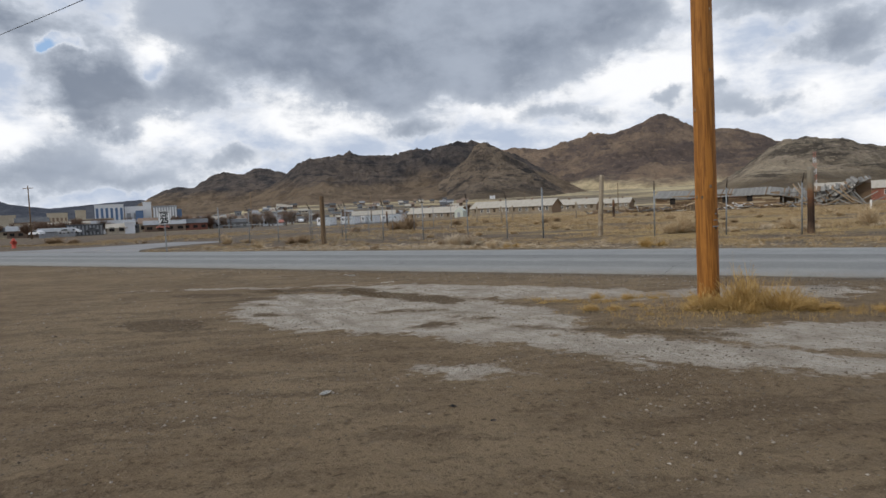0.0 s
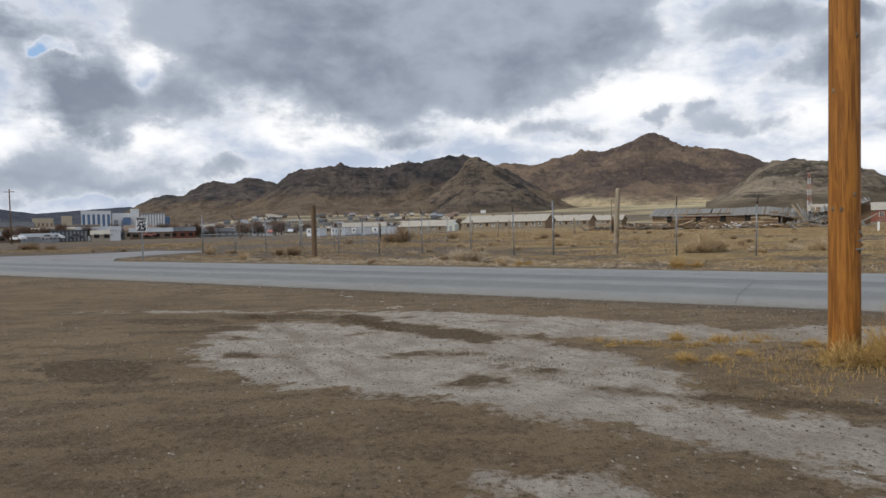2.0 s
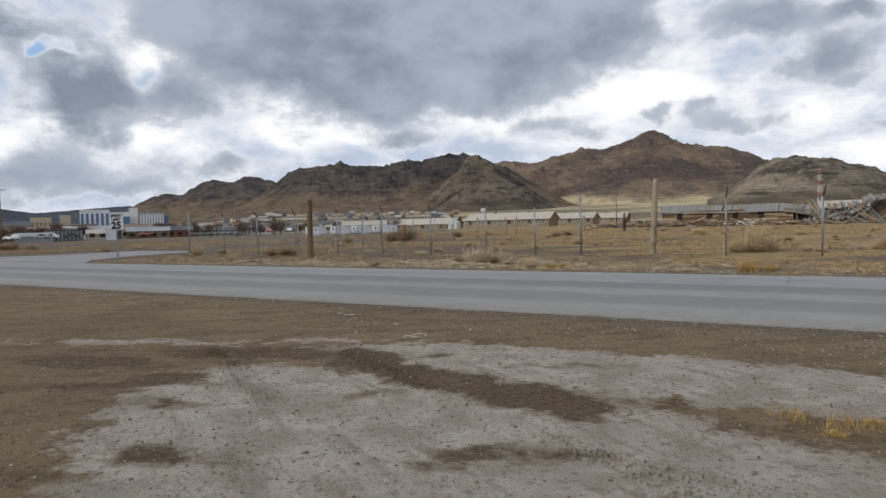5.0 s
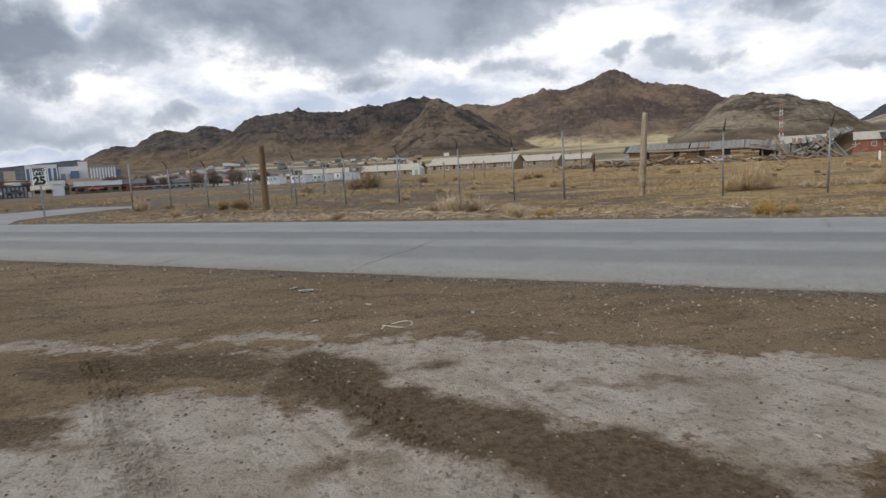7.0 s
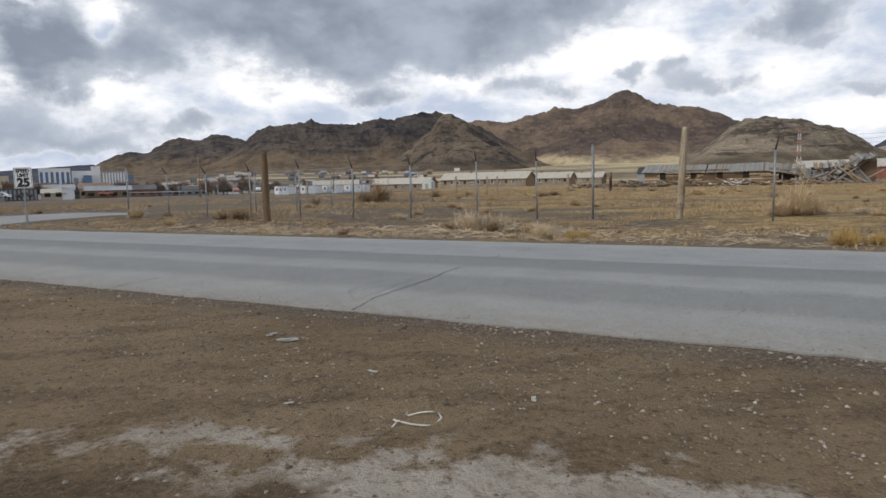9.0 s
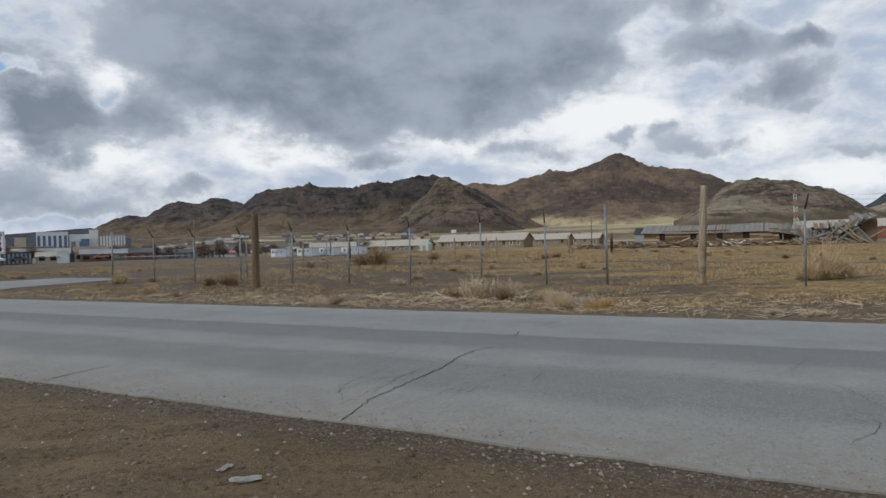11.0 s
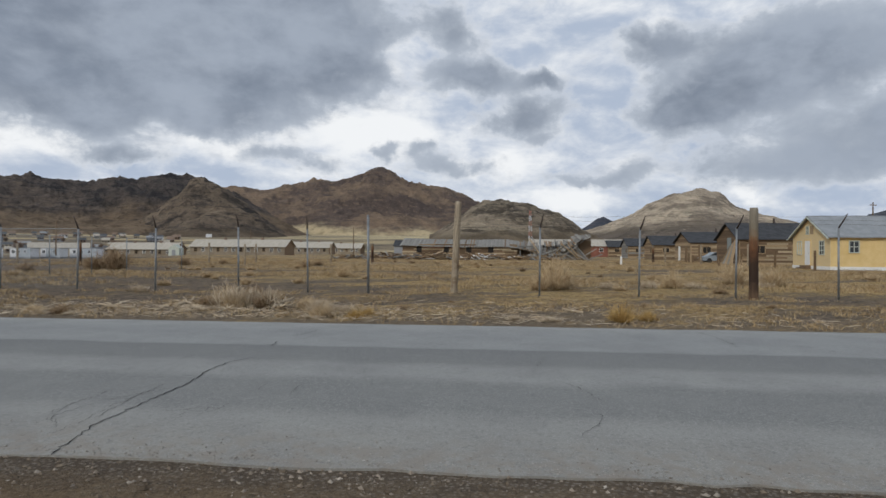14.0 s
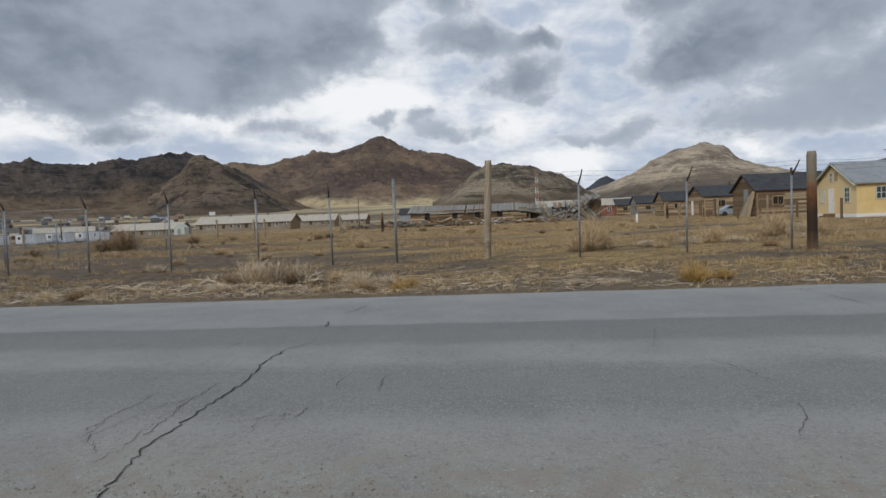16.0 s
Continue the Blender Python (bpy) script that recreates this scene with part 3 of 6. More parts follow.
M_TOWNTAN = worn("tan_town_wall", (0.43, 0.37, 0.28), (0.50, 0.44, 0.34), 0.1, (0.34, 0.28, 0.21), 0.8, grain=1)
M_TOWNGREY = worn("grey_town_wall", (0.25, 0.26, 0.27), (0.33, 0.34, 0.35), 0.1, (0.18, 0.18, 0.18), 0.8, grain=1)
M_TOWNBROWN = worn("brown_town_wall", (0.20, 0.14, 0.10), (0.26, 0.19, 0.14), 0.1, (0.13, 0.09, 0.07), 0.8, grain=1)
M_DARKROOF = worn("dark_town_roof", (0.08, 0.085, 0.09), (0.12, 0.12, 0.125), 0.2, rough=0.8)
M_PAPER = worn("crumpled_litter_paper", (0.55, 0.54, 0.50), (0.66, 0.65, 0.62), 12.0, (0.35, 0.32, 0.28), 0.8)
M_RUBBER = worn("black_rubber", (0.025, 0.025, 0.026), (0.04, 0.04, 0.04), 5.0, rough=0.8)
M_ROPE = worn("pale_plastic_hose", (0.50, 0.47, 0.41), (0.60, 0.57, 0.50), 9.0, rough=0.6)

# ---------------------------------------------------------------- mesh helpers
def part(name, bm, mat, parent=None, label=""):
    """Links a bmesh as one mesh object, under a thing if one is given."""
    me = bpy.data.meshes.new(name)
    bm.to_mesh(me)
    bm.free()
    me.materials.append(mat)
    ob = new(name, me)
    if parent is not None:
        ob.parent = parent
    return tagged(ob, label)


def mesh_of(name, verts, faces, mat, smooth=False):
    me = bpy.data.meshes.new(name)
    me.from_pydata(verts, [], faces)
    me.materials.append(mat)
    if smooth:
        me.polygons.foreach_set("use_smooth", [True] * len(me.polygons))
    return new(name, me)


def base(name, label, category, m=None, group="", kind=""):
    ob = tagged(new(name), label, category, group, kind)
    ob.empty_display_size = 0.2
    if m is not None:
        ob.matrix_basis = m
    return ob


def box(bm, x0, y0, z0, x1, y1, z1, turn=None):
    vs = [Vector((x, y, z)) for z in (z0, z1) for y in (y0, y1) for x in (x0, x1)]
    if turn is not None:
        vs = [turn @ q for q in vs]
    w = [bm.verts.new(q) for q in vs]
    for f in ((0, 2, 3, 1), (4, 5, 7, 6), (0, 1, 5, 4), (1, 3, 7, 5), (3, 2, 6, 7), (2, 0, 4, 6)):
        bm.faces.new([w[i] for i in f])
    return bm


def boxed(*spans):
    bm = bmesh.new()
    for s in spans:
        box(bm, *s)
    return bm


def prism(bm, outline, depth):
    """An outline of (y, z) pushed along x from 0 to depth."""
    a = [bm.verts.new((0, y, z)) for y, z in outline]
    b = [bm.verts.new((depth, y, z)) for y, z in outline]
    n = len(outline)
    bm.faces.new(list(reversed(a)))
    bm.faces.new(b)
    for i in range(n):
        bm.faces.new((a[i], a[(i + 1) % n], b[(i + 1) % n], b[i]))
    return bm


def tube(bm, pts, radii, sides=10, wobble=0.0, seed=0):
    rng = random.Random(seed)
    rings = []
    for i, p in enumerate(pts):
        p = Vector(p)
        d = (Vector(pts[min(i + 1, len(pts) - 1)]) - Vector(pts[max(i - 1, 0)])).normalized()
        e = d.orthogonal().normalized() if abs(d.z) < 0.9 else Vector((1, 0, 0))
        e = (e - d * e.dot(d)).normalized()
        f = d.cross(e)
        ring = []
        for k in range(sides):
            a = 2 * math.pi * k / sides
            r = radii[i] * (1 + wobble * rng.uniform(-1, 1))
            ring.append(bm.verts.new(p + e * math.cos(a) * r + f * math.sin(a) * r))
        rings.append(ring)
    for a, b in zip(rings, rings[1:]):
        for k in range(sides):
            face = bm.faces.new((a[k], a[(k + 1) % sides], b[(k + 1) % sides], b[k]))
            face.smooth = sides > 5
    bm.faces.new(list(reversed(rings[0])))
    bm.faces.new(rings[-1])
    return bm


def turn_u(u, v, z=0.0, extra=0.0):
    """A pose at road place (u, v), x along the road and y across it."""
    p = along(u, v, z)
    return pose(p.x, p.y, p.z, 0, 0, math.degrees(ROAD_A) + extra)


# ---------------------------------------------------------------- ground, road, hills
def spread(dense, step, limit, growth=1.16):
    a, b = dense
    inner = list(np.arange(a, b + step / 2, step))
    left, right, s = [a], [b], step
    while left[-1] > -limit:
        s *= growth
        left.append(max(-limit, left[-1] - s))
    s = step
    while right[-1] < limit:
        s *= growth
        right.append(min(limit, right[-1] + s))
    return left[:0:-1] + inner + right[1:]


GX, GY = spread((-9, 10), 0.14, 4700), spread((1, 26), 0.14, 4700, 1.07)
verts = [(x, y, ground_z(x, y)) for y in GY for x in GX]
nx = len(GX)
faces = [(j * nx + i, j * nx + i + 1, (j + 1) * nx + i + 1, (j + 1) * nx + i) for j in range(len(GY) - 1) for i in range(nx - 1)]
ground = mesh_of("ground", verts, faces, M_GROUND, True)
tagged(ground, "brown dirt lot with pale dried mud, dry grass field beyond", "ground", kind="structure")


def road_z(v):
    return 0.015 + 0.06 * (1 - ((v - ROAD_W / 2) / (ROAD_W / 2)) ** 2)


def road_strip():
    us = sorted(set([round(-300 + 5 * i, 2) for i in range(55)] + [round(-25 + 0.25 * i, 2) for i in range(181)] + [20 + 5 * i for i in range(1, 56)]))
    vs = [0, 0.12, 0.5, 1.2, 2.4, 3.8, 5.2, 6.4, 7.1, 7.48, ROAD_W]
    vv, ff = [], []
    for u in us:
        e0 = 0.05 * noise.noise((u * 0.9, 0, 0)) + 0.05 * noise.noise((u * 4.1, 5, 0))
        e1 = 0.10 * noise.noise((u * 0.8, 9, 0)) + 0.05 * noise.noise((u * 3.7, 15, 0))
        row = [(u, e0, -0.12)]
        for i, v in enumerate(vs):
            w = v + (e0 if i < 2 else 0) + (e1 if i > 8 else 0)
            row.append((u, w, road_z(v)))
        row.append((u, ROAD_W + e1, -0.12))
        vv += row
    n = len(vs) + 2
    for j in range(len(us) - 1):
        for i in range(n - 1):
            ff.append((j * n + i, (j + 1) * n + i, (j + 1) * n + i + 1, j * n + i + 1))
    ob = mesh_of("road", vv, ff, M_ASPHALT)
    ob.matrix_basis = turn_u(0, 0)
    return tagged(ob, "bleached grey asphalt road with worn wheel lanes and cracks", "road", kind="structure")


road = road_strip()


def crack(pts, width, seed):
    """A jagged open crack on the asphalt; places along and across the road."""
    rng = random.Random(seed)
    fine = []
    for (a, b), (c, d) in zip(pts, pts[1:]):
        n = max(3, int(math.hypot(c - a, d - b) / 0.05))
        for i in range(n):
            t = i / n
            fine.append((a + (c - a) * t + rng.uniform(-0.021, 0.021), b + (d - b) * t + rng.uniform(-0.021, 0.021)))
    fine.append(pts[-1])
    bm = bmesh.new()
    prev = None
    for i, (u, v) in enumerate(fine):
        w = width * rng.uniform(0.45, 1.2) * (1 if 1 < i < len(fine) - 2 else 0.4)
        z = road_z(max(0, min(ROAD_W, v))) + 0.005
        cur = (bm.verts.new((u - w, v + w * 0.4, z)), bm.verts.new((u + w, v - w * 0.4, z)))
        if prev:
            bm.faces.new((prev[0], prev[1], cur[1], cur[0]))
        prev = cur
    return part("crack", bm, M_CRACK, road)


def uvp(*pts):
    return [uv_of(x, y) for x, y in pts]


crack(uvp((-0.64, 16.40), (-0.4, 17.05), (-0.1, 17.55), (0.3, 18.15), (0.55, 18.75), (0.86, 19.25)), 0.0078, 1)
crack(uvp((0.86, 19.25), (1.2, 19.45)), 0.006, 2)
crack(uvp((2.05, 21.25), (2.3, 21.5), (2.62, 21.95)), 0.007, 3)
crack(uvp((1.55, 20.3), (1.7, 20.7)), 0.010, 4)
crack(uvp((-4.15, 18.65), (-3.95, 19.0), (-3.7, 19.4)), 0.010, 5)
crack(uvp((6.0, 12.5), (6.6, 13.6), (7.3, 14.6), (8.1, 15.8), (8.3, 17.4)), 0.004, 6)
crack(uvp((7.35, 17.5), (7.9, 18.3), (8.45, 19.25)), 0.004, 7)
for s, pts in enumerate([((-0.45, 17.2), (-0.1, 17.9), (0.15, 18.3)), ((-0.65, 17.1), (-0.75, 17.6), (-0.3, 18.3)), ((0.0, 17.25), (0.45, 17.2), (0.6, 17.0)),
                         ((0.5, 17.5), (0.62, 17.25), (0.45, 17.05)), ((0.9, 17.6), (1.05, 17.9)), ((-0.7, 16.95), (-0.55, 17.1)),
                         ((0.3, 19.6), (0.55, 20.0)), ((-0.6, 20.2), (-0.35, 20.5)), ((1.15, 17.35), (1.35, 17.7)), ((3.6, 15.9), (3.75, 16.5), (3.7, 16.9)), ((2.3, 19.3), (2.45, 19.7))]):
    crack(uvp(*pts), 0.0028, 20 + s)

for s, pts in enumerate([
        ((-0.79, 17.34), (-0.59, 17.61), (-0.35, 17.84), (-0.08, 17.99), (0.17, 18.09)),
        ((-0.52, 17.07), (-0.47, 17.29), (-0.32, 17.6), (-0.13, 17.85)),
        ((-0.67, 17.16), (-0.71, 17.46), (-0.64, 17.74)),
        ((-0.27, 17.05), (-0.09, 16.9), (0.02, 16.78)),
        ((0.36, 17.03), (0.48, 17.3)),
        ((0.17, 16.91), (0.26, 17.22)),
        ((0.15, 19.27), (0.03, 18.96)),
        ((3.37, 15.69), (3.14, 15.43), (2.82, 15.23)),
        ((2.18, 18.22), (2.1, 17.99)),
        ((4.37, 17.93), (3.72, 17.23)),
        ((7.79, 18.34), (7.47, 17.58)),
        ((1.85, 20.57), (2.2, 20.96), (2.55, 21.45)),
        ((1.14, 19.14), (1.25, 19.4)),
        ((0.75, 18.84), (0.9, 18.95)),
]):
    crack(uvp(*pts), 0.0020, 50 + s)


def side_road():
    bm = bmesh.new()
    near = [(-22.5, 7.5), (-25.5, 9.5), (-27, 12), (-28, 15.5), (-28.2, 19)]
    far_ = [(-44, 7.5), (-39.5, 10), (-37, 12.5), (-36, 15.5), (-35.5, 19)]
    a = [bm.verts.new((u, v, 0.03)) for u, v in near]
    b = [bm.verts.new((u, v, 0.03)) for u, v in far_]
    c = [bm.verts.new((u, v, -0.1)) for u, v in near]
    for i in range(len(near) - 1):
        bm.faces.new((a[i], a[i + 1], b[i + 1], b[i]))
        bm.faces.new((c[i], c[i + 1], a[i + 1], a[i]))
    ob = part("road", bm, worn("grey_side_asphalt", (0.22, 0.215, 0.21), (0.27, 0.265, 0.26), 0.4, (0.17, 0.16, 0.15), 0.9, grain=8))
    ob.matrix_basis = turn_u(0, 0)
    return tagged(ob, "grey asphalt side road that meets the main road", "road", kind="structure")


side_road()


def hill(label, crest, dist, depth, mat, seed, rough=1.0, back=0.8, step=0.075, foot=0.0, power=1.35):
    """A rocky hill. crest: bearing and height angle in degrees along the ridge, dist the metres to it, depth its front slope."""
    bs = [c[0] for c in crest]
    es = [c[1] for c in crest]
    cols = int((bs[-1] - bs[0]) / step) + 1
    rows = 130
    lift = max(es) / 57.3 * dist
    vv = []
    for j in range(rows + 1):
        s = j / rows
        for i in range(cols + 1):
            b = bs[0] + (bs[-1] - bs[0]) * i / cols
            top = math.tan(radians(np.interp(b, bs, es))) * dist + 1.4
            body = math.tan(radians(sum(np.interp(b + o, bs, es) for o in (-2.0, -1.2, -0.5, 0.5, 1.2, 2.0)) / 6)) * dist + 1.4
            jag = noise.fractal((b * 1.3, seed, 0), 1.0, 2.1, 5) * 0.035 * rough * top
            if s < 0.8:
                t = s / 0.8
                r = dist - depth * (1 - t)
                f = t ** power
            else:
                t = (s - 0.8) / 0.2
                r = dist + depth * back * t
                f = 1 - t
            top = body + (top - body) * f ** 5 if s < 0.8 else top
            p = polar(b, r)
            q = (p.x / dist * 6 + seed, p.y / dist * 6, seed)
            gully = noise.ridged_multi_fractal(q, 0.9, 2.1, 6, 1.0, 2.0) - 1.1
            fine = noise.fractal((q[0] * 7, q[1] * 7, seed), 0.8, 2.2, 5)
            env = f * (1 - f) * 4 if s < 0.8 else 0
            z = foot + (top + jag * f ** 8 - foot) * f + top * rough * (0.17 * gully * env + 0.06 * fine * min(1, f * 2) * (0.35 if f > 0.97 else 1))
            if s < 0.8 and f > 0.18:
                # ledges: the slope climbs in broken cliff bands
                band = lift * (0.055 + 0.02 * noise.noise((q[0] * 0.7, q[1] * 0.7, seed)))
                w = z / band + 1.5 * noise.noise((q[0] * 2, q[1] * 2, seed + 4))
                k = w - math.floor(w)
                z += band * ((3 * k * k - 2 * k ** 3) ** 2 - k) * 0.75 * rough * soft(0.18, 0.4, f) * (1 - soft(0.9, 1.0, f)) * (0.4 + 0.9 * abs(noise.noise((q[0] * 3, q[1] * 3, 1))))
            vv.append((p.x, p.y, z - 6 * (1 - f) ** 4))
    n = cols + 1
    ff = [(j * n + i, j * n + i + 1, (j + 1) * n + i + 1, (j + 1) * n + i) for j in range(rows) for i in range(cols)]
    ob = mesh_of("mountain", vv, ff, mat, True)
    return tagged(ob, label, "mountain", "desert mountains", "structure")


hill("faint bluish mountains on the horizon", [(-46, 0.6), (-41, 1.8), (-38, 2.3), (-35.5, 2.6), (-34, 2.0), (-31.5, 1.6), (-28, 1.9), (-25, 2.1), (-21, 1.2)], 4400, 700, M_HAZEROCK, 3.1, 0.4)
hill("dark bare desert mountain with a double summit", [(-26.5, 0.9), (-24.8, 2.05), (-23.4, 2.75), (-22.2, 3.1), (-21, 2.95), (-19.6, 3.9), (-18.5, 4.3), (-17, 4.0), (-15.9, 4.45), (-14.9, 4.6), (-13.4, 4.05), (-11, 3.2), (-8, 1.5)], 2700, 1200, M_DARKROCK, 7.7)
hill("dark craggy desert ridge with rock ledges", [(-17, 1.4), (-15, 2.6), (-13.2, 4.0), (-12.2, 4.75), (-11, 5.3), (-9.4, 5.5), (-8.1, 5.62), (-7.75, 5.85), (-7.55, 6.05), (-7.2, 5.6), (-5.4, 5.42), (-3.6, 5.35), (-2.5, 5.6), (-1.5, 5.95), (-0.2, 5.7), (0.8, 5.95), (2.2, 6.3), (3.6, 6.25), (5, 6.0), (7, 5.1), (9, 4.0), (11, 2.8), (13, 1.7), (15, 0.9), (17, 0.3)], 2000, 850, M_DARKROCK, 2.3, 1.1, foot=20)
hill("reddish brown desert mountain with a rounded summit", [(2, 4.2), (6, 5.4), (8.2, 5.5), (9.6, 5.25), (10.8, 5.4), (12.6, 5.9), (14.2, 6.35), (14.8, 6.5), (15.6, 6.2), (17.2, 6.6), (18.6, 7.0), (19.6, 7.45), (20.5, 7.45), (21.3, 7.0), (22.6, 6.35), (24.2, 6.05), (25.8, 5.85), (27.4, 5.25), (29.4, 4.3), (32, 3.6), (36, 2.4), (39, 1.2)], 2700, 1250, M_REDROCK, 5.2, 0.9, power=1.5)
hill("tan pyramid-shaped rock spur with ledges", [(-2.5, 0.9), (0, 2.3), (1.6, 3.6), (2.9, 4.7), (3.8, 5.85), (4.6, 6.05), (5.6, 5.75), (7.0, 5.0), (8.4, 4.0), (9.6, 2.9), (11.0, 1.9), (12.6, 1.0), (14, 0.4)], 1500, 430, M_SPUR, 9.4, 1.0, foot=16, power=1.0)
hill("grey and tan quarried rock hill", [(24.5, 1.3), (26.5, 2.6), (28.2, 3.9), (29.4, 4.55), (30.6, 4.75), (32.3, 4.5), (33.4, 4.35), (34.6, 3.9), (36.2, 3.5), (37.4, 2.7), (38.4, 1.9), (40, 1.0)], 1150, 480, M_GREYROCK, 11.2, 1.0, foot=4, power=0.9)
hill("small dark hill on the horizon", [(37, 1.3), (38.6, 2.2), (39.7, 2.95), (40.2, 3.1), (40.9, 2.7), (42, 1.8), (44, 1.2)], 4300, 600, M_HAZEROCK, 4.4, 0.5)
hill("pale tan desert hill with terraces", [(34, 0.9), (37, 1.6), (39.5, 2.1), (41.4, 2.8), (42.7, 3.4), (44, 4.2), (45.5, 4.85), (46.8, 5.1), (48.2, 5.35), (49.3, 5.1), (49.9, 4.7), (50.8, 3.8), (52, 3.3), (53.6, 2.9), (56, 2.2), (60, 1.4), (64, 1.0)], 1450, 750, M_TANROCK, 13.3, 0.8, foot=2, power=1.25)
hill("dark distant hill behind the houses", [(56, 1.2), (58.5, 1.8), (60, 2.9), (61.2, 3.2), (63, 2.8), (67, 1.6)], 3000, 600, M_HAZEROCK, 6.6, 0.6)

# ---------------------------------------------------------------- poles, posts, fence, sign
def utility_pole():
    ob = base("utility_pole", "new orange-brown treated wooden utility pole in dry grass", "utility pole", pose(5.12, 8.35, 0.0, 1.3, -1.0, 0))
    bm = bmesh.new()
    tube(bm, [(0, 0, z) for z in (-0.3, 0, 0.4, 1, 2, 3.5, 5, 7, 9.5)], [0.158, 0.156, 0.153, 0.151, 0.148, 0.144, 0.14, 0.134, 0.124], 28, 0.007, 3)
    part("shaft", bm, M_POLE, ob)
    rng = random.Random(5)
    for i in range(16):
        a, z = rng.uniform(3.3, 6.4), rng.uniform(0.5, 5.5)
        r = 0.149 - 0.003 * z
        bm = bmesh.new()
        p = Vector((math.cos(a) * r, math.sin(a) * r, z))
        bmesh.ops.create_icosphere(bm, subdivisions=1, radius=0.022, matrix=Matrix.Translation(p) @ Matrix.Diagonal((1, 1, 1.5, 1)))
        part("knot", bm, M_BOARD_DARK, ob)
    for i in range(3):
        z = 1.15 + 0.09 * i
        part("staple", boxed((0.02 + 0.02 * i, -0.162, z, 0.10 - 0.01 * i, -0.140, z + 0.014)), M_GALV, ob)
    return ob


utility_pole()


def cable(a, b, sag, r, name="overhead_cable"):
    n = 24
    pts = []
    for i in range(n + 1):
        t = i / n
        p = Vector(a).lerp(Vector(b), t)
        p.z -= sag * 4 * t * (1 - t)
        pts.append(p)
    bm = bmesh.new()
    tube(bm, pts, [r] * (n + 1), 5)
    return tagged(part(name, bm, M_RUBBER), "thin black overhead power cable against the sky", "cable")


EYE0 = Vector((1.156, -0.78, 1.524))
wa, wb = EYE0 + Vector((-0.537, 0.807, 0.247)) * 30, EYE0 + Vector((-0.449, 0.842, 0.298)) * 22
cable(wb + (wb - wa) * 2.0, wa + (wa - wb) * 6.0, 0.0, 0.011)


def wooden_post(u, v, h, r, lean, mat, label, seed):
    p = along(u, v)
    ob = base("wooden_post", label, "post", pose(p.x, p.y, ground_z(p.x, p.y)) @ pose(0, 0, 0, lean[0], lean[1]) @ pose(0, 0, 0, 0, 0, seed * 40), "old wooden posts")
    bm = bmesh.new()
    hs = [-0.2, 0, h * 0.25, h * 0.5, h * 0.75, h * 0.96, h]
    tube(bm, [(0, 0, z) for z in hs], [r * 1.06, r * 1.05, r, r * 0.98, r * 0.95, r * 0.93, r * 0.86], 12, 0.05, seed)
    part("shaft", bm, mat, ob)
    return ob


M_BROWNPOST = worn("brown_weathered_post", (0.120, 0.078, 0.044), (0.20, 0.135, 0.078), 1.4, (0.055, 0.036, 0.022), 0.9, grain=16, bump=0.6, dist=0.02, stretch=(3, 3, 0.3))
wooden_post(*uv_of(-5.3, 34.9), 2.75, 0.135, (0, 0), M_BROWNPOST, "short round brown wooden post at the roadside", 1)
wooden_post(*uv_of(9.17, 29.85), 3.02, 0.115, (0, 2.7), M_POST, "tall leaning grey-brown wooden post in dry grass", 2)
wooden_post(10.15, 15.4, 2.72, 0.128, (0, 0), M_CHARRED, "thick old wooden post with charred dark lower half", 3)
for i, (u, v, h, r, m) in enumerate([(-33.5, 46, 1.9, 0.10, M_CHARRED), (-21.5, 52, 1.9, 0.09, M_POST), (-38.5, 45, 1.8, 0.09, M_POST), (-29, 60, 2.1, 0.11, M_POST), (-23.8, 60, 2.0, 0.10, M_POST),
                                     (-17.4, 66, 2.1, 0.12, M_POST), (-13, 68, 2.2, 0.16, M_CHARRED), (21.5, 80, 2.2, 0.16, M_CHARRED), (23.5, 82, 2.0, 0.12, M_POST), (24, 68, 2.2, 0.1, M_POST), (26.8, 62, 2.2, 0.1, M_POST)]):
    wooden_post(u, v, h, r, (0, 0), m, "weathered wooden post standing in the field", 10 + i)


FENCE_V, FENCE_H = 15.9, 2.12
FENCE_U = [-26.0, -22.9, -20.15, -17.3, -14.4, -11.55, -8.75, -5.85, -3.5, -1.5, 3.95, 6.97, 9.82, 12.75, 15.7, 18.6, 21.5, 24.4]


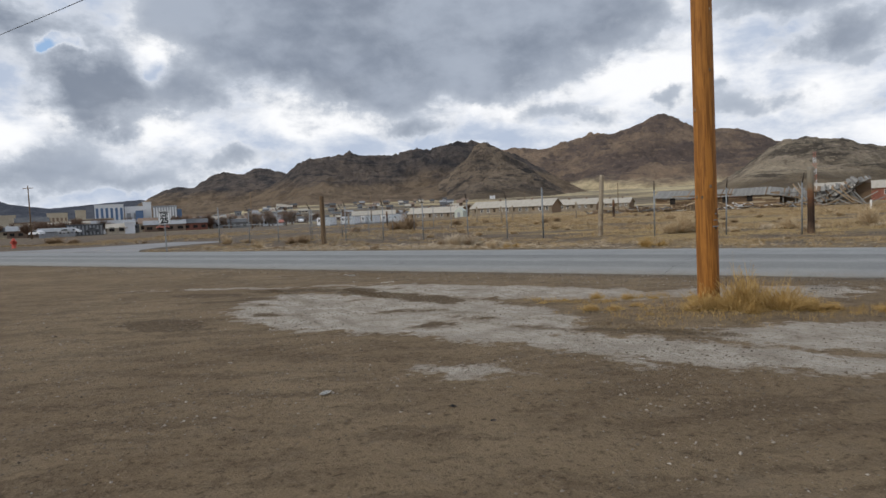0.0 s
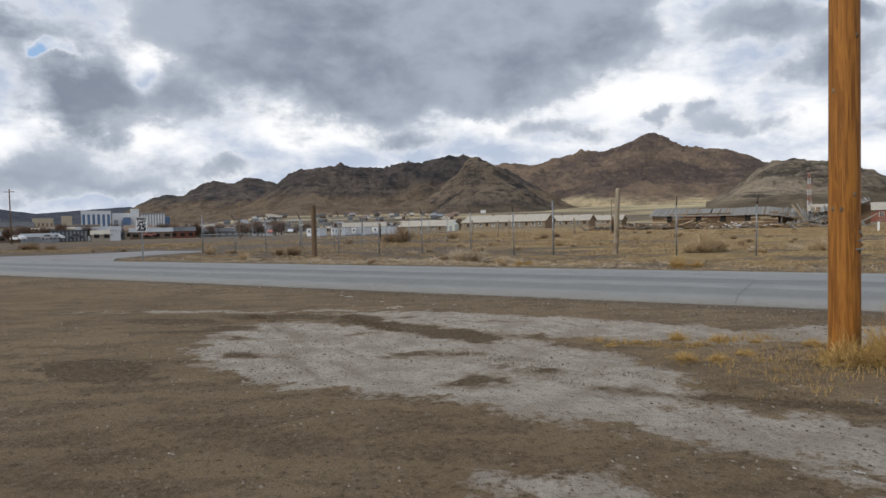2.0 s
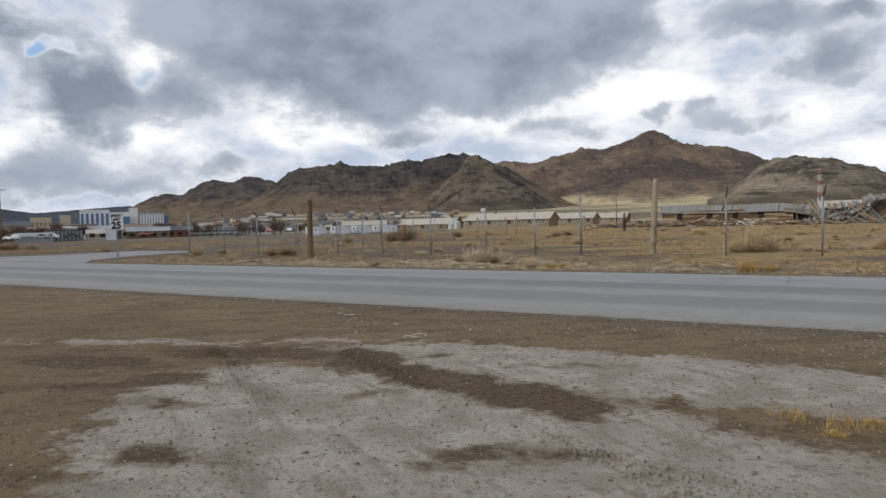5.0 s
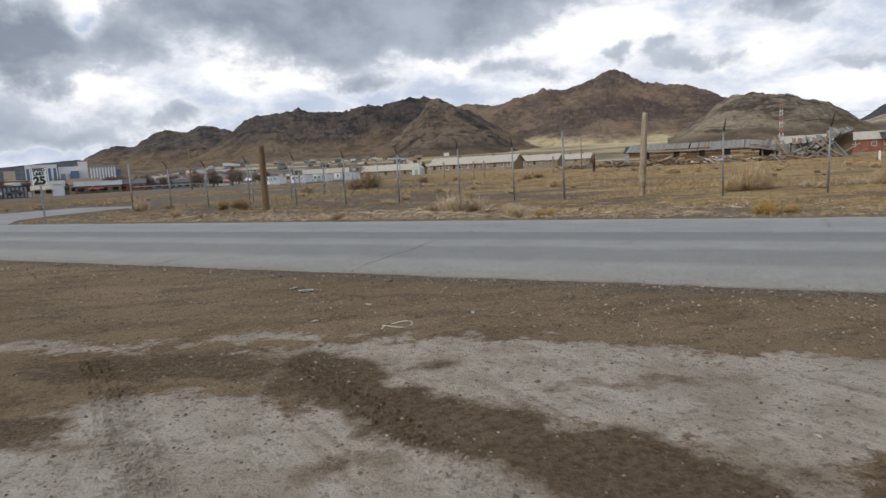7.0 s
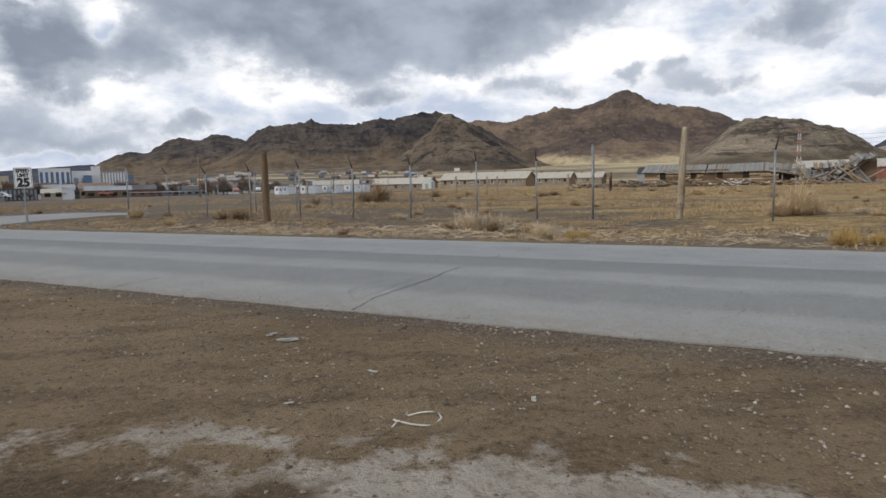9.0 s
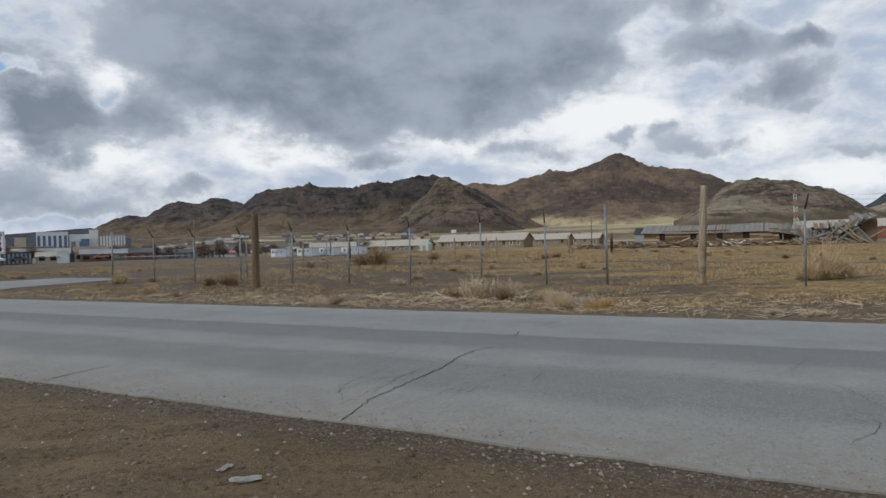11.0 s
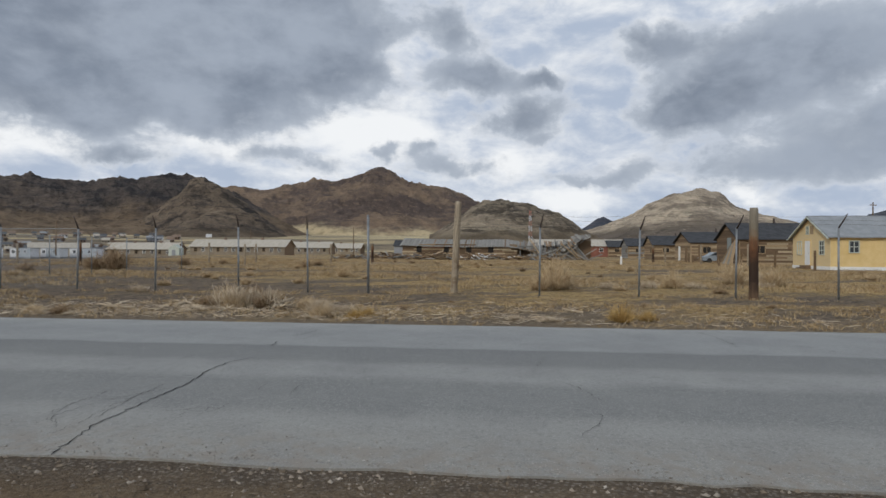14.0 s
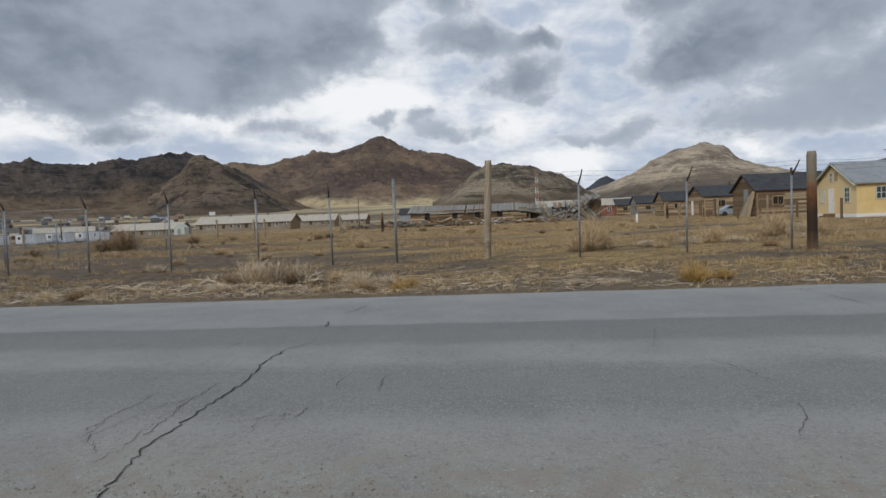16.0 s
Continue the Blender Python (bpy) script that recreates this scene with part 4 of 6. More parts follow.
def fence():
    ob = base("chain_link_fence", "tall galvanised chain-link fence with angled barbed wire arms", "fence", turn_u(0, FENCE_V))
    for i, u in enumerate(FENCE_U):
        r = 0.042 if u in (-26.0, -1.5) else 0.03
        h = 2.5 if u in (-26.0, -1.5) else FENCE_H + 0.04 * math.sin(i * 2.1)
        bm = bmesh.new()
        lean = 0.03 * math.sin(i * 5.3)
        tube(bm, [(u, 0, -0.15), (u + lean * 0.5, 0, h * 0.5), (u + lean, 0, h)], [r, r, r], 10)
        bmesh.ops.create_icosphere(bm, subdivisions=1, radius=r * 1.15, matrix=Matrix.Translation((u + lean, 0, h)))
        post = part("post", bm, M_GALV, ob)
        if h < 2.4:
            bm = bmesh.new()
            tube(bm, [(u + lean, 0.0, h - 0.02), (u + lean + 0.05, -0.17, h + 0.18), (u + lean + 0.08, -0.34, h + 0.38)], [0.028, 0.024, 0.014], 6)
            part("arm", bm, M_DARKMETAL, post, "dark angled barbed wire arm")
    # the woven mesh, from the corner along the line
    vv, ff = [], []
    pitch, w, top = 0.085, 0.0020, FENCE_H - 0.05
    for sgn in (1, -1):
        u = -26.0 - (top if sgn > 0 else 0)
        while u < -11.6 + (0 if sgn > 0 else top):
            z0, z1, a, b = 0.05, top, u, u + sgn * (top - 0.05)
            for lim in (-26.0, -11.55):
                if (a - lim) * (b - lim) < 0:
                    t = (lim - a) / (b - a)
                    if (lim == -26.0) == (a < lim):
                        a, z0 = lim, z0 + (z1 - z0) * t
                    else:
                        b, z1 = lim, z0 + (z1 - z0) * t
            if min(a, b) >= -26.05 and max(a, b) <= -11.5:
                k = len(vv)
                vv += [(a - w, 0, z0), (a + w, 0, z0), (b + w, 0, z1), (b - w, 0, z1)]
                ff.append((k, k + 1, k + 2, k + 3))
            u += pitch
    net = mesh_of("wire_mesh", vv, ff, M_GALV)
    net.parent = ob
    tagged(net, "woven chain-link wire", kind="stuff")
    bm = bmesh.new()
    tube(bm, [(-26, 0, FENCE_H - 0.04), (-17, 0, FENCE_H - 0.06), (-11.55, 0, FENCE_H - 0.04)], [0.008] * 3, 5)
    part("top_wire", bm, M_GALV, ob)
    for k in range(3):
        bm = bmesh.new()
        y, z = -0.12 - 0.1 * k, FENCE_H + 0.12 + 0.12 * k
        pts = []
        for a, b in zip(FENCE_U, FENCE_U[1:]):
            pts += [(a, y, z), ((a + b) / 2, y, z - 0.05)]
        tube(bm, pts, [0.0035] * len(pts), 4)
        part("barbed_wire", bm, M_DARKMETAL, ob)
    bm = bmesh.new()
    tube(bm, [(-25.9, 0.02, 1.25), (-20.15, 0.02, 1.25)], [0.025, 0.025], 8)
    part("rail", bm, M_GALV, ob)
    return ob


fence()


def back_fence():
    """The side run of the fence from its corner, away from the road."""
    ob = base("chain_link_fence", "galvanised chain-link fence running back across the field", "fence", turn_u(-20.15, FENCE_V) @ pose(0, 0, 0, 0, 0, 90))
    for i in range(7):
        bm = bmesh.new()
        x = 3.2 * (i + 1)
        tube(bm, [(x, 0, -0.1), (x, 0, 2.1)], [0.03, 0.03], 8)
        post = part("post", bm, M_GALV, ob)
        bm = bmesh.new()
        tube(bm, [(x, 0, 2.08), (x, 0.22, 2.3), (x, 0.36, 2.45)], [0.02, 0.018, 0.012], 6)
        part("arm", bm, M_DARKMETAL, post)
    bm = bmesh.new()
    tube(bm, [(0, 0, 2.06), (22.4, 0, 2.06)], [0.01, 0.01], 5)
    part("top_wire", bm, M_GALV, ob)
    return ob


back_fence()


def letters(text, size, mat, parent, m, name="lettering"):
    cu = bpy.data.curves.new(name, "FONT")
    cu.body, cu.size, cu.align_x, cu.align_y, cu.extrude, cu.offset = text, size, "CENTER", "CENTER", 0.0015, 0.006 * size / 0.1
    tmp = bpy.data.objects.new(name, cu)
    scene.collection.objects.link(tmp)
    me = bpy.data.meshes.new_from_object(tmp.evaluated_get(bpy.context.evaluated_depsgraph_get()))
    bpy.data.objects.remove(tmp)
    bpy.data.curves.remove(cu)
    me.materials.clear()
    me.materials.append(mat)
    ob = new(name, me)
    ob.parent = parent
    ob.matrix_basis = m
    return ob


def speed_sign():
    x, y = -13.75, 33.75
    ob = base("speed_sign", "white metal sign reading speed limit 25 on a thin post", "road sign", pose(x, y, 0, 0, 0, 8))
    part("post", boxed((-0.03, 0.0, -0.1, 0.03, 0.035, 2.2)), M_GALV, ob)
    bm = boxed((-0.305, -0.006, 1.53, 0.305, 0, 2.29))
    panel = part("panel", bm, M_SIGNWHITE, ob, "white reflective sheet")
    edge = bmesh.new()
    for s in ((-0.285, 1.55, 0.285, 1.563), (-0.285, 2.257, 0.285, 2.27), (-0.285, 1.563, -0.272, 2.257), (0.272, 1.563, 0.285, 2.257)):
        box(edge, s[0], -0.0085, s[1], s[2], -0.0065, s[3])
    part("border", edge, M_BLACK, panel)
    for text, size, z in (("SPEED", 0.165, 2.16), ("LIMIT", 0.165, 2.00), ("25", 0.42, 1.73)):
        letters(text, size, M_BLACK, panel, pose(0, -0.009, z, 90, 0, 0))
    return ob


speed_sign()


def hydrant():
    ob = base("fire_hydrant", "faded red fire hydrant beside the road", "hydrant", pose(-36.0, 54.5, 0))
    bm = bmesh.new()
    tube(bm, [(0, 0, z) for z in (-0.05, 0.05, 0.06, 0.6, 0.62, 0.68, 0.69, 0.82, 0.9)], [0.24, 0.24, 0.17, 0.16, 0.21, 0.21, 0.17, 0.13, 0.03], 14)
    part("barrel", bm, M_HYDRANT, ob)
    for a in (0, 90, 180):
        bm = bmesh.new()
        d = Vector((math.cos(radians(a)), -math.sin(radians(a)), 0))
        tube(bm, [d * 0.12 + Vector((0, 0, 0.5)), d * 0.27 + Vector((0, 0, 0.5))], [0.075, 0.085], 10)
        part("nozzle", bm, M_HYDRANT, ob)
    return ob


hydrant()


def far_pole(p, h, arms=1, r=0.14):
    ob = base("utility_pole", "dark wooden utility pole standing in the field", "utility pole", pose(p.x, p.y, 0), "distant utility poles")
    bm = bmesh.new()
    tube(bm, [(0, 0, -0.3), (0, 0, h * 0.5), (0, 0, h)], [r, r * 0.85, r * 0.7], 10)
    part("shaft", bm, M_BOARD_DARK, ob)
    for i in range(arms):
        part("crossarm", boxed((-1.1, -0.06, h - 0.6 - 0.8 * i, 1.1, 0.06, h - 0.47 - 0.8 * i)), M_BOARD_DARK, ob)
    return ob


far_pole(Vector((-83.3, 130.6, 0)), 10.8)
far_pole(polar(-16.9, 132), 7.6, 0)
far_pole(polar(-5.8, 190), 8.6, 0, 0.16)
far_pole(polar(17.3, 190), 8.2, 0)
far_pole(polar(59.0, 150), 11.3, 1, 0.16)
far_pole(polar(8.6, 260), 9.5, 0)


def mast():
    ob = base("radio_mast", "red and white banded lattice mast on the field", "mast", pose(96, 155.4, 0))
    h, n = 12.6, 9
    for i in range(n):
        z0, z1 = h * i / n, h * (i + 1) / n
        w0, w1 = 0.6 * (1 - 0.55 * i / n), 0.6 * (1 - 0.55 * (i + 1) / n)
        bm = bmesh.new()
        cs = [(-1, -0.58), (1, -0.58), (0, 1.15)]
        for a, b in zip(cs, cs[1:] + cs[:1]):
            tube(bm, [(a[0] * w0, a[1] * w0, z0), (a[0] * w1, a[1] * w1, z1)], [0.05, 0.05], 6)
            tube(bm, [(a[0] * w0, a[1] * w0, z0), (b[0] * w1, b[1] * w1, z1)], [0.03, 0.03], 5)
            tube(bm, [(a[0] * w0, a[1] * w0, z0), (b[0] * w0, b[1] * w0, z0)], [0.03, 0.03], 5)
        part("section", bm, M_RED if i % 2 == 0 else M_TOWNWHITE, ob)
    return ob


mast()

# ---------------------------------------------------------------- buildings
def window(name, parent, w, h, m, frame_mat, panes=(2, 2), glass=None, boarded=False):
    """A framed window with glazing bars, built facing -y at its own origin (bottom centre)."""
    bm = boxed((-w / 2, -0.05, 0, w / 2, 0.03, 0.07), (-w / 2, -0.05, h - 0.07, w / 2, 0.03, h), (-w / 2, -0.05, 0.07, -w / 2 + 0.07, 0.03, h - 0.07), (w / 2 - 0.07, -0.05, 0.07, w / 2, 0.03, h - 0.07))
    for i in range(1, panes[0]):
        x = -w / 2 + w * i / panes[0]
        box(bm, x - 0.025, -0.03, 0.07, x + 0.025, 0.02, h - 0.07)
    for j in range(1, panes[1]):
        z = h * j / panes[1]
        box(bm, -w / 2 + 0.07, -0.028, z - 0.025, w / 2 - 0.07, 0.018, z + 0.025)
    win = part(name, bm, frame_mat, parent)
    win.matrix_basis = m
    part("pane", boxed((-w / 2 + 0.07, 0.0, 0.07, w / 2 - 0.07, 0.012, h - 0.07)), glass or M_GLASS, win)
    return win


def gable_shell(L, W, eave, ridge, t=0.14):
    """Closed gabled body, x from 0 to L, y from 0 to W."""
    return prism(bmesh.new(), [(0, -0.1), (W, -0.1), (W, eave), (W / 2, ridge), (0, eave)], L)


def gable_roof(L, W, eave, ridge, over=0.3, t=0.09):
    """Two roof slopes, each of its own, as two bmeshes."""
    out = []
    slope = (ridge - eave) / (W / 2)
    for side in (0, 1):
        bm = bmesh.new()
        y0, y1 = (-over, W / 2) if side == 0 else (W + over, W / 2)
        z0, z1 = eave - slope * over + 0.02, ridge + 0.02
        n = max(1, int(L / 1.2))
        rings = []
        for i in range(n + 1):
            x = -over + (L + 2 * over) * i / n
            dip = 0.02 * math.sin(i * 2.3)
            rings.append([bm.verts.new(q) for q in ((x, y0, z0 + dip), (x, y0, z0 + t + dip), (x, y1, z1 + t + dip), (x, y1, z1 + dip))])
        for a, b in zip(rings, rings[1:]):
            for k in range(4):
                bm.faces.new((a[k], b[k], b[(k + 1) % 4], a[(k + 1) % 4]))
        bm.faces.new(rings[0])
        bm.faces.new(list(reversed(rings[-1])))
        bmesh.ops.recalc_face_normals(bm, faces=bm.faces)
        out.append(bm)
    return out


def clad(parent, L, W, eave, ridge, mat, h=0.16, rng=None, gap=0.0, name="board", front_only=False):
    """Horizontal boards on the gable wall (x = 0) and on the wall along y = 0."""
    z, i = 0.05, 0
    while z < ridge - 0.1:
        top = min(z + h - 0.012, ridge)
        half = W / 2 if z < eave else W / 2 * (ridge - z - h * 0.8) / (ridge - eave)
        if half > 0.1 and not (rng and rng.random() < gap):
            part(name, boxed((-0.022, W / 2 - half, z, -0.001, W / 2 + half, top)), mat, parent)
        if z < eave - 0.05 and not front_only:
            x = -0.022
            while x < L:
                n = L if rng is None else rng.uniform(1.6, 4.2)
                if not (rng and rng.random() < gap):
                    m = mat if rng is None else rng.choice((mat, M_BOARD, M_BOARD, M_BOARD_TAN, M_BOARD_DARK, M_BOARD_DARK))
                    part(name, boxed((x, -0.022, z, min(L, x + n) - 0.015, -0.001, min(top, eave - 0.02))), m, parent)
                x += n
        z += h


def on_gable(y, z):
    return Matrix.Translation((-0.03, y, z)) @ pose(0, 0, 0, 0, 0, -90)


def on_side(x, z):
    return Matrix.Translation((x, -0.03, z))


def yellow_house():
    L, W, eave, ridge = 15.0, 6.7, 2.75, 4.45
    ob = base("house", "faded yellow gabled wooden house with a grey shingle roof", "house", turn_u(28.6, 49.4))
    part("wall", gable_shell(L, W, eave, ridge), M_YELLOW, ob)
    clad(ob, L, W, eave, ridge, M_YELLOW_WORN, 0.17, front_only=True)
    for bm in gable_roof(L, W, eave, ridge, 0.35):
        part("roof", bm, M_GREYROOF, ob)
    slope = (ridge - eave) / (W / 2)
    for s in (0, 1):
        bm = bmesh.new()
        a = (-0.37, -0.38 if s == 0 else W + 0.38, eave - slope * 0.36 - 0.06)
        b = (-0.37, W / 2, ridge - 0.03)
        tube(bm, [a, b], [0.06, 0.06], 4)
        part("bargeboard", bm, M_GREENWHITE, ob)
    part("foundation", boxed((-0.06, -0.06, -0.15, L, W + 0.06, 0.28)), M_WHITE, ob, "whitewashed concrete foundation")
    door = part("door", boxed((-0.08, W / 2 + 0.02, 0.35, -0.02, W / 2 + 0.92, 2.42)), M_WHITE, ob, "white wooden door")
    part("door_frame", boxed((-0.07, W / 2 - 0.09, 0.3, -0.01, W / 2 + 0.0, 2.52), (-0.07, W / 2 + 0.94, 0.3, -0.01, W / 2 + 1.04, 2.52), (-0.07, W / 2, 2.43, -0.01, W / 2 + 0.94, 2.53)), M_YELLOW, ob)
    part("knob", bmesh_ball(0.04, (-0.11, W / 2 + 0.13, 1.35)), M_GALV, door)
    window("window", ob, 0.85, 1.2, on_gable(1.35, 1.2), M_GREENWHITE, (2, 3))
    window("window", ob, 0.85, 1.2, on_gable(5.35, 1.2), M_GREENWHITE, (2, 3), M_YELLOW_WORN)
    window("window", ob, 0.55, 0.75, on_gable(3.85, 2.95), M_GREENWHITE, (2, 2))
    part("shutter", boxed((-0.05, 2.85, 2.97, -0.024, 3.4, 3.68)), M_BOARD, ob)
    for x in (1.75, 7.2, 11.5):
        window("window", ob, 0.8, 1.0, on_side(x, 1.38), M_GREENWHITE, (2, 2))
    for i in range(2):
        part("step", boxed((-0.45 - 0.3 * i, W / 2 - 0.15, -0.1, -0.06 - 0.3 * i, W / 2 + 1.1, 0.3 - 0.16 * i)), M_BOARD_DARK, ob)
    return ob


def bmesh_ball(r, at, sub=1):
    bm = bmesh.new()
    bmesh.ops.create_icosphere(bm, subdivisions=sub, radius=r, matrix=Matrix.Translation(at))
    return bm


yellow_house()


def shack(u, v, W, L, eave, ridge, wall, gable, label, seed, door=None, boards=True, roof=None):
    rng = random.Random(seed)
    ob = base("cabin", label, "house", turn_u(u, v), "row of abandoned cabins")
    part("wall", gable_shell(L, W, eave, ridge), wall, ob)
    if boards:
        clad(ob, L, W, eave, ridge, gable, 0.22, rng, 0.2)
    for bm in gable_roof(L, W, eave, ridge, 0.35, 0.1):
        part("roof", bm, roof or M_TARROOF, ob)
    if door:
        part("door", boxed((-0.09, W * 0.62, 0.15, -0.03, W * 0.62 + 0.95, 2.25)), door, ob, "painted wooden door")
    window("window", ob, 0.9, 1.0, on_gable(W * 0.25, 1.15), M_BOARD, (2, 1), M_VOID)
    for x in (2.2, 6.2):
        if x + 1 < L:
            window("window", ob, 1.2, 0.95, on_side(x, 1.25), M_BOARD, (2, 1), M_VOID)
    part("vent_pipe", tube(bmesh.new(), [(L * 0.4, W * 0.5, ridge - 0.1), (L * 0.4, W * 0.5, ridge + 0.65)], [0.13, 0.13], 8), M_DARKMETAL, ob)
    part("corner_board", boxed((-0.05, -0.05, 0, 0.10, 0.02, eave)), M_BOARD, ob)
    return ob


first = shack(28.6, 69.6, 7.6, 13, 2.95, 4.75, M_BOARD_DARK, M_BOARD_DARK, "abandoned dark brown board cabin with black tar-paper roof", 1)
part("door", boxed((-0.10, 2.4, 0.1, -0.04, 3.7, 3.1)), worn("grey_green_panel", (0.20, 0.23, 0.22), (0.26, 0.28, 0.27), 1.5), first, "grey-green boarded door")
for i in range(5):
    p = along(27.6 - 0.16 * i, 69.4 + 0.30 * i)
    bm = box(bmesh.new(), -0.16, -0.02, 0, 0.16, 0.02, 2.9 - 0.12 * i)
    pl = part("plank", bm, M_BOARD_GREY if i % 2 else M_BOARD)
    pl.matrix_basis = pose(p.x, p.y, 0.0, 0, 0, math.degrees(ROAD_A)) @ pose(0, 0, 0, -6, 14 + 4 * i, 0)
    tagged(pl, "long weathered plank leaning against the cabin", "plank", "leaning planks")
shack(28.6, 88.6, 8.6, 12, 2.8, 4.3, M_BOARD_DARK, M_BOARD, "abandoned tan board cabin with white door and black roof", 2, M_WHITE)
shack(28.6, 112, 7.6, 12, 2.7, 4.3, M_BOARD_DARK, M_BOARD, "abandoned brown cabin with pale boarded front and black roof", 3)
shack(28.6, 136.5, 8.0, 12, 2.7, 4.3, M_BOARD_GREY, M_BOARD_GREY, "abandoned whitish-grey cabin with black roof", 4)
shack(28.6, 164, 8.0, 12, 2.7, 4.3, M_BOARD_DARK, M_BOARD_DARK, "small dark brown cabin far along the row", 5)


def barrack(u, v, L, W, eave, ridge, label, n_win, porch=None):
    """Long low building; its near side looks at the road."""
    q = along(u + L / 2, v)
    ob = base("barrack", label, "barrack", turn_u(u, v, ground_z(q.x, q.y)), "old airfield barracks")
    part("wall", gable_shell(L, W, eave, ridge), M_BARRACK, ob)
    for bm in gable_roof(L, W, eave, ridge, 0.5, 0.1):
        part("roof", bm, M_PALEROOF, ob, "pale sun-bleached sheet roof")
    # end wall coloured darker than the long sides
    part("gable_wall", prism(bmesh.new(), [(0.02, 0), (W - 0.02, 0), (W - 0.02, eave), (W / 2, ridge - 0.02), (0.02, eave)], 0.04), M_BOARD_DARK, ob, "end wall in darker brown boards").matrix_basis = Matrix.Translation((L, 0, 0))
    for i in range(n_win):
        x = L * (i + 0.7) / (n_win + 0.4)
        window("window", ob, 0.95, 1.15, on_side(x, eave - 1.5), M_WHITE if i % 3 else M_BOARD, (2, 2), M_VOID)
    if porch is not None:
        bm = prism(bmesh.new(), [(-1.6, 0), (1.6, 0), (1.6, 2.6), (0, 3.7), (-1.6, 2.6)], 2.6)
        p = part("porch", bm, M_GREENWHITE, ob, "pale green gabled porch")
        p.matrix_basis = Matrix.Translation((porch, 0, 0)) @ pose(0, 0, 0, 0, 0, -90)
        part("door", boxed((2.6, -0.55, 0, 2.66, 0.55, 2.1)), M_TOWNGREY, p)
    for i in range(2):
        part("chimney", boxed((L * (0.3 + 0.4 * i), W / 2 - 0.3, ridge - 0.2, L * (0.3 + 0.4 * i) + 0.6, W / 2 + 0.3, ridge + 0.6)), M_TOWNBROWN, ob)
    return ob


def place_uv(bearing, r):
    p = polar(bearing, r)
    return uv_of(p.x, p.y)


def barrack_between(left, right, r, label, n_win, porch=False):
    """A barrack whose near wall runs along the road's way between two bearings, r metres off at its near corner."""
    p = polar(right, r)
    tl = math.tan(radians(left))
    L = (p.x - tl * (p.y - 7.6)) / (EU.x - tl * EU.y)
    u, v = uv_of(p.x, p.y)
    barrack(u - L, v, L, 7.5, 2.35, 4.15, label, n_win, L + 1.6 if porch else None)


barrack_between(3.75, 11.35, 176, "long tan barrack with a pale roof and a row of windows", 12)
barrack_between(-2.35, 2.45, 205, "long low tan barrack with pale roof and small porch", 8, True)
barrack_between(11.2, 15.2, 215, "tan barrack with pale roof behind the others", 7)
barrack_between(15.2, 18.0, 250, "grey barrack with pale roof far across the field", 6)


def red_building():
    p = Vector((94, 152, 0))
    u, v = uv_of(p.x, p.y)
    ob = base("barrack", "long dull red building with a pale metal roof", "barrack", turn_u(u, v))
    part("wall", gable_shell(42, 9, 2.9, 4.6), M_REDWALL, ob)
    for bm in gable_roof(42, 9, 2.9, 4.6, 0.4):
        part("roof", bm, M_PALEROOF, ob)
    for i in range(10):
        window("window", ob, 1.0, 1.1, on_side(2.5 + 4.0 * i, 1.3), M_WHITE, (2, 2), M_VOID)
    return ob


red_building()
for bearing, r, L, wmat, rmat, lab in ((22.3, 270, 22, M_REDWALL, M_PALEROOF, "dull red shed behind the ruin"), (21.0, 230, 8, M_TOWNGREY, M_TARROOF, "small dark shed on the field"), (37.2, 260, 26, M_BOARD_DARK, M_TARROOF, "dark-roofed shed below the rock hill"),
                                       (35.0, 250, 18, M_BOARD_DARK, M_TARROOF, "dark-roofed shed below the rock hill")):
    u, v = place_uv(bearing, r)
    ob = base("shed", lab, "shed", turn_u(u, v), "sheds behind the ruin")
    part("wall", gable_shell(L, 8, 3.2, 5.2), wmat, ob)
    for bm in gable_roof(L, 8, 3.2, 5.2, 0.4):
        part("roof", bm, rmat, ob)


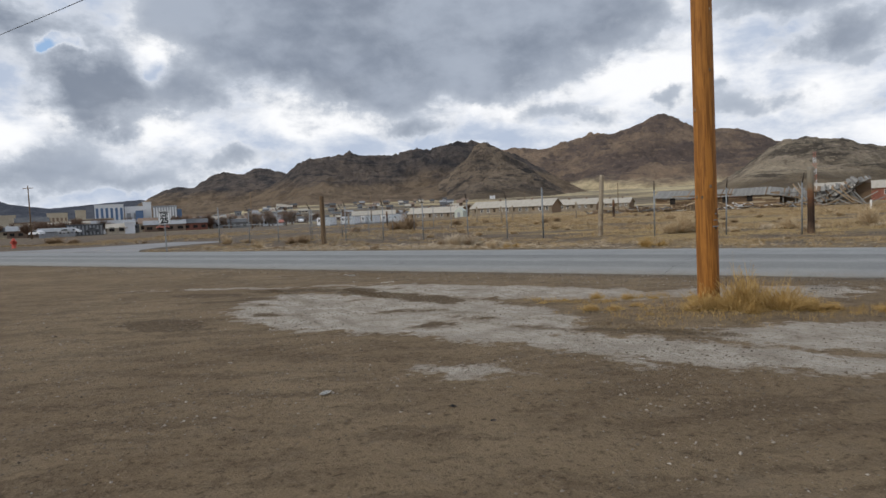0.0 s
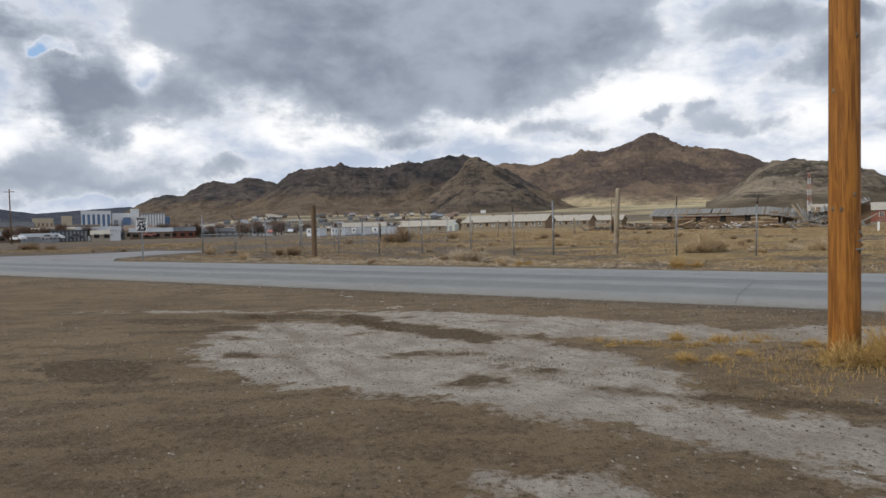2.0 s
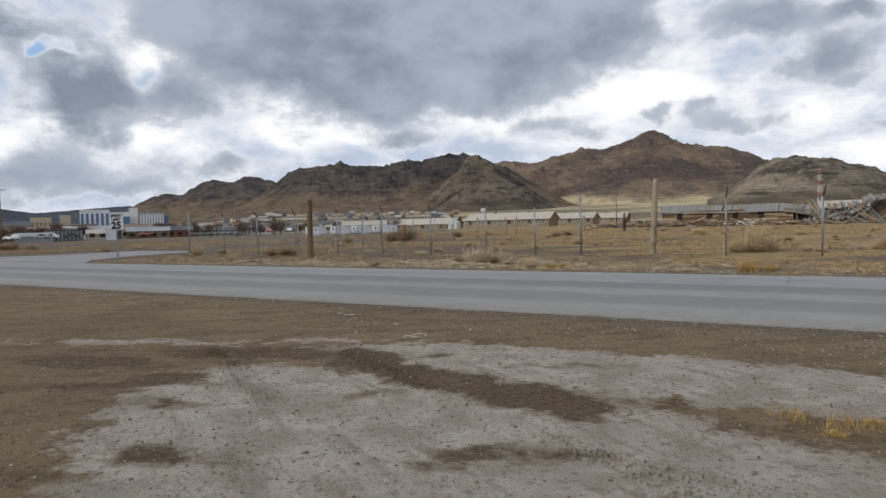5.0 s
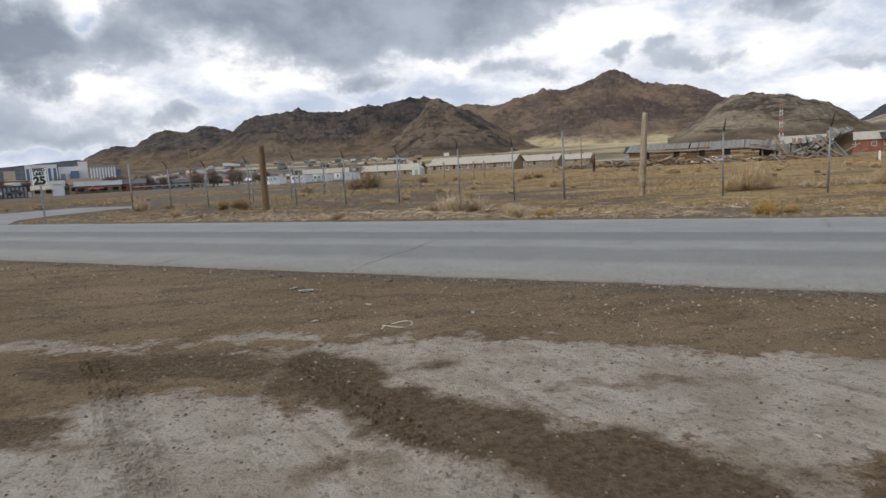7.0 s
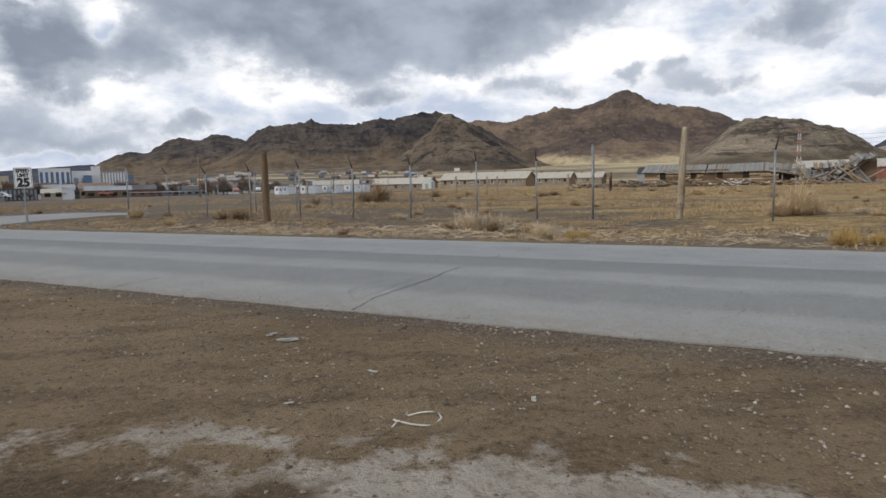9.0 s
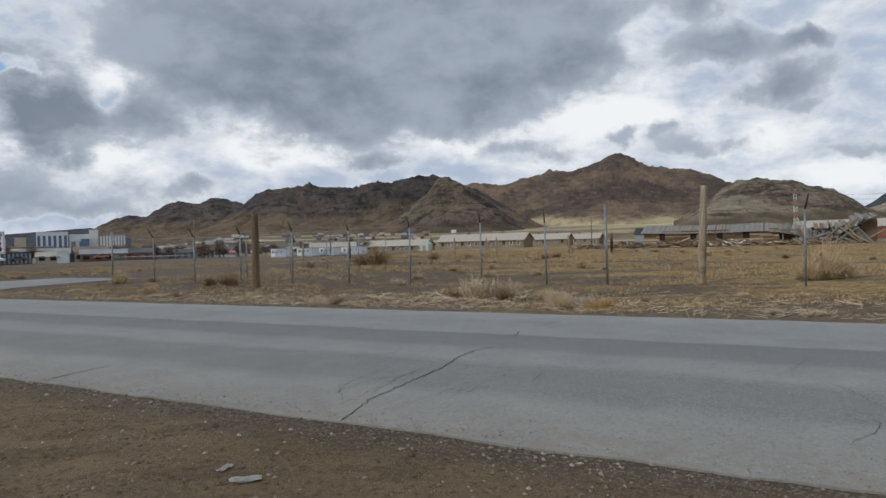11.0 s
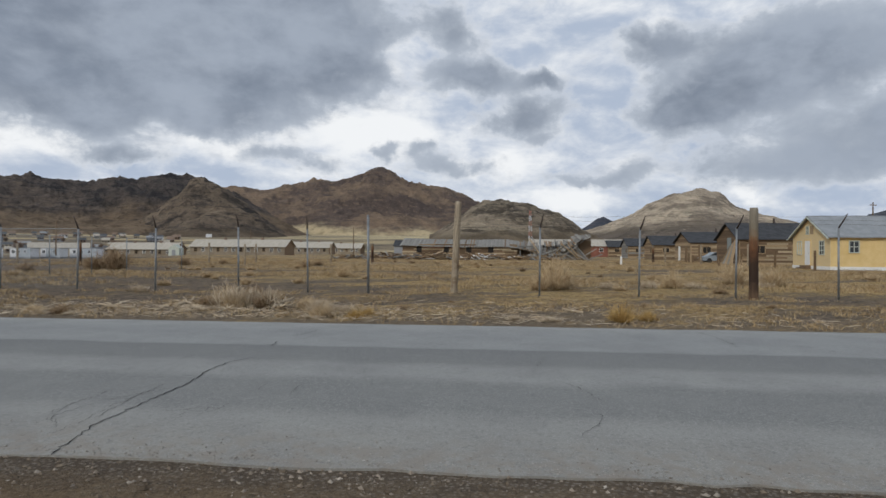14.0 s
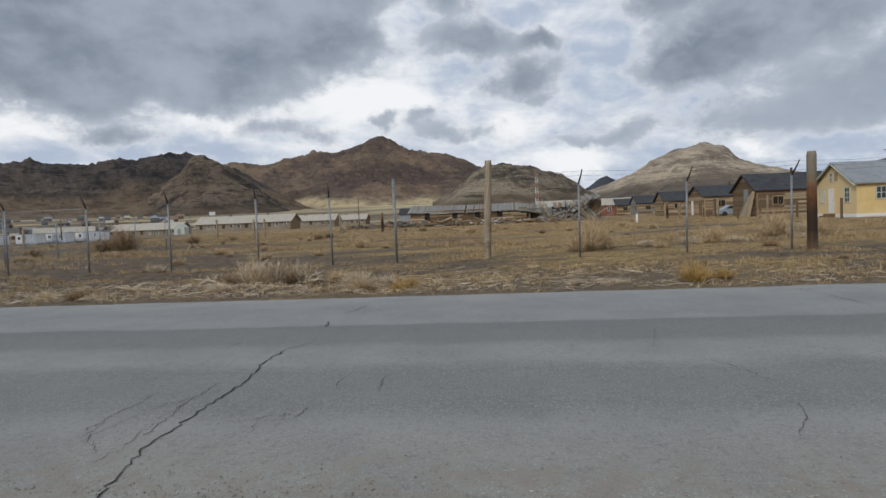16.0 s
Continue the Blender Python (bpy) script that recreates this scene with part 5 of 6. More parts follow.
def ruin():
    """A long board barrack: its near half stands under a sagging roof, its far half has fallen."""
    rng = random.Random(12)
    u0, v0 = uv_of(41.4, 113.5)
    ob = base("ruined_barrack", "collapsing board barrack with sagging grey roof and fallen half", "ruin", turn_u(u0, v0))
    L, W, eave, ridge = 20.0, 8.0, 2.5, 3.6
    part("wall", boxed((0, 0, -0.1, L, W, eave - 0.55)), M_BOARD_DARK, ob)
    z = 0.1
    while z < eave - 0.1:
        x = 0.0
        while x < L:
            n = rng.uniform(1.0, 3.2)
            if rng.random() < 0.78:
                part("board", boxed((x, -0.05 - rng.random() * 0.03, z, min(L, x + n) - 0.02, -0.01, z + 0.22)), rng.choice((M_BOARD, M_BOARD_DARK, M_BOARD_DARK, M_BOARD_TAN)), ob)
            x += n
        z += 0.25
    for x in (2.5, 7.3, 11.2, 15.0):
        part("window", boxed((x, -0.10, 1.1, x + 0.9, -0.02, 2.2)), M_VOID, ob, "empty dark window opening")
    # the roof sags: strips of boards, dipping towards the fallen end
    n = 96
    for side in (0, 1):
        for i in range(n):
            a, b = -0.4 + (L + 3.0) * i / n, -0.4 + (L + 3.0) * (i + 1) / n - 0.02
            if rng.random() < 0.05:
                continue
            sag = -0.25 * math.sin(i / n * 3.1) - (0.9 * max(0, i / n - 0.8) / 0.2 if i / n > 0.8 else 0) + rng.uniform(-0.05, 0.05)
            y0, y1 = (-0.55 + rng.uniform(-0.15, 0.1), W / 2) if side == 0 else (W + 0.5, W / 2)
            bm = bmesh.new()
            vs = [bm.verts.new(q) for q in ((a, y0, eave - 0.2 + sag), (b, y0, eave - 0.2 + sag), (b, y1, ridge + sag), (a, y1, ridge + sag), (a, y0, eave - 0.12 + sag), (b, y0, eave - 0.12 + sag), (b, y1, ridge + 0.08 + sag), (a, y1, ridge + 0.08 + sag))]
            for f in ((0, 3, 2, 1), (4, 5, 6, 7), (0, 1, 5, 4), (1, 2, 6, 5), (2, 3, 7, 6), (3, 0, 4, 7)):
                bm.faces.new([vs[k] for k in f])
            part("roof_board", bm, M_BOARD_DARK if rng.random() < 0.07 else M_OLDROOF, ob)
    # open bay under the broken roof end
    for x in (20.4, 22.2):
        part("prop", boxed((x, -0.1, 0, x + 0.16, 0.08, 2.2)), M_BOARD_GREY, ob)
    part("prop", boxed((20.1, -0.15, 2.15, 23.0, 0.05, 2.35)), M_BOARD_GREY, ob)
    part("back_wall", boxed((20.0, 5.0, 0, 24.0, 5.1, 2.3)), M_BOARD_DARK, ob)
    # fallen slabs of roof lying low
    for k, (x, y, z, w, ry, rx, rz) in enumerate([(22.6, -0.6, 0.5, 3.6, 4, 38, 0), (25.6, -0.9, 0.7, 2.8, -5, 46, 8), (24.0, 1.8, 1.7, 4.5, 3, 14, -5), (28.0, 1.6, 1.7, 5.0, -6, 16, 6)]):
        for j in range(int(w / 0.24)):
            if rng.random() < 0.1:
                continue
            b = part("roof_board", boxed((0, 0, 0, 0.22, rng.uniform(2.2, 2.9), 0.035)), M_BOARD_GREY, ob)
            b.matrix_basis = pose(x, y, z, 0, 0, rz) @ pose(0, 0, 0, rx, ry, 0) @ Matrix.Translation((0.24 * j, rng.uniform(-0.25, 0.1), 0)) @ pose(0, 0, 0, 0, 0, rng.uniform(-2, 2))
    # roof slabs thrown up against the standing end
    for k, (x, z, w, ry, rx, ln) in enumerate([(25.2, 0.3, 2.2, -38, 14, 4.2), (27.2, 0.5, 2.4, -50, 8, 4.4), (28.6, 1.6, 2.2, -33, -6, 3.6), (23.8, 0.6, 1.8, -20, 20, 3.4)]):
        for j in range(int(w / 0.2)):
            if rng.random() < 0.12:
                continue
            b = part("roof_board", boxed((0, -0.09, 0, ln * rng.uniform(0.75, 1.1), 0.09, 0.035)), M_BOARD_GREY, ob)
            b.matrix_basis = pose(x, -0.8, z, 0, 0, rng.uniform(-3, 3)) @ pose(0, 0, 0, 0, ry, 0) @ pose(0, 0, 0, rx, 0, 0) @ Matrix.Translation((rng.uniform(-0.3, 0.3), 0.2 * j, 0))
    # jumble of tilted rafters and boards round the standing end
    for j in range(110):
        x = rng.uniform(24.0, 32.0)
        ln = rng.uniform(2.0, 4.6)
        b = part("rafter", boxed((-0.08, -0.03, 0, 0.08, 0.03, ln)), M_BOARD_GREY if rng.random() < 0.8 else M_BOARD, ob)
        lean = rng.choice((-1, 1)) * rng.uniform(25, 72)
        if x > 28:
            lean = -rng.uniform(28, 62) if rng.random() < 0.7 else lean
        b.matrix_basis = pose(x, rng.uniform(-1.0, 2.5), 0.0, rng.uniform(-22, 10), lean, rng.uniform(-15, 15))
    # added sheet whose near-black colour draws the shade within the wreck
    part("back_wall", boxed((24.2, 3.2, 0, 30.4, 3.4, 2.5)), M_VOID, ob, "near-black sheet for the shaded inside of the wreck")
    part("broken_floor", boxed((22.6, -0.2, 0, 31.0, 3.0, 0.7)), M_BOARD_DARK, ob)
    for x, y, z, w, ln, yaw, pitch, roll in ((20.6, -0.4, 1.9, 3.0, 3.4, 0, 10, 26), (23.4, -1.2, 0.9, 3.4, 3.0, 4, 6, 30), (24.6, -0.9, 2.2, 3.8, 2.8, -4, -4, 20), (26.2, -1.3, 0.6, 4.6, 2.4, 3, -30, 34), (27.6, -1.1, 1.3, 4.2, 2.2, 6, -36, 28), (28.9, -0.6, 2.6, 3.4, 2.6, -8, -18, 12)):
        for j in range(int(w / 0.3)):
            if rng.random() < 0.12:
                continue
            b = part("roof_board", boxed((0, 0, 0, 0.27, ln * rng.uniform(0.75, 1.08), 0.04)), M_BOARD_GREY if rng.random() < 0.85 else M_BOARD_DARK, ob)
            b.matrix_basis = pose(x, y, z, 0, 0, yaw) @ pose(0, 0, 0, roll, pitch, 0) @ Matrix.Translation((0.3 * j, rng.uniform(-0.2, 0.2), 0)) @ pose(0, 0, 0, 0, 0, rng.uniform(-4, 4))
    part("end_wall", prism(bmesh.new(), [(0, 0), (5, 0), (5, 2.6), (2.0, 4.0), (0, 3.2)], 2.0), M_BOARD_DARK, ob).matrix_basis = Matrix.Translation((30.6, 1.2, 0))
    for j in range(12):
        b = part("roof_board", boxed((0, 0, 0, 0.2, 3.0, 0.035)), M_BOARD_GREY, ob)
        b.matrix_basis = pose(29.4 + 0.27 * j, 0.2, 3.35 + 0.04 * j, 12, -14, rng.uniform(-4, 4))
    for j in range(34):
        x = rng.uniform(-1, 31)
        b = part("plank", boxed((-rng.uniform(0.5, 1.6), -0.1, 0, rng.uniform(0.5, 1.6), 0.1, 0.05)), rng.choice((M_BOARD, M_BOARD_GREY, M_BOARD_DARK)), ob)
        b.matrix_basis = pose(x, rng.uniform(-4.0, -0.6), rng.uniform(0.0, 0.35), rng.uniform(-12, 12), rng.uniform(-20, 20), rng.uniform(-60, 60))
    return ob


ruin()


def rubble(bearing, r, wide, high, n, label, seed, mats):
    """A low heap of broken boards."""
    rng = random.Random(seed)
    u, v = place_uv(bearing, r)
    ob = base("rubble_heap", label, "rubble", turn_u(u, v), "heaps of broken boards")
    for j in range(n):
        t = rng.uniform(-1, 1)
        h = high * (1 - t * t)
        b = part("plank", boxed((-rng.uniform(0.4, 1.7), -rng.uniform(0.05, 0.15), 0, rng.uniform(0.4, 1.7), 0.1, rng.uniform(0.04, 0.16))), rng.choice(mats), ob)
        b.matrix_basis = pose(t * wide / 2, rng.uniform(-1.6, 1.6), rng.uniform(0, h), rng.uniform(-20, 20), rng.uniform(-22, 22), rng.uniform(-70, 70))
    return ob


rubble(20.3, 103, 8, 0.9, 100, "low heap of dark and grey broken boards", 4, (M_BOARD_DARK, M_BOARD_GREY, M_BOARD_DARK, M_BOARD))
rubble(24.3, 104, 9, 0.9, 110, "heap of weathered boards fallen from the ruin", 5, (M_BOARD, M_BOARD_GREY, M_BOARD_DARK, M_BOARD_DARK))
rubble(28.4, 103, 9, 0.8, 100, "heap of boards and plaster in front of the ruin", 6, (M_BOARD_GREY, M_BOARD, M_WHITE, M_BOARD_DARK))
rubble(32.5, 102, 8, 0.7, 80, "heap of splintered boards below the fallen roof", 8, (M_BOARD_GREY, M_BOARD, M_BOARD_DARK))
rubble(16.8, 106, 6, 0.6, 50, "scatter of dark broken boards in the grass", 7, (M_BOARD_DARK, M_BOARD_GREY))


def white_stake(u, v, h):
    ob = part("marker_stake", boxed((-0.09, -0.09, -0.05, 0.09, 0.09, h), (-0.07, -0.07, h, 0.07, 0.07, h + 0.06)), M_WHITE)
    ob.matrix_basis = turn_u(u, v)
    return tagged(ob, "short white marker stake standing in the field", "stake")


white_stake(14.6, 63.5, 0.85)


for i, (u, v, h) in enumerate(((26.9, 84.6, 2.0), (26.2, 80.8, 1.2), (27.2, 79.6, 2.3), (26.0, 78.2, 1.0), (27.6, 66.0, 1.3), (27.0, 56.0, 1.5), (26.4, 47.2, 1.6), (24.0, 62.0, 1.1))):
    wooden_post(u, v, h, 0.16 if h > 1.9 else 0.10, (0, 0), M_BROWNPOST, "old brown wooden post beside the cabins", 40 + i)


M_BLUEGREY = worn("blue_grey_siding", (0.34, 0.38, 0.42), (0.41, 0.45, 0.48), 0.5, (0.28, 0.31, 0.34), 0.7, grain=3)


def trailer(bearing, r, L, h, label, seed, turn=0):
    u, v = place_uv(bearing, r)
    q = along(u, v)
    ob = base("trailer", label, "trailer", turn_u(u, v, ground_z(q.x, q.y), turn), "white trailers")
    bm = prism(bmesh.new(), [(0, 0.35), (3, 0.35), (3, h - 0.15), (1.5, h), (0, h - 0.15)], L)
    part("body", bm, M_TOWNWHITE, ob)
    part("skirt", boxed((0.05, 0.05, 0, L - 0.05, 2.95, 0.35)), M_TOWNGREY, ob)
    part("roof", boxed((-0.1, -0.1, h - 0.12, L + 0.1, 3.1, h + 0.02)), M_TOWNGREY, ob)
    part("side_panel", boxed((L * 0.30, -0.03, 0.36, L + 0.02, -0.004, h - 0.16)), M_BLUEGREY, ob, "blue-grey siding")
    for i in range(3):
        window("window", ob, 0.9, 0.9, on_side(L * (0.18 + 0.28 * i), 1.3), M_TOWNWHITE, (2, 1))
    return ob


for i, (b, L) in enumerate(((-10.9, 5.4), (-8.7, 5.6), (-6.8, 5.4), (-4.9, 7.6))):
    trailer(b, 192 + 2 * i, L, 2.7, "white trailer home with grey siding on the field", i)


def shed(bearing, r, wide, deep, high, wall, roof, label, name="building", stripes=None, flat=True, group="town buildings"):
    p = polar(bearing, r, 0)
    p.z = ground_z(p.x, p.y)
    ob = base(name, label, "building", pose(p.x, p.y, p.z, 0, 0, -bearing), group)
    if flat:
        part("wall", boxed((-wide / 2, 0, -1.5, wide / 2, deep, high)), wall, ob)
        part("roof", boxed((-wide / 2 - 0.3, -0.3, high, wide / 2 + 0.3, deep + 0.3, high + 0.03 * high + 0.2)), roof, ob)
    else:
        bm = gable_shell(wide, deep, high * 0.65, high)
        w = part("wall", bm, wall, ob)
        w.matrix_basis = Matrix.Translation((-wide / 2, 0, 0))
        for bm in gable_roof(wide, deep, high * 0.65, high, 0.4):
            part("roof", bm, roof, ob).matrix_basis = Matrix.Translation((-wide / 2, 0, 0))
    if stripes:
        n, mat, lo, hi = stripes
        for i in range(n):
            x = -wide / 2 + wide * (i + 0.5) / n
            part("window", boxed((x - wide / n * 0.27, -0.25, high * lo, x + wide / n * 0.27, -0.02, high * hi)), mat, ob)
    return ob


# tall hotels of the town
shed(-27.55, 900, 33, 18, 29, M_TOWNWHITE, M_TOWNWHITE, "tall white hotel tower with blue glass strips", "hotel", (6, M_BLUEGLASS, 0.35, 0.88))
shed(-25.6, 910, 26, 20, 26, M_TOWNWHITE, M_TOWNWHITE, "white stepped hotel block with glass front", "hotel", (3, M_TOWNGREY, 0.3, 0.7))
shed(-24.75, 900, 10, 18, 31, M_TOWNWHITE, M_TOWNWHITE, "narrow white hotel tower", "hotel")
shed(-25.35, 895, 9, 6, 21, M_BLUEGLASS, M_TOWNWHITE, "blue glass stair block of the hotel", "hotel")
shed(-23.4, 890, 29, 18, 25, M_TOWNGREY, M_TOWNGREY, "grey hotel block with pale upright strips", "hotel", (9, M_TOWNWHITE, 0.1, 0.95))
shed(-22.3, 900, 6, 8, 20, M_BLUEGLASS, M_TOWNGREY, "dark blue glass annex", "hotel")
shed(-29.6, 860, 11, 12, 22, M_TOWNTAN, M_TOWNTAN, "pale cube-shaped town building", "building")
shed(-31.2, 820, 20, 14, 19, M_TOWNTAN, M_TOWNTAN, "tan town building with flat roof", "building", (5, M_TOWNBROWN, 0.55, 0.75))
shed(-33.0, 560, 22, 20, 12, M_TOWNBROWN, M_DARKROOF, "long dark-roofed brown warehouse", "warehouse", (6, M_VOID, 0.3, 0.6), False)
shed(-35.6, 560, 26, 20, 10, M_TOWNTAN, M_TOWNTAN, "wide tan flat-roofed building", "building", (6, M_TOWNBROWN, 0.3, 0.5))
shed(-34.6, 700, 16, 14, 16, M_TOWNTAN, M_TOWNTAN, "tan flat-roofed town building", "building")
shed(-29.0, 470, 26, 12, 8.0, M_TOWNBROWN, M_TOWNTAN, "brown low building with pale roof edge", "building", (7, M_VOID, 0.2, 0.6))
shed(-32.2, 450, 26, 12, 7.0, M_TOWNTAN, M_TOWNTAN, "tan low shop building", "building", (6, M_VOID, 0.2, 0.6))
shed(-31.9, 230, 10, 9, 2.9, M_TOWNGREY, M_TOWNGREY, "grey corrugated metal shed", "shed", None, False)
shed(-29.9, 240, 11, 8, 3.6, M_DARKROOF, M_DARKROOF, "dark fenced shed beside the field", "shed", (10, M_TOWNGREY, 0.05, 0.95))
shed(-27.6, 236, 6.0, 6, 3.4, M_TOWNTAN, M_PALEROOF, "small beige building at the field edge", "building", (2, M_VOID, 0.3, 0.7), False)
shed(-26.6, 236, 3.2, 6, 3.7, M_TOWNWHITE, M_TOWNWHITE, "small white building at the field edge", "building")
shed(-25.8, 260, 5, 6, 3.2, M_TOWNGREY, M_DARKROOF, "small grey shed at the field edge", "shed", None, False)
rng = random.Random(77)
for i in range(330):
    b = rng.uniform(-38, -13) if i % 3 else rng.uniform(-16, 3)
    r = rng.uniform(270, 900) if b < -14 else rng.uniform(330, 1000)
    wide = rng.uniform(4, 11)
    m = rng.choice((M_TOWNWHITE, M_TOWNGREY, M_TOWNTAN, M_TOWNBROWN, M_TOWNBROWN, M_TOWNGREY))
    shed(b, r, wide, rng.uniform(4, 8), rng.uniform(2.8, 4.4) + max(0, r - 400) * 0.006, m, rng.choice((M_DARKROOF, M_TOWNGREY, M_TOWNBROWN, M_PALEROOF, M_DARKROOF)),
         {"white_tower_wall": "small white house of the town", "grey_town_wall": "small grey house of the town", "tan_town_wall": "small tan house of the town", "brown_town_wall": "small brown house of the town"}[m.name], "house", (3, M_VOID, 0.25, 0.5), False, "far town houses")
for i in range(95):
    b, r = rng.uniform(-38, -14), rng.uniform(245, 430)
    m = rng.choice((M_TOWNWHITE, M_TOWNGREY, M_TOWNTAN, M_TOWNBROWN, M_TOWNBROWN, M_REDWALL))
    shed(b, r, rng.uniform(6, 15), rng.uniform(5, 9), rng.uniform(3.4, 5.6), m, rng.choice((M_DARKROOF, M_TOWNGREY, M_TOWNBROWN, M_PALEROOF, M_TOWNGREY)),
         "low workshop building at the edge of the town", "workshop", (4, M_VOID, 0.2, 0.45), i % 3 == 0, "town workshops")
shed(-5.6, 260, 18, 6, 4.6, M_TOWNTAN, M_PALEROOF, "long pale-roofed shed behind the trailers", "shed", None, False)
shed(5.3, 1090, 9, 6, 5.0, M_TOWNWHITE, M_TOWNWHITE, "lone white hut on the rock spur", "house")
shed(11.8, 520, 16, 8, 4.5, M_TOWNTAN, M_TOWNWHITE, "pale-roofed house below the hills", "house", None, False)
shed(15.5, 600, 14, 8, 4.5, M_TOWNTAN, M_TOWNWHITE, "pale-roofed house below the hills", "house", None, False)


def parked_car(p, turn, mat, label):
    ob = base("car", label, "car", pose(p.x, p.y, p.z, 0, 0, turn), "parked cars")
    bm = prism(bmesh.new(), [(0, 0.3), (4.4, 0.3), (4.45, 0.75), (3.6, 0.95), (2.9, 1.4), (1.3, 1.42), (0.6, 1.0), (0, 0.9)], 1.75)
    part("body", bm, mat, ob)
    for y in (0.85, 3.5):
        for x in (-0.05, 1.6):
            part("wheel", tube(bmesh.new(), [(x, y, 0.32), (x + 0.2, y, 0.32)], [0.32, 0.32], 12), M_RUBBER, ob)
    part("window", prism(bmesh.new(), [(1.0, 0.98), (3.3, 0.98), (2.8, 1.34), (1.4, 1.36)], 1.8), M_GLASS, ob).matrix_basis = Matrix.Translation((-0.025, 0, 0))
    return ob


car_paints = [M_TOWNWHITE, M_TOWNGREY, M_TOWNWHITE, M_DARKROOF, M_RED]
for i, (b, r) in enumerate(((-33.2, 205), (-31.0, 215), (-30.4, 218), (-28.9, 222), (-23.5, 250), (-21.8, 300), (-20.5, 290), (-18.3, 310), (-17.2, 300), (-13.8, 240), (-12.2, 245))):
    parked_car(polar(b, r), 70 + 13 * i, car_paints[i % 5], ("white", "grey", "white", "dark", "red")[i % 5] + " parked car at the edge of the town")
p = along(32.2, 80.5)
parked_car(p, 58, worn("pale_blue_car_paint", (0.26, 0.30, 0.34), (0.33, 0.37, 0.40), 2.0, rough=0.4), "pale blue-white old car between the cabins")

# ---------------------------------------------------------------- plants
def grass_mesh(name, spots, mat, seed, blades_each=(7, 13), height=(0.12, 0.30), spread_r=0.09, lean=0.6, wide=0.006):
    """Tufts of single blades at the given spots (x, y, z, size)."""
    rng = random.Random(seed)
    vv, ff = [], []
    for x, y, z, s in spots:
        for _ in range(rng.randint(*blades_each)):
            a, d = rng.uniform(0, 6.283), rng.uniform(0, spread_r) * s
            bx, by = x + math.cos(a) * d, y + math.sin(a) * d
            h = rng.uniform(*height) * s
            la = a + rng.uniform(-0.9, 0.9)
            out = rng.uniform(0.1, lean) * h
            t = rng.uniform(0, 6.283)
            w = wide * rng.uniform(0.6, 1.4) * s ** 0.5
            cx, cy = math.cos(t) * w, math.sin(t) * w
            k = len(vv)
            mx, my = bx + math.cos(la) * out * 0.35, by + math.sin(la) * out * 0.35
            vv += [(bx - cx, by - cy, z - 0.02), (bx + cx, by + cy, z - 0.02), (mx + cx * 0.7, my + cy * 0.7, z + h * 0.6), (mx - cx * 0.7, my - cy * 0.7, z + h * 0.6),
                   (bx + math.cos(la) * out, by + math.sin(la) * out, z + h)]
            ff += [(k, k + 1, k + 2, k + 3), (k + 3, k + 2, k + 4)]
    return mesh_of(name, vv, ff, mat)


rng = random.Random(31)
spots = []
# verge between road and fence: dense low straw
for _ in range(9500):
    u, v = rng.uniform(-42, 26), 7.75 + rng.random() ** 0.8 * 9.0
    if -43 < u < -23 and v > 7.4 and (u > -28 - 6 and u < -22 or u < -30):
        if u < -24:
            continue
    if noise.noise((u * 0.35, v * 0.7, 2)) + 0.25 * noise.noise((u * 1.7, v * 1.7, 5)) < -0.12 + 0.25 * (v > 13):
        continue
    p = along(u, v)
    spots.append((p.x, p.y, ground_z(p.x, p.y), rng.uniform(0.5, 1.15)))
tagged(grass_mesh("dry_grass", spots, M_GRASS, 1, height=(0.03, 0.12), spread_r=0.17, lean=2.4, wide=0.008), "short dry straw grass along the road verge", "grass", kind="stuff")
spots = []
for _ in range(30000):
    u, v = rng.uniform(-60, 45), 16.5 + rng.random() ** 1.3 * 75
    if -37 < u < -27 and v < 42:
        continue
    if noise.noise((u * 0.07, v * 0.16, 8)) + 0.5 * noise.noise((u * 0.5, v * 0.9, 4)) + 0.3 * noise.noise((u * 1.6, v * 1.6, 6)) < 0.06:
        continue
    p = along(u, v)
    spots.append((p.x, p.y, ground_z(p.x, p.y), rng.uniform(0.6, 1.5) * (1 + v * 0.006)))
tagged(grass_mesh("dry_grass", spots, M_GRASS, 2, (9, 15), (0.04, 0.15), 0.30, 2.2, 0.010), "dry golden grass across the open field", "grass", kind="stuff")


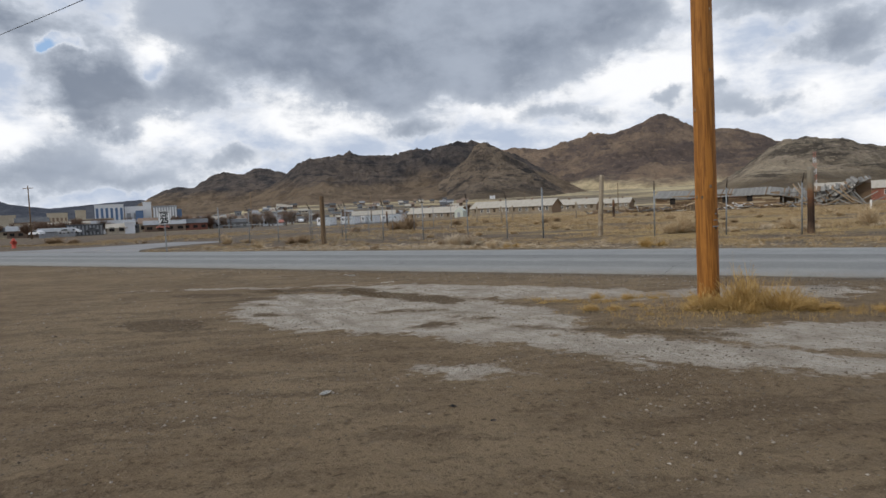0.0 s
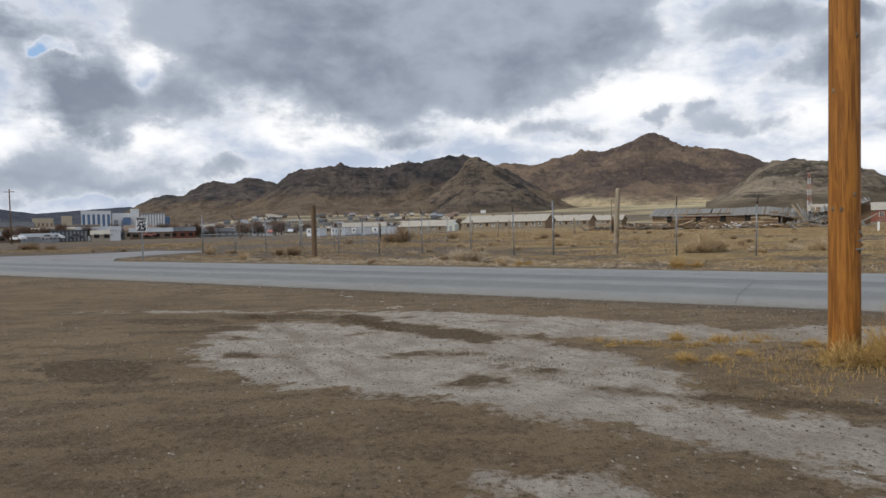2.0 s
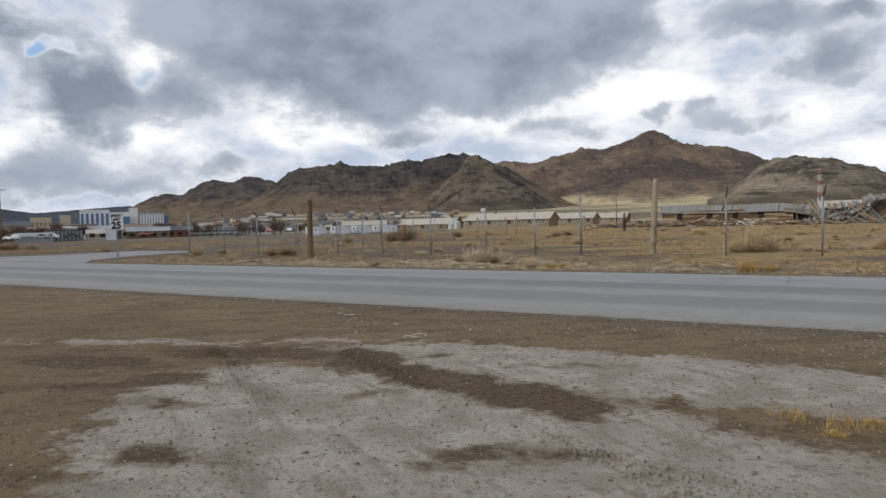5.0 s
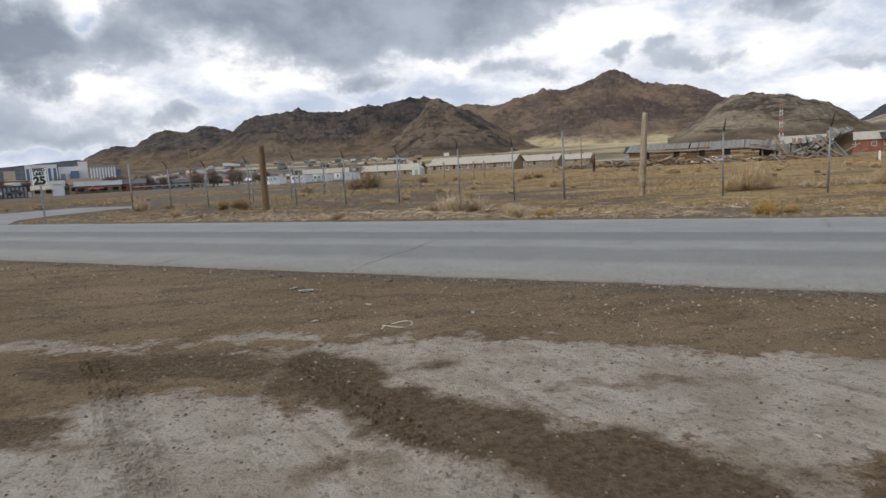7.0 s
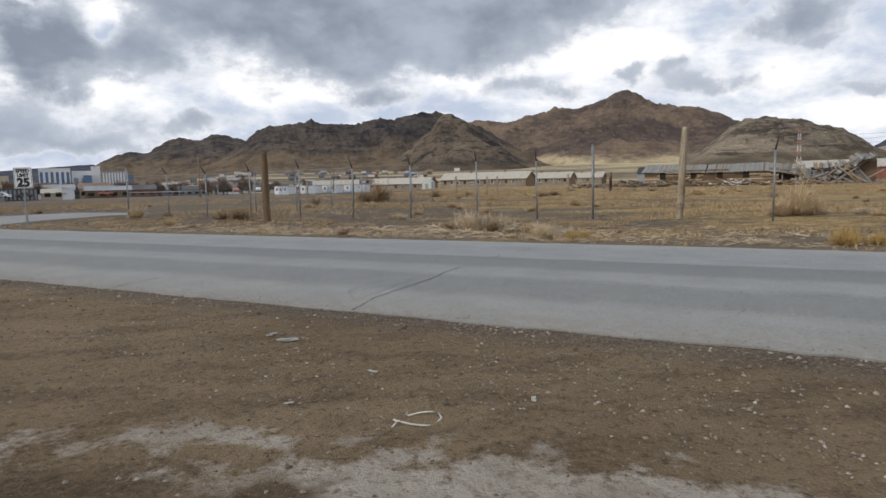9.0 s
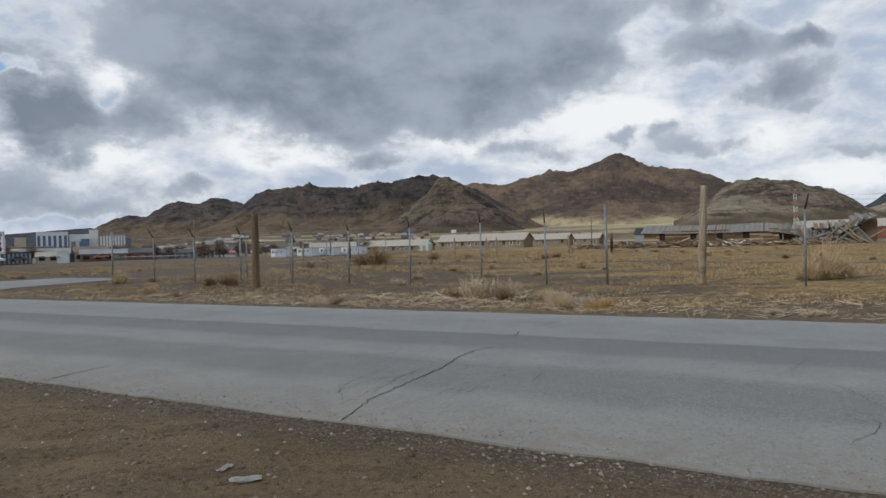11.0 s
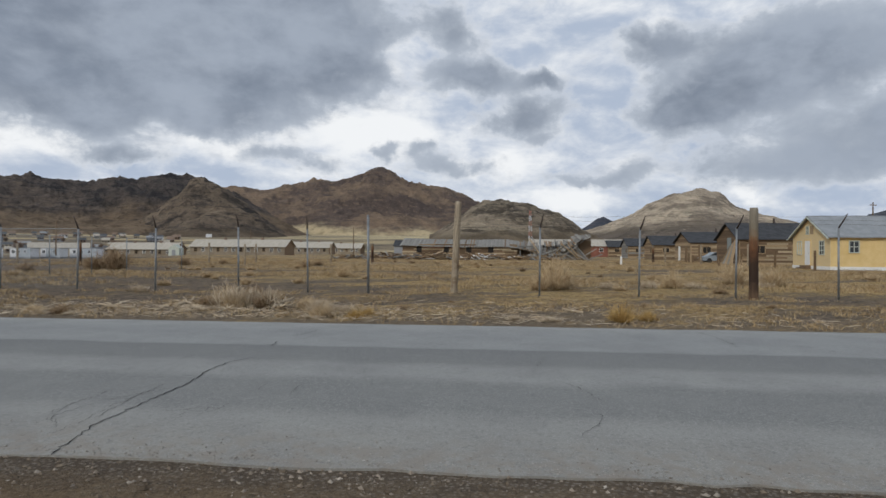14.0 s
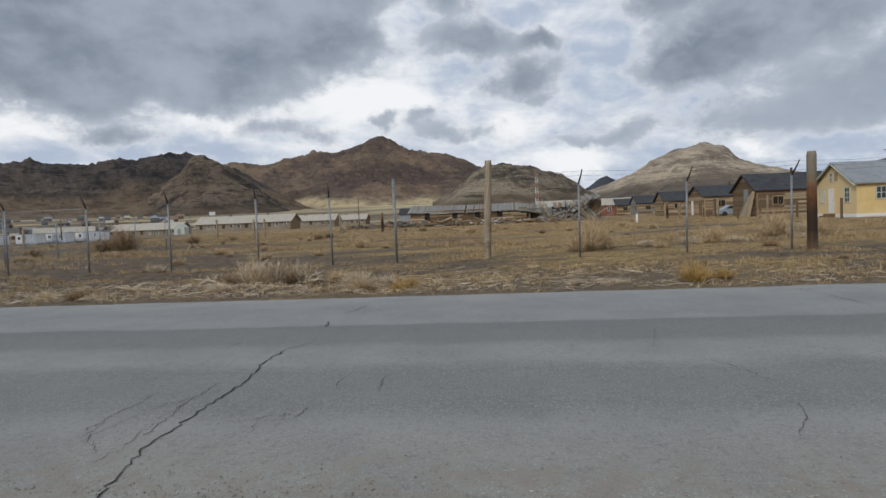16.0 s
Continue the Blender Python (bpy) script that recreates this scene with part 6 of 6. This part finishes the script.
def bush(name, r, h, n, mat, seed, wide=0.006, arch=0.5, fill=0.35):
    """A dome of thin forking twigs."""
    rng = random.Random(seed)
    vv, ff = [], []

    def twig(a, b, c, w):
        d = Vector((rng.uniform(-1, 1), rng.uniform(-1, 1), 0)).normalized() * w
        k = len(vv)
        vv.extend([tuple(a - d), tuple(a + d), tuple(b + d * 0.7), tuple(b - d * 0.7), tuple(c)])
        ff.extend([(k, k + 1, k + 2, k + 3), (k + 3, k + 2, k + 4)])

    for _ in range(n):
        az, el = rng.uniform(0, 6.283), math.acos(rng.random() ** 0.8)
        ln = rng.uniform(0.5, 1.0) * (1 + 0.6 * noise.noise((math.cos(az) * 1.9 + seed, math.sin(az) * 1.9, el * 1.6)))
        tip = Vector((math.cos(az) * math.sin(el) * r, math.sin(az) * math.sin(el) * r, math.cos(el) * h)) * ln
        root = Vector((tip.x * fill * rng.random(), tip.y * fill * rng.random(), 0.0))
        mid = root.lerp(tip, 0.55) + Vector((rng.uniform(-1, 1), rng.uniform(-1, 1), rng.uniform(0, 1) * arch)) * r * 0.14
        twig(root, mid, tip, wide)
        for _k in range(2):
            s = root.lerp(tip, rng.uniform(0.4, 0.85))
            e = s + Vector((rng.uniform(-1, 1), rng.uniform(-1, 1), rng.uniform(-0.2, 1))) * r * 0.30
            twig(s, s.lerp(e, 0.5) + Vector((rng.uniform(-1, 1), rng.uniform(-1, 1), 0)) * r * 0.04, e, wide * 0.6)
    me = bpy.data.meshes.new(name)
    me.from_pydata(vv, [], ff)
    me.materials.append(mat)
    return me


BUSH = {
    "sage": [bush("sagebrush", 0.6, 0.65, 420, M_TWIG, s, 0.009) for s in (1, 2)],
    "tan": [bush("shrub", 0.75, 0.95, 430, M_TAN, s, 0.010) for s in (3, 4)],
    "pale": [bush("tumbleweed", 0.6, 0.5, 460, M_PALE_TWIG, s, 0.008, 1.4, 0.9) for s in (5, 6)],
    "gold": [bush("grass_clump", 0.5, 0.55, 560, M_GOLD, s, 0.005, 0.2, 0.45) for s in (7, 8)],
    "dry": [bush("grass_clump", 0.5, 0.5, 460, M_TAN, s, 0.006, 0.2, 0.45) for s in (9, 10)],
}
WORDS = {
    "sage": ("sagebrush", "small brown leafless sagebrush on the dry ground", "shrub", "sagebrush"),
    "tan": ("shrub", "bushy tan dry shrub standing in the field", "shrub", "tan shrubs"),
    "pale": ("tumbleweed", "bleached dead tumbleweed lying in dry grass", "tumbleweed", "tumbleweeds"),
    "gold": ("grass_clump", "golden dry grass clump", "grass clump", "grass clumps"),
    "dry": ("grass_clump", "pale dry bunch grass beside the road", "grass clump", "grass clumps"),
}
count = [0]


def plant(kind, x, y, s=1.0, sz=1.0):
    i = count[0] = count[0] + 1
    name, label, cat, group = WORDS[kind]
    ob = new(name, BUSH[kind][i % 2])
    ob.matrix_basis = pose(x, y, ground_z(x, y) - 0.02, 0, 0, i * 77) @ Matrix.Diagonal((s, s, s * sz, 1))
    return tagged(ob, label, cat, group)


for x, y, k, s, sz in (
        # round the pole and along the lot's edge
        (4.95, 8.0, "gold", 0.8, 0.8), (5.45, 7.9, "gold", 1.15, 1.0), (5.8, 7.65, "gold", 1.0, 0.85), (6.1, 7.5, "gold", 0.7, 0.6), (5.2, 7.75, "gold", 0.8, 0.6), (4.75, 7.9, "gold", 0.55, 0.6), (5.3, 7.5, "gold", 0.5, 0.6), (6.4, 7.5, "gold", 0.45, 0.6), (7.0, 7.2, "gold", 0.5, 0.55),
        (3.35, 8.3, "gold", 0.45, 0.55), (2.8, 9.15, "gold", 0.25, 0.5), (3.2, 9.35, "gold", 0.26, 0.5), (3.75, 9.5, "gold", 0.38, 0.75), (4.2, 9.35, "gold", 0.36, 0.7), (4.6, 9.2, "gold", 0.28, 0.6), (3.7, 8.25, "gold", 0.40, 0.5), (4.1, 8.5, "gold", 0.36, 0.5), (5.1, 8.9, "gold", 0.35, 0.6),
        # verge heap, sagebrush added to draw its shaded hollow, and clumps beyond the road
        (2.0, 27.4, "pale", 1.2, 1.2), (2.7, 27.2, "pale", 1.05, 1.1), (1.4, 27.7, "sage", 0.8, 0.7), (2.5, 27.7, "sage", 0.9, 1.1), (2.55, 26.95, "sage", 0.65, 0.95), (1.9, 27.0, "tan", 0.6, 0.8), (3.5, 26.6, "tan", 0.6, 0.5), (1.0, 27.0, "pale", 0.6, 0.4),
        (-1.6, 27.1, "sage", 0.55, 0.8), (-2.2, 27.6, "dry", 0.7, 0.8), (3.3, 24.4, "dry", 0.75, 1.0), (3.9, 23.9, "gold", 0.6, 0.8), (8.5, 21.2, "gold", 0.85, 1.0), (9.0, 21.0, "gold", 0.6, 0.8), (7.2, 21.8, "pale", 0.6, 0.6), (6.6, 22.1, "pale", 0.5, 0.5),
        (13.4, 30.2, "tan", 1.25, 1.15), (12.7, 30.0, "tan", 0.9, 0.9), (14.3, 30.6, "tan", 1.0, 0.95), (15.6, 29.9, "pale", 0.8, 0.7), (18.1, 29.2, "tan", 1.0, 0.85), (17.2, 29.4, "pale", 0.9, 0.9), (19.0, 28.9, "pale", 0.9, 0.8), (23.2, 28.7, "tan", 1.1, 1.0), (22.0, 28.2, "pale", 0.9, 0.7),
        (3.6, 25.5, "pale", 0.75, 1.0), (4.0, 24.9, "pale", 0.6, 1.0), (4.3, 24.3, "gold", 0.5, 0.8), (3.2, 28.3, "gold", 0.6, 0.9), (3.9, 27.9, "dry", 0.6, 0.8), (2.0, 29.2, "tan", 0.7, 0.8),
        (-0.1, 34.0, "pale", 0.75, 0.7), (-7.0, 37.4, "sage", 1.3, 0.9), (-7.9, 38.0, "sage", 1.0, 0.8), (-13.2, 42.0, "tan", 0.9, 0.9), (-11.9, 42.6, "sage", 0.7, 0.7), (-8.8, 34.2, "dry", 0.9, 1.1), (-12.4, 36.4, "pale", 0.8, 0.6),
        (-1.6, 60.0, "sage", 2.6, 1.15), (-2.9, 60.6, "sage", 2.0, 1.0), (-6.2, 56.0, "sage", 1.5, 0.8), (3.5, 71, "sage", 1.6, 0.8), (7.0, 74, "sage", 1.2, 0.8), (12.0, 62.0, "sage", 1.5, 0.6), (14, 66, "sage", 1.5, 0.6), (22.5, 56, "tan", 1.4, 0.6),
        (-37, 62, "sage", 2.6, 0.6), (-34.5, 61, "sage", 1.6, 0.6), (22.5, 30.0, "tan", 1.3, 1.0), (26.0, 31.0, "pale", 1.2, 0.9)):
    plant(k, x, y, s, sz)
rng = random.Random(8)
for _ in range(230):
    u, v = rng.uniform(-45, 34), 17.5 + 60 * rng.random() ** 1.2
    if -37 < u < -27 and v < 42:
        continue
    if u > 26 and v > 47:
        continue
    p = along(u, v)
    plant(rng.choice(("tan", "sage", "dry", "tan", "sage", "dry")), p.x, p.y, rng.uniform(0.35, 0.95), rng.uniform(0.45, 0.75))
for _ in range(60):
    u, v = rng.uniform(-21, 18), rng.uniform(8.1, 13)
    p = along(u, v)
    plant(rng.choice(("dry", "sage", "dry")), p.x, p.y, rng.uniform(0.18, 0.4), rng.uniform(0.5, 0.8))

# low straw round the pole
rng = random.Random(3)
spots = []
for _ in range(330):
    x, y = rng.gauss(5.0, 0.9), rng.gauss(7.8, 0.5)
    spots.append((x, y, ground_z(x, y), rng.uniform(0.4, 1.0)))
for _ in range(130):
    x = rng.uniform(2.6, 4.9)
    y = 9.25 + 0.2 * math.sin(x * 3) + rng.gauss(0, 0.12)
    spots.append((x, y, ground_z(x, y), rng.uniform(0.4, 1.0)))
for _ in range(80):
    x, y = rng.gauss(7.0, 0.5), rng.gauss(7.2, 0.25)
    spots.append((x, y, ground_z(x, y), rng.uniform(0.4, 0.9)))
tagged(grass_mesh("dry_grass", spots, M_GOLD, 5, (7, 13), (0.03, 0.11), 0.12, 1.3, 0.0024), "flattened golden straw round the utility pole", "grass", kind="stuff")


def sticks(spots, mat, seed, size=1.0):
    """Loose dead stalks lying on the ground."""
    rng = random.Random(seed)
    vv, ff = [], []
    for x, y in spots:
        z, a, ln, w = ground_z(x, y) + 0.01, rng.uniform(0, 6.28), rng.uniform(0.05, 0.30) * size, rng.uniform(0.0015, 0.0042) * size
        dx, dy = math.cos(a) * ln / 2, math.sin(a) * ln / 2
        nx_, ny_ = -math.sin(a) * w, math.cos(a) * w
        za, zb = z + rng.uniform(0, 0.05), z + rng.uniform(0, 0.10)
        k = len(vv)
        vv += [(x - dx - nx_, y - dy - ny_, za), (x - dx + nx_, y - dy + ny_, za), (x + dx + nx_, y + dy + ny_, zb), (x + dx - nx_, y + dy - ny_, zb), (x - dx, y - dy, za + 2 * w), (x + dx, y + dy, zb + 2 * w)]
        ff += [(k, k + 1, k + 2, k + 3), (k, k + 3, k + 5, k + 4), (k + 1, k + 4, k + 5, k + 2)]
    return mesh_of("dead_stalks", vv, ff, mat)


rng = random.Random(91)
spots = []
for _ in range(2600):
    u, v = rng.gauss(-6, 8), 8.0 + abs(rng.gauss(0, 2.0))
    p = along(u, v)
    spots.append((p.x, p.y))
for _ in range(500):
    spots.append((rng.gauss(1.6, 1.2), rng.gauss(27.2, 0.6)))
tagged(sticks(spots, M_PALE_TWIG, 4), "bleached dead stalks and twigs strewn along the verge", "twigs", kind="stuff")
spots = [(rng.gauss(4.9, 1.0), rng.gauss(8.2, 0.6)) for _ in range(420)]
tagged(sticks(spots, M_TWIG, 5, 0.5), "broken dry stalks on the dirt near the pole", "twigs", kind="stuff")


def bare_tree(seed):
    rng = random.Random(seed)
    bm = bmesh.new()
    h = 4.5
    tube(bm, [(0, 0, -0.2), (0.05, 0, h * 0.3), (0, 0.1, h * 0.6)], [0.22, 0.17, 0.10], 7)
    trunk = bpy.data.meshes.new("trunk")
    bm.to_mesh(trunk)
    bm.free()
    trunk.materials.append(M_BARE)
    vv, ff = [], []
    for _ in range(330):
        a = Vector((0, 0, rng.uniform(0.25, 0.6) * h))
        d = Vector((rng.uniform(-1, 1), rng.uniform(-1, 1), rng.uniform(0.1, 1.2))).normalized()
        e = a + d * rng.uniform(1.2, 2.9)
        for s, t, w in ((a, e, 0.09), (a.lerp(e, 0.6), e + Vector((rng.uniform(-1, 1), rng.uniform(-1, 1), rng.uniform(-0.2, 0.8))), 0.085), (a.lerp(e, 0.8), e + Vector((rng.uniform(-1, 1), rng.uniform(-1, 1), rng.uniform(-0.4, 0.6))), 0.085)):
            k = len(vv)
            vv += [(s.x - w, s.y, s.z), (s.x + w, s.y, s.z), tuple(t)]
            ff.append((k, k + 1, k + 2))
    crown = bpy.data.meshes.new("crown")
    crown.from_pydata(vv, [], ff)
    crown.materials.append(M_BARE)
    return trunk, crown


TREES = [bare_tree(s) for s in (1, 2, 3)]
rng = random.Random(55)
for i in range(400):
    b = rng.uniform(-38, -13) if i < 350 else rng.uniform(-13, 10)
    r = rng.uniform(238, 420) if i % 3 else rng.uniform(420, 850)
    p = polar(b, r)
    trunk, crown = TREES[i % 3]
    ob = base("tree", "bare brown winter tree among the town houses", "tree", pose(p.x, p.y, ground_z(p.x, p.y), 0, 0, i * 50) @ Matrix.Diagonal((1.1, 1.1, rng.uniform(0.8, 1.3), 1)), "bare town trees")
    for nm, me in (("trunk", trunk), ("crown", crown)):
        o = new(nm, me)
        o.parent = ob



def dead_branch(x, y, seed, size):
    """A bleached forked branch lying on the verge."""
    rng = random.Random(seed)
    bm = bmesh.new()
    pts = [Vector((0, 0, 0.03)), Vector((0.3, 0.05, 0.06)), Vector((0.6, 0.0, 0.09)), Vector((0.85, 0.1, 0.16))]
    tube(bm, [q * size for q in pts], [0.045 * size, 0.04 * size, 0.03 * size, 0.016 * size], 7, 0.12, seed)
    for i in range(6):
        a = pts[1].lerp(pts[2], rng.random())
        e = a + Vector((rng.uniform(-0.3, 0.35), rng.uniform(-0.3, 0.3), rng.uniform(0.0, 0.14)))
        tube(bm, [a * size, a.lerp(e, 0.5) * size + Vector((0, 0, 0.03)), e * size], [0.02 * size, 0.014 * size, 0.005 * size], 5)
    ob = part("dead_branch", bm, M_PALE_TWIG)
    ob.matrix_basis = pose(x, y, ground_z(x, y), 0, 0, seed * 53)
    return tagged(ob, "bleached forked dead branch lying on the verge", "branch", "dead branches")


for i, (x, y, sz) in enumerate(((0.7, 28.0, 1.1), (1.2, 27.2, 0.9), (-0.2, 27.6, 0.9), (1.9, 26.6, 0.8), (2.9, 26.7, 0.9), (3.5, 27.3, 0.7), (2.4, 27.0, 1.2), (0.2, 26.6, 0.6), (9.0, 23.0, 0.6), (7.9, 23.4, 0.6))):
    dead_branch(x, y, i + 1, sz)

# ---------------------------------------------------------------- stones and litter
def stones(name, spots, seed, mat=M_STONE):
    rng = random.Random(seed)
    vv, ff = [], []
    octa = [(1, 0, 0), (-1, 0, 0), (0, 1, 0), (0, -1, 0), (0, 0, 1), (0, 0, -0.6)]
    tri = [(0, 2, 4), (2, 1, 4), (1, 3, 4), (3, 0, 4), (2, 0, 5), (1, 2, 5), (3, 1, 5), (0, 3, 5)]
    for x, y, r, *on in spots:
        z = on[0] if on else ground_z(x, y)
        k = len(vv)
        a = rng.uniform(0, 6.28)
        sx, sy, sz = r * rng.uniform(0.7, 1.4), r * rng.uniform(0.6, 1.1), r * rng.uniform(0.45, 0.9)
        for p in octa:
            px, py, pz = p[0] * sx * rng.uniform(0.75, 1.2), p[1] * sy * rng.uniform(0.75, 1.2), p[2] * sz
            px, py = px + rng.uniform(-0.2, 0.2) * r, py + rng.uniform(-0.2, 0.2) * r
            vv.append((x + px * math.cos(a) - py * math.sin(a), y + px * math.sin(a) + py * math.cos(a), z + pz + sz * 0.25))
        ff += [tuple(k + i for i in t) for t in tri]
    return mesh_of(name, vv, ff, mat)


rng = random.Random(21)
spots = []
while len(spots) < 30000:
    x, y = rng.uniform(-7, 9), 1.2 + 15.5 * rng.random()
    u, v = uv_of(x, y)
    if v > 0.0 or noise.noise((x * 0.5, y * 0.5, 11)) + 0.6 * noise.noise((x * 1.9, y * 1.9, 3)) + rng.uniform(-0.5, 0.5) < -0.1:
        continue
    spots.append((x, y, 0.004 + 0.013 * rng.random() ** 3))
for _ in range(8000):
    u, v = rng.uniform(-14, 12), -rng.random() ** 1.4 * 2.2 - 0.02
    p = along(u, v)
    spots.append((p.x, p.y, 0.005 + 0.019 * rng.random() ** 3))
for _ in range(160):
    x, y = rng.uniform(-5, 7), rng.uniform(1.5, 16)
    if uv_of(x, y)[1] < -0.1:
        spots.append((x, y, rng.uniform(0.012, 0.026)))
tagged(stones("gravel", spots, 3), "loose pale gravel and pebbles scattered over the dirt", "gravel", kind="stuff")
spots = []
for _ in range(6000):
    u, v = rng.uniform(-14, 12), 0.04 + rng.expovariate(9.0)
    if v < 0.8:
        p = along(u, v)
        spots.append((p.x, p.y, 0.003 + 0.009 * rng.random() ** 3, road_z(v)))
tagged(stones("road_grit", spots, 5, M_GRIT), "pale grit strewn along the dusty asphalt edge", "grit", kind="stuff")


def crumple(name, x, y, sx, sy, mat, label, seed, cat="litter"):
    rng = random.Random(seed)
    bm = bmesh.new()
    n = 6
    grid = [[bm.verts.new(((i / n - 0.5) * sx + rng.uniform(-1, 1) * sx * 0.06, (j / n - 0.5) * sy + rng.uniform(-1, 1) * sy * 0.06, 0.006 + rng.random() * 0.30 * min(sx, sy))) for i in range(n + 1)] for j in range(n + 1)]
    for j in range(n):
        for i in range(n):
            bm.faces.new((grid[j][i], grid[j][i + 1], grid[j + 1][i + 1], grid[j + 1][i]))
    bmesh.ops.solidify(bm, geom=bm.faces[:], thickness=0.0015)
    ob = part(name, bm, mat)
    ob.matrix_basis = pose(x, y, ground_z(x, y), 0, 0, seed * 63)
    return tagged(ob, label, cat, "litter on the dirt")


crumple("paper_scrap", 0.13, 4.55, 0.124, 0.066, M_PAPER, "flattened grey-white scrap of litter on the dirt", 1)
crumple("rubber_scrap", 1.22, 4.0, 0.056, 0.042, M_RUBBER, "small dark lump of rubber on the dirt", 2)
crumple("paper_scrap", -1.1, 15.28, 0.186, 0.084, M_PAPER, "crumpled pale paper litter near the road edge", 3)
crumple("paper_scrap", -1.28, 15.5, 0.124, 0.054, M_PAPER, "crumpled pale paper litter near the road edge", 4)
crumple("paper_scrap", -0.3, 14.2, 0.087, 0.036, M_PAPER, "small pale scrap of paper on the dirt", 5)
crumple("paper_scrap", -0.8, 13.6, 0.062, 0.030, M_PAPER, "small pale scrap of paper on the dirt", 6)
crumple("paper_scrap", 0.72, 13.42, 0.093, 0.030, M_PAPER, "thin pale scrap of paper on the dirt", 7)
crumple("paper_scrap", 3.1, 5.25, 0.062, 0.030, M_PAPER, "small pale scrap of paper on the dirt", 8)
crumple("rubber_scrap", 1.5, 3.65, 0.043, 0.024, M_RUBBER, "small dark scrap on the dirt", 9)
bm = bmesh.new()
pts = [(0.22 * math.cos(a) * (1 + 0.1 * math.sin(3 * a)), 0.15 * math.sin(a), 0.02 + 0.02 * math.sin(2 * a)) for a in [i * 0.3 for i in range(22)]]
pts = [(-0.24, -0.16, 0.02), (-0.2, -0.08, 0.03)] + [(x, y, z) for x, y, z in pts[9:]] + pts[2:8]
tube(bm, pts, [0.009] * len(pts), 6)
hose = part("hose_loop", bm, M_ROPE)
hose.matrix_basis = pose(0.0, 13.24, ground_z(0, 13.24)) @ Matrix.Diagonal((0.62, 0.62, 0.62, 1))
tagged(hose, "coiled loop of pale plastic hose on the dirt", "hose")


def tyre_track(a, b, label, seed):
    """Rows of low tread ridges along a line on the dirt."""
    rng = random.Random(seed)
    a, b = Vector(a), Vector(b)
    d = (b - a).normalized()
    n = Vector((-d.y, d.x, 0))
    vv, ff = [], []
    s, ln = 0.0, (b - a).length
    while s < ln:
        for off in (-0.085, -0.03, 0.03, 0.085):
            if rng.random() < 0.75:
                c = a + d * (s + rng.uniform(-0.01, 0.01)) + n * (off + 0.02 * math.sin(s * 1.7))
                w, l, h = 0.020 * rng.uniform(0.6, 1.1), 0.016 * rng.uniform(0.7, 1.3), rng.uniform(0.010, 0.026)
                z = ground_z(c.x, c.y) - 0.004
                k = len(vv)
                for su, sv, hz in ((-1, -1, 0), (1, -1, 0), (1, 1, 0), (-1, 1, 0), (-0.5, -0.4, h), (0.5, -0.4, h), (0.5, 0.4, h), (-0.5, 0.4, h)):
                    q = c + n * (w * su) + d * (l * sv)
                    vv.append((q.x, q.y, z + hz))
                ff += [(k + 4, k + 5, k + 6, k + 7), (k, k + 1, k + 5, k + 4), (k + 1, k + 2, k + 6, k + 5), (k + 2, k + 3, k + 7, k + 6), (k + 3, k, k + 4, k + 7)]
        s += 0.05
    ob = mesh_of("tyre_track", vv, ff, M_GROUND)
    return tagged(ob, label, "tyre track", "tyre tracks", "stuff")


tyre_track((-2.55, 12.85, 0), (-1.25, 10.4, 0), "tyre track pressed into the dried mud", 1)
tyre_track((-2.0, 12.0, 0), (-1.1, 10.2, 0), "tyre track pressed into the dried mud", 4)
tyre_track((-0.8, 12.35, 0), (0.4, 10.1, 0), "tyre track pressed into the damp dirt", 2)
tyre_track((0.9, 9.4, 0), (2.1, 7.2, 0), "tyre track pressed into the dried mud", 5)
tyre_track((1.1, 9.0, 0), (4.6, 6.0, 0), "tyre track pressed into the dried mud", 3)
